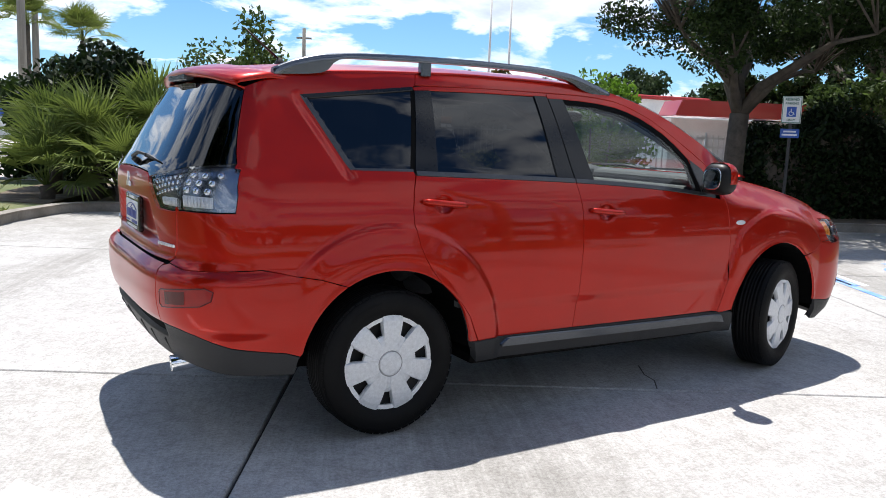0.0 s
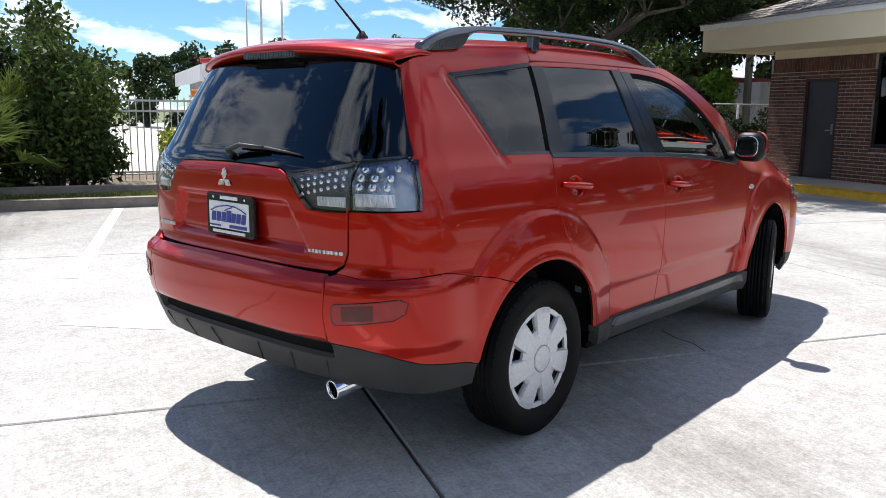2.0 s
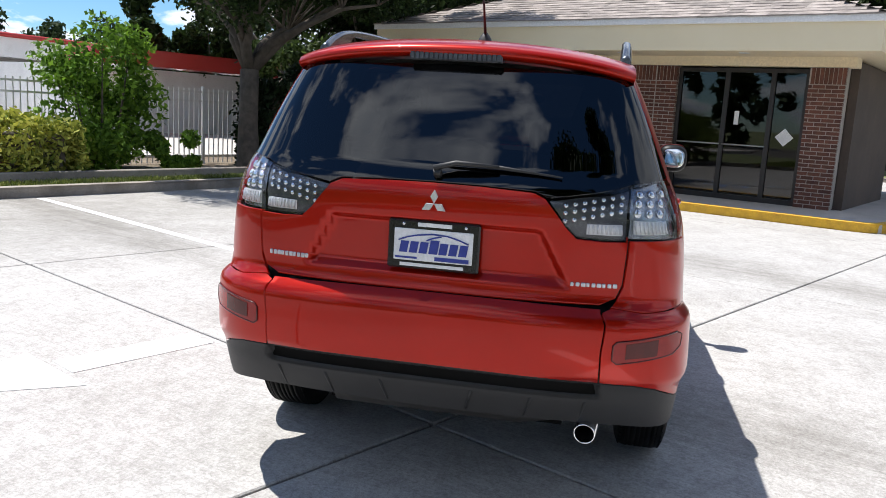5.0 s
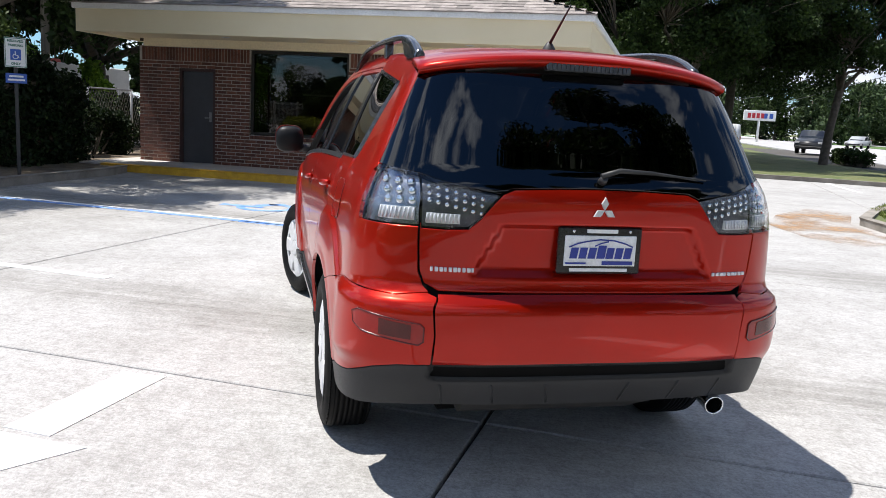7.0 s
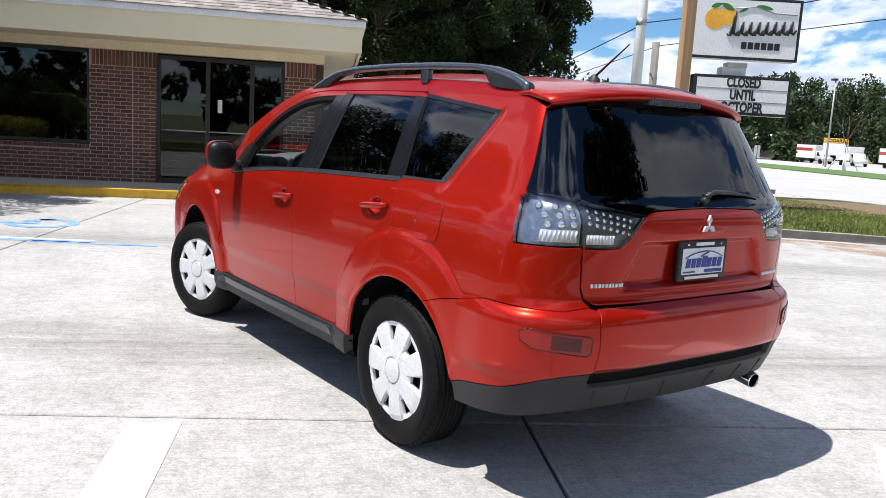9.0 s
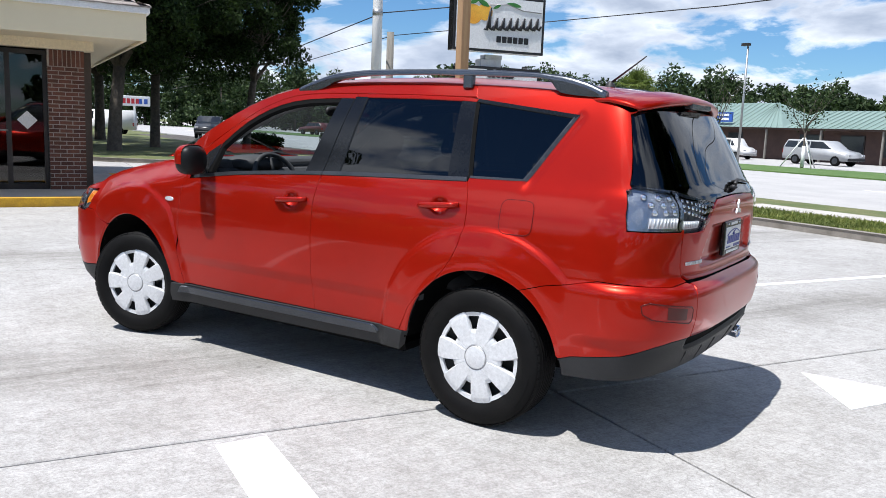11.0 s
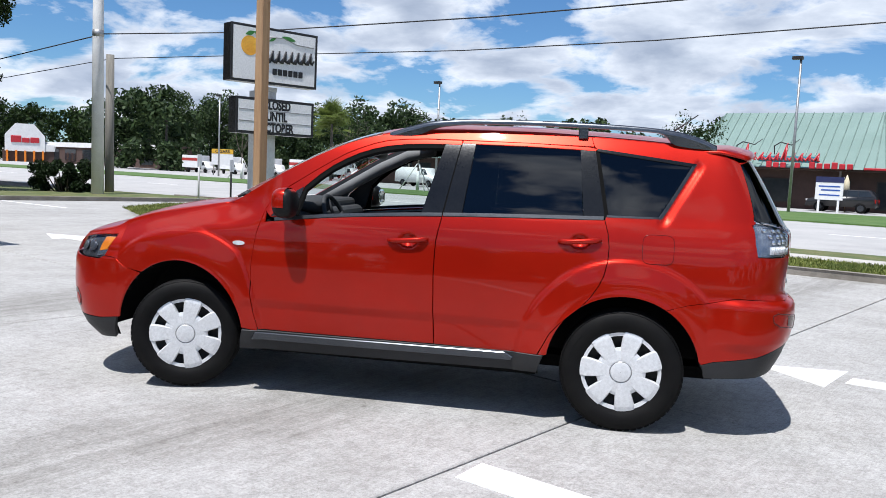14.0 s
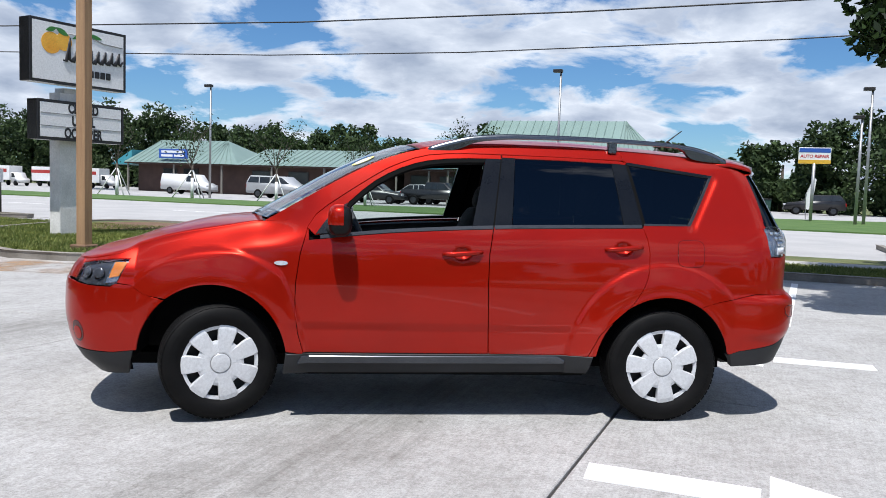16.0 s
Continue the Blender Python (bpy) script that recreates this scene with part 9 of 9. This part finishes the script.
for a in (13.6, 14.9):
    tt = empty("terrace_table", LOT @ pose(a, -51.65, 0.03), "small white terrace table", "table", group="terrace tables")
    part("top", lathe(bmesh.new(), [(0.001, 0.74), (0.42, 0.74), (0.42, 0.71), (0.001, 0.71)], 18, "z"), M_WHITE, tt)
    part("stem", tubem([(0, 0, 0.0), (0, 0, 0.72)], 0.035, 8), M_STEEL, tt)
    part("foot", lathe(bmesh.new(), [(0.001, 0.03), (0.24, 0.02), (0.25, 0.0), (0.001, 0.0)], 14, "z"), M_STEEL, tt)
m3 = shop(19.2, 25.6, -57.0, 7.0, 2.6, [(19.2, 25.6, 4.3, 0.5, 0.5)], "small shop with a teal front", [(20.2, 21.8, 0.3, 2.2), (22.6, 24.4, 0.3, 2.2)])
part("fascia_sign", boxm(20.8, 24.2, -56.9, -56.75, 2.75, 3.35, 0.02), M_TEAL, m3, "teal fascia sign")
part("fascia_bars", boxm(21.2, 23.8, -56.75, -56.72, 2.9, 3.2), M_SIGNW, m3)
ar = empty("repair_shop", LOT @ pose(-1.8, -59.9, 0, 0, 0, -7) @ pose(1.8, 59.9, 0), "pale grey repair workshop with a low gable", "building", group="shops")
part("wall", extrude_side([(-1.8, -0.05), (5.6, -0.05), (5.6, 3.95), (2.1, 4.62), (-1.8, 3.85)], 9.0, 0.0), surf("pale_grey_stucco", (0.42, 0.40, 0.39), (0.36, 0.34, 0.33), 1, 40, 0.9), ar, "pale grey painted wall").matrix_local = pose(0, -64.5, 0)
part("roof_edge", tubem([(5.8, -59.9, 3.95), (2.1, -59.9, 4.66), (-2.0, -59.9, 3.86)], 0.09, 6), M_STEEL, ar)
part("canopy", boxm(-1.8, 5.4, -59.9, -57.8, 2.86, 3.03, 0.02), M_WHITE, ar, "white canopy")
part("canopy_beam", boxm(-1.6, 5.4, -58.1, -57.9, 2.42, 2.68, 0.02), M_WHITE, ar, "white beam under the canopy")
part("corner_banner", boxm(-2.05, -1.85, -59.6, -58.8, 2.2, 3.6, 0.02), M_REDS, ar, "red banner at the corner")
part("wall_plate", boxm(0.3, 1.5, -59.95, -59.86, 1.2, 2.0, 0.01), M_SIGNW, ar, "small white wall plate")
# dark sheets on the wall stand for the shade inside open bays
for a in (2.0, 3.9):
    part("bay_shade", boxm(a, a + 1.6, -59.98, -59.9, 0.0, 2.3), M_VGLASS, ar, "dark sheet standing for the shade inside an open bay")
part("sign_panel", boxm(0.55, 3.7, -59.98, -59.86, 3.34, 3.96, 0.01), surf("dull_red_panel", (0.24, 0.06, 0.065), (0.20, 0.05, 0.055), 1, 30, 0.6), ar, "dull red sign panel")
letters("writing", "AUTO REPAIR", 0.50, pose(2.12, -59.85, 3.65, 90, 0, 180), M_SIGNW, ar, 0.02, "white wall lettering", 0.76)
M_DUMP = surf("dark_green_bin_paint", (0.012, 0.05, 0.035), (0.02, 0.06, 0.045), 2, 30, 0.6)
for a, b in ((-1.0, -56.6), (-3.0, -57.4)):
    du = empty("skip_bin", LOT @ pose(a, b, 0.03), "dark green steel rubbish skip beside the workshop", "skip", group="skips")
    part("body", extrude_side([(-0.9, 0.0), (0.9, 0.0), (1.0, 1.15), (-1.0, 1.15)], 1.3, 0.02), M_DUMP, du)
    part("lid", boxm(-1.02, 1.02, -0.7, 0.7, 1.16, 1.22, 0.01), M_INK, du, "black lid")
vs_ = empty("roadside_sign", LOT @ pose(-5.5, -45, 0), "raised white and yellow sign board", "sign")
part("post", tubem([(0, 0, -0.1), (0, 0, 3.4)], 0.09, 8), M_STEEL, vs_)
part("board", boxm(-0.85, 0.85, -0.06, 0.06, 3.36, 4.28, 0.02), M_SIGNW, vs_)
part("yellow_band", boxm(-0.85, 0.85, 0.06, 0.075, 3.36, 3.58), M_YEL, vs_)
letters("writing", "AUTO REPAIR", 0.24, pose(0, 0.062, 3.78, 90, 0, 180), M_REDS, vs_, 0.005)
part("upper_bar", boxm(-0.82, 0.82, 0.06, 0.068, 4.0, 4.24), M_SIGNB, vs_, "blue printed band")
fg = empty("feather_flag", LOT @ pose(-5.6, -49.1, 0.07) @ Matrix.Scale(1.18, 4), "white feather banner on the verge", "banner")
part("pole", tubem([(0, 0, 0), (0.05, 0, 1.3), (-0.3, 0, 2.2)], 0.02, 6), M_STEEL, fg)
part("cloth", extrude_side([(0.05, 0.55), (0.0, 1.5), (-0.32, 2.2), (-0.42, 2.1), (-0.30, 1.0), (-0.12, 0.5)], 0.02, 0.0), M_SIGNW, fg, "white cloth")
# staked young trees on the verge
for i, (a, b) in enumerate(((50.2, -38.6), (37.7, -38.3), (31.8, -38.4), (19.5, -38.3), (25.6, -38.4), (13.2, -38.6))):
    yt = empty("young_tree", LOT @ pose(a, b, 0.07) @ Matrix.Scale((1.3, 1.38, 1.38, 1.12, 1.3, 1.25)[i], 4), "staked thin-leaved young tree on the verge", "tree", group="verge trees")
    bm = bmesh.new()
    tips = []
    yr = random.Random(300 + i)
    tube(bm, [(0, 0, -0.1), (0, 0, 1.6)], [0.06, 0.045], 6)
    for kk in range(6):
        an = kk * 1.05
        branch(bm, yr, Vector((0, 0, 1.3 + 0.12 * kk)), Vector((math.cos(an) * 0.5, math.sin(an) * 0.5, 1)).normalized(), 1.3, 0.025, 1, tips)
    part("trunk", bm, M_BARK, yt)
    part("trunk_wrap", tubem([(0, 0, 0.02), (0, 0, 0.95)], [0.085, 0.075], 8), M_WHITE, yt, "white trunk wrap")
    nr = np.random.default_rng(300 + i)
    v, f = leaf_quads(nr, [tuple(p) for p in tips], 0.42, (300, 420, 420, 900, 700, 2600)[i], 0.062)
    raw_mesh("crown", v, f, M_OAK, yt)
    for an in (30, 150, 270):
        part("stake", tubem([(0.9 * math.cos(radians(an)), 0.9 * math.sin(radians(an)), 0), (0.05 * math.cos(radians(an)), 0.05 * math.sin(radians(an)), 1.3)], 0.028, 5), M_POLE, yt)
# low buildings farther left over the road
lb = empty("shop_building", LOT, "low white and brown shops far down the road", "building", group="shops")
part("wall", boxm(92, 128, -66, -60, 0, 3.2), M_SHOPW, lb)
part("parapet", boxm(91.8, 128.2, -60.2, -59.8, 2.5, 3.2), M_WHITE, lb)
for i in range(7):
    part("window", boxm(94 + i * 4.8, 97 + i * 4.8, -59.98, -59.88, 0.5, 2.2), M_VGLASS, lb)
fb = empty("restaurant", LOT @ pose(123, -57.3, 0, 0, 0, -116), "white gabled restaurant with a red sign far off", "building", group="shops")
part("wall", extrude_side([(-2.7, 1.6), (2.7, 1.6), (2.7, 3.9), (1.2, 5.7), (-1.3, 5.7), (-2.7, 4.0)], 5, 0.0), M_WHITE, fb, "white gable")
part("ground_floor", boxm(-3.0, 9.0, -2.2, 4.0, 0, 1.7), M_SHOPW, fb, "dark brick ground floor")
part("fascia", boxm(2.72, 9.4, -2.4, 3.0, 1.7, 2.8, 0.05), M_WHITE, fb, "white flat fascia")
part("sign", box(box(boxm(-1.9, -0.5, -2.62, -2.52, 2.9, 3.9, 0.05), -0.4, 0.6, -2.62, -2.52, 2.9, 3.6, 0.05), 0.7, 1.9, -2.62, -2.52, 2.9, 3.7, 0.05), M_REDS, fb, "red sign shape")
for x in (-2.4, -1.2, 0.0, 1.2, 2.4):
    part("porch_post", boxm(x - 0.15, x + 0.15, -2.6, -2.3, 0, 1.7), M_AMBER, fb, "orange post")
cg = empty("roadside_sign", LOT @ pose(64.5, -48.0, 0, 0, 0, -38.8) @ Matrix.Scale(0.66, 4), "yellow-topped sign board on posts", "sign")
part("board", boxm(-0.1, 0.1, -1.6, 1.6, 1.6, 3.3, 0.02), M_SIGNW, cg)
part("yellow_top", boxm(-0.12, 0.12, -1.6, 1.6, 3.3, 4.0, 0.02), M_YEL, cg)
letters("writing", "CIGARS", 0.62, pose(-0.122, 0, 3.64, 90, 0, -90), M_INK, cg, 0.005)
for y in (-1.3, 1.3):
    part("post", tubem([(0, y, -0.1), (0, y, 1.7)], 0.07, 6), M_WOODG, cg)
ts = empty("roadside_sign", LOT @ pose(110, -17.5, 0), "white store sign far down the road", "sign")
part("post", tubem([(0, 0, -0.1), (0, 0, 3.0)], 0.15, 8), M_POLE, ts)
part("board", boxm(-0.2, 0.2, -2.0, 2.0, 2.8, 4.1, 0.05), M_SIGNW, ts)
bm = bmesh.new()
for i in range(4):
    box(bm, -0.23, -0.2, 1.5 - i * 0.55, 1.1 - i * 0.55, 3.1, 3.75)
part("red_bar", bm, M_REDS, ts)
part("blue_bar", box(box(bmesh.new(), -0.23, -0.2, -0.95, -0.55, 3.1, 3.75), -0.23, -0.2, -1.65, -1.2, 3.1, 3.75), M_SIGNB, ts)
# ---- service building behind the fence ----
sv = empty("service_building", LOT, "white service building with a red roof edge", "building")
# the wall's shade is put into its grey colour
part("wall", boxm(4.0, 40.0, 35.5, 46.0, 0, 2.75), surf("shade_grey_stucco", (0.24, 0.235, 0.225), (0.20, 0.195, 0.19), 1, 30, 0.9), sv, "wall with its shade put into the grey colour")
bm = bmesh.new()
v = [bm.verts.new(p) for p in ((3.3, 34.0, 2.72), (42.0, 34.0, 2.25), (42.0, 34.0, 3.05), (5.7, 34.0, 3.60), (3.3, 34.0, 3.42))]
w2 = [bm.verts.new((p.co.x, 34.15, p.co.z)) for p in v]
bm.faces.new(v)
bm.faces.new(w2[::-1])
for i in range(5):
    bm.faces.new((v[i], w2[i], w2[(i + 1) % 5], v[(i + 1) % 5]))
bmesh.ops.recalc_face_normals(bm, faces=bm.faces)
part("fascia", bm, M_WHITE, sv, "white sloping fascia")
part("side_fascia", prismm([(3.2, 34.2), (3.35, 34.2), (3.35, 46), (3.2, 46)], 2.6, 3.3), M_WHITE, sv)
part("roof_edge", tubem([(3.2, 33.95, 3.44), (5.7, 33.95, 3.64), (42.0, 33.95, 3.08)], 0.11, 6), surf("red_roof_edge", (0.45, 0.03, 0.03), (0.38, 0.025, 0.025), 2, 40, 0.5), sv, "red roof edge")
part("soffit", boxm(3.4, 42.0, 34.2, 35.6, 2.60, 2.66), M_WHITE, sv)
tx = letters("writing", "AUTO SERVICE", 0.52, pose(7.9, 33.98, 3.12, 90, 0, 0) @ pose(0, 0, 0, 0, 0, -0.8), M_SIGNB, sv, 0.01, "blue wall lettering", 1.15)
# no openings here: dark sheets give the shade of the bays
for a in (6.0, 9.6, 13.2, 16.8, 20.4):
    part("bay_shade_panel", boxm(a, a + 3.2, 35.42, 35.48, 0.0, 2.1), M_VGLASS, sv, "dark sheet standing for the shade inside an open bay")
part("vent", boxm(10.8, 11.7, 35.4, 35.5, 1.9, 2.5, 0.02), M_STEEL, sv, "grey louvred vent")
bush("magnolia", 5.8, 30.5, 2.2, 2.0, 4.4, 4200, 0.15, leaf_mat("magnolia_leaf", (0.03, 0.035, 0.012), (0.09, 0.07, 0.025)), 90, "slim dark magnolia before the service building", "tree", 22, 0.1)
rf = empty("red_awning_building", LOT, "low building with a red awning behind the hedge", "building")
part("wall", boxm(10.4, 24.0, 22.2, 28.0, 0, 2.2), M_WHITE, rf)
part("awning", extrude_side([(10.0, 2.25), (24.2, 2.25), (24.0, 2.75), (10.2, 2.75)], 1.6, 0.02), V_RED, rf, "red awning").matrix_local = pose(0, 21.6, 0)
bb = empty("blue_building", LOT, "low pale building with a blue band far off", "building")
part("wall", boxm(-34, -14.5, 45, 52, 0, 2.0), M_WHITE, bb)
part("band", boxm(-34, -14.3, 44.8, 45, 1.35, 2.2), M_SIGNB, bb, "blue band")

# ---- slabs of the car park ----
slab_mesh = None
near = []
for i in range(-6, 9):
    for j in range(-10, 5):
        near.append((i, j))
for i, j in near:
    cc = LOT.inverted() @ (SLAB @ Vector(((i + 0.5) * SA - 0.15, (j + 0.5) * SB + 0.06, 0)))
    if cc.y < -11.5 and cc.x < 18 or cc.y < -16 or cc.y > 11 or cc.x < -8 or cc.x > 29:
        continue
    if slab_mesh is None:
        bm = bmesh.new()
        w, d = SA / 2 - GAP, SB / 2 - GAP
        vs = []
        for sx, sy in ((-1, -1), (1, -1), (1, 1), (-1, 1)):
            vs.append((bm.verts.new((sx * w, sy * d, -0.05)), bm.verts.new((sx * w, sy * d, -0.006)), bm.verts.new((sx * (w - 0.006), sy * (d - 0.006), 0.0))))
        for k in range(4):
            a, b = vs[k], vs[(k + 1) % 4]
            bm.faces.new((a[0], b[0], b[1], a[1]))
            bm.faces.new((a[1], b[1], b[2], a[2]))
        bm.faces.new([v[2] for v in vs])
        ob = part("slab", bm, M_CONC)
        slab_mesh = ob.data
    else:
        ob = new("slab", slab_mesh)
    ob.parent = lot_bed
    ob.matrix_parent_inverse = LOT.inverted()
    ob.matrix_basis = SLAB @ pose((i + 0.5) * SA - 0.15, (j + 0.5) * SB + 0.06, 0)

# the crack by the front wheel, a fine dark ridge-free seam of dirt
crack = [(1.96, 0.41), (1.93, 0.22), (1.95, 0.10), (1.91, -0.05)]
tagmesh("crack", prismm([(x - 0.004, y) for x, y in crack] + [(x + 0.004, y) for x, y in crack[::-1]], 0.0, 0.0015), M_JOINT, "thin dark crack in the concrete", "crack", kind="structure")

# ---- bricks of the front wall ----
BL, BH, BJ = 0.192, 0.055, 0.0145
brick_mesh = {}


def brick(length, a, b, z, vertical=False, parent=None):
    key = (round(length, 3), vertical)
    if key not in brick_mesh:
        l, h = (length, BH) if not vertical else (BH, length)
        bm = boxm(0.0, 0.10, 0, l, 0, h)
        ob = part("brick", bm, M_BRICK)
        brick_mesh[key] = ob.data
    else:
        ob = new("brick", brick_mesh[key])
    ob.parent = parent or wall_bed
    ob.matrix_local = pose(a + brng.uniform(-0.003, 0.001), b, z)
    return ob


brng = random.Random(21)
rest = bmesh.new()
count = 0
for b1, b0, z0, z1 in ((4.97, 3.83, Z0, 2.26), (7.08, 4.97, Z0, 0.70), (7.85, 7.08, Z0, 2.26), (9.58, 8.67, Z0, 2.26), (8.67, 7.85, 2.08, 2.26), (1.52, 0.95, Z0, 2.26)):
    row = 0
    z = z0 + 0.005
    while z + BH <= z1 + 0.004:
        off = 0.0 if row % 2 == 0 else -(BL + BJ) / 2
        b = b0 + off
        while b < b1 - 0.01:
            s, e = max(b, b0), min(b + BL, b1)
            if e - s > 0.03:
                if count < 300:
                    brick(round(e - s, 3), WALL - 0.002, s, z)
                    count += 1
                else:
                    q = brng.uniform(-0.003, 0.001)
                    box(rest, WALL - 0.002 + q, WALL + 0.09, s, e, z, z + BH)
            b += BL + BJ
        z += BH + BJ
        row += 1
# soldier courses over the openings and under the window
for b1, b0, z0 in ((9.58, 3.83, 2.222), (1.52, 0.95, 2.222)):
    b = b0
    while b + BH <= b1:
        if not (4.97 < b + 0.03 < 7.08):
            box(rest, WALL - 0.006, WALL + 0.09, b, b + BH, z0, z0 + 0.268)
        b += BH + BJ
b = 4.985
while b + BH <= 7.07:
    box(rest, WALL - 0.03, WALL + 0.09, b, b + BH, 0.708, 0.775)
    b += BH + BJ
ob = part("brick_run", rest, M_BRICKS, wall_bed, "further bricks of the wall")
ob["kind"] = "stuff"
tagmesh("control_joint", boxm(WALL - 0.012, WALL + 0.02, 4.215, 4.230, Z0, 2.49), M_MORTAR, "thin pale joint running up the brick pier", "joint", kind="structure")
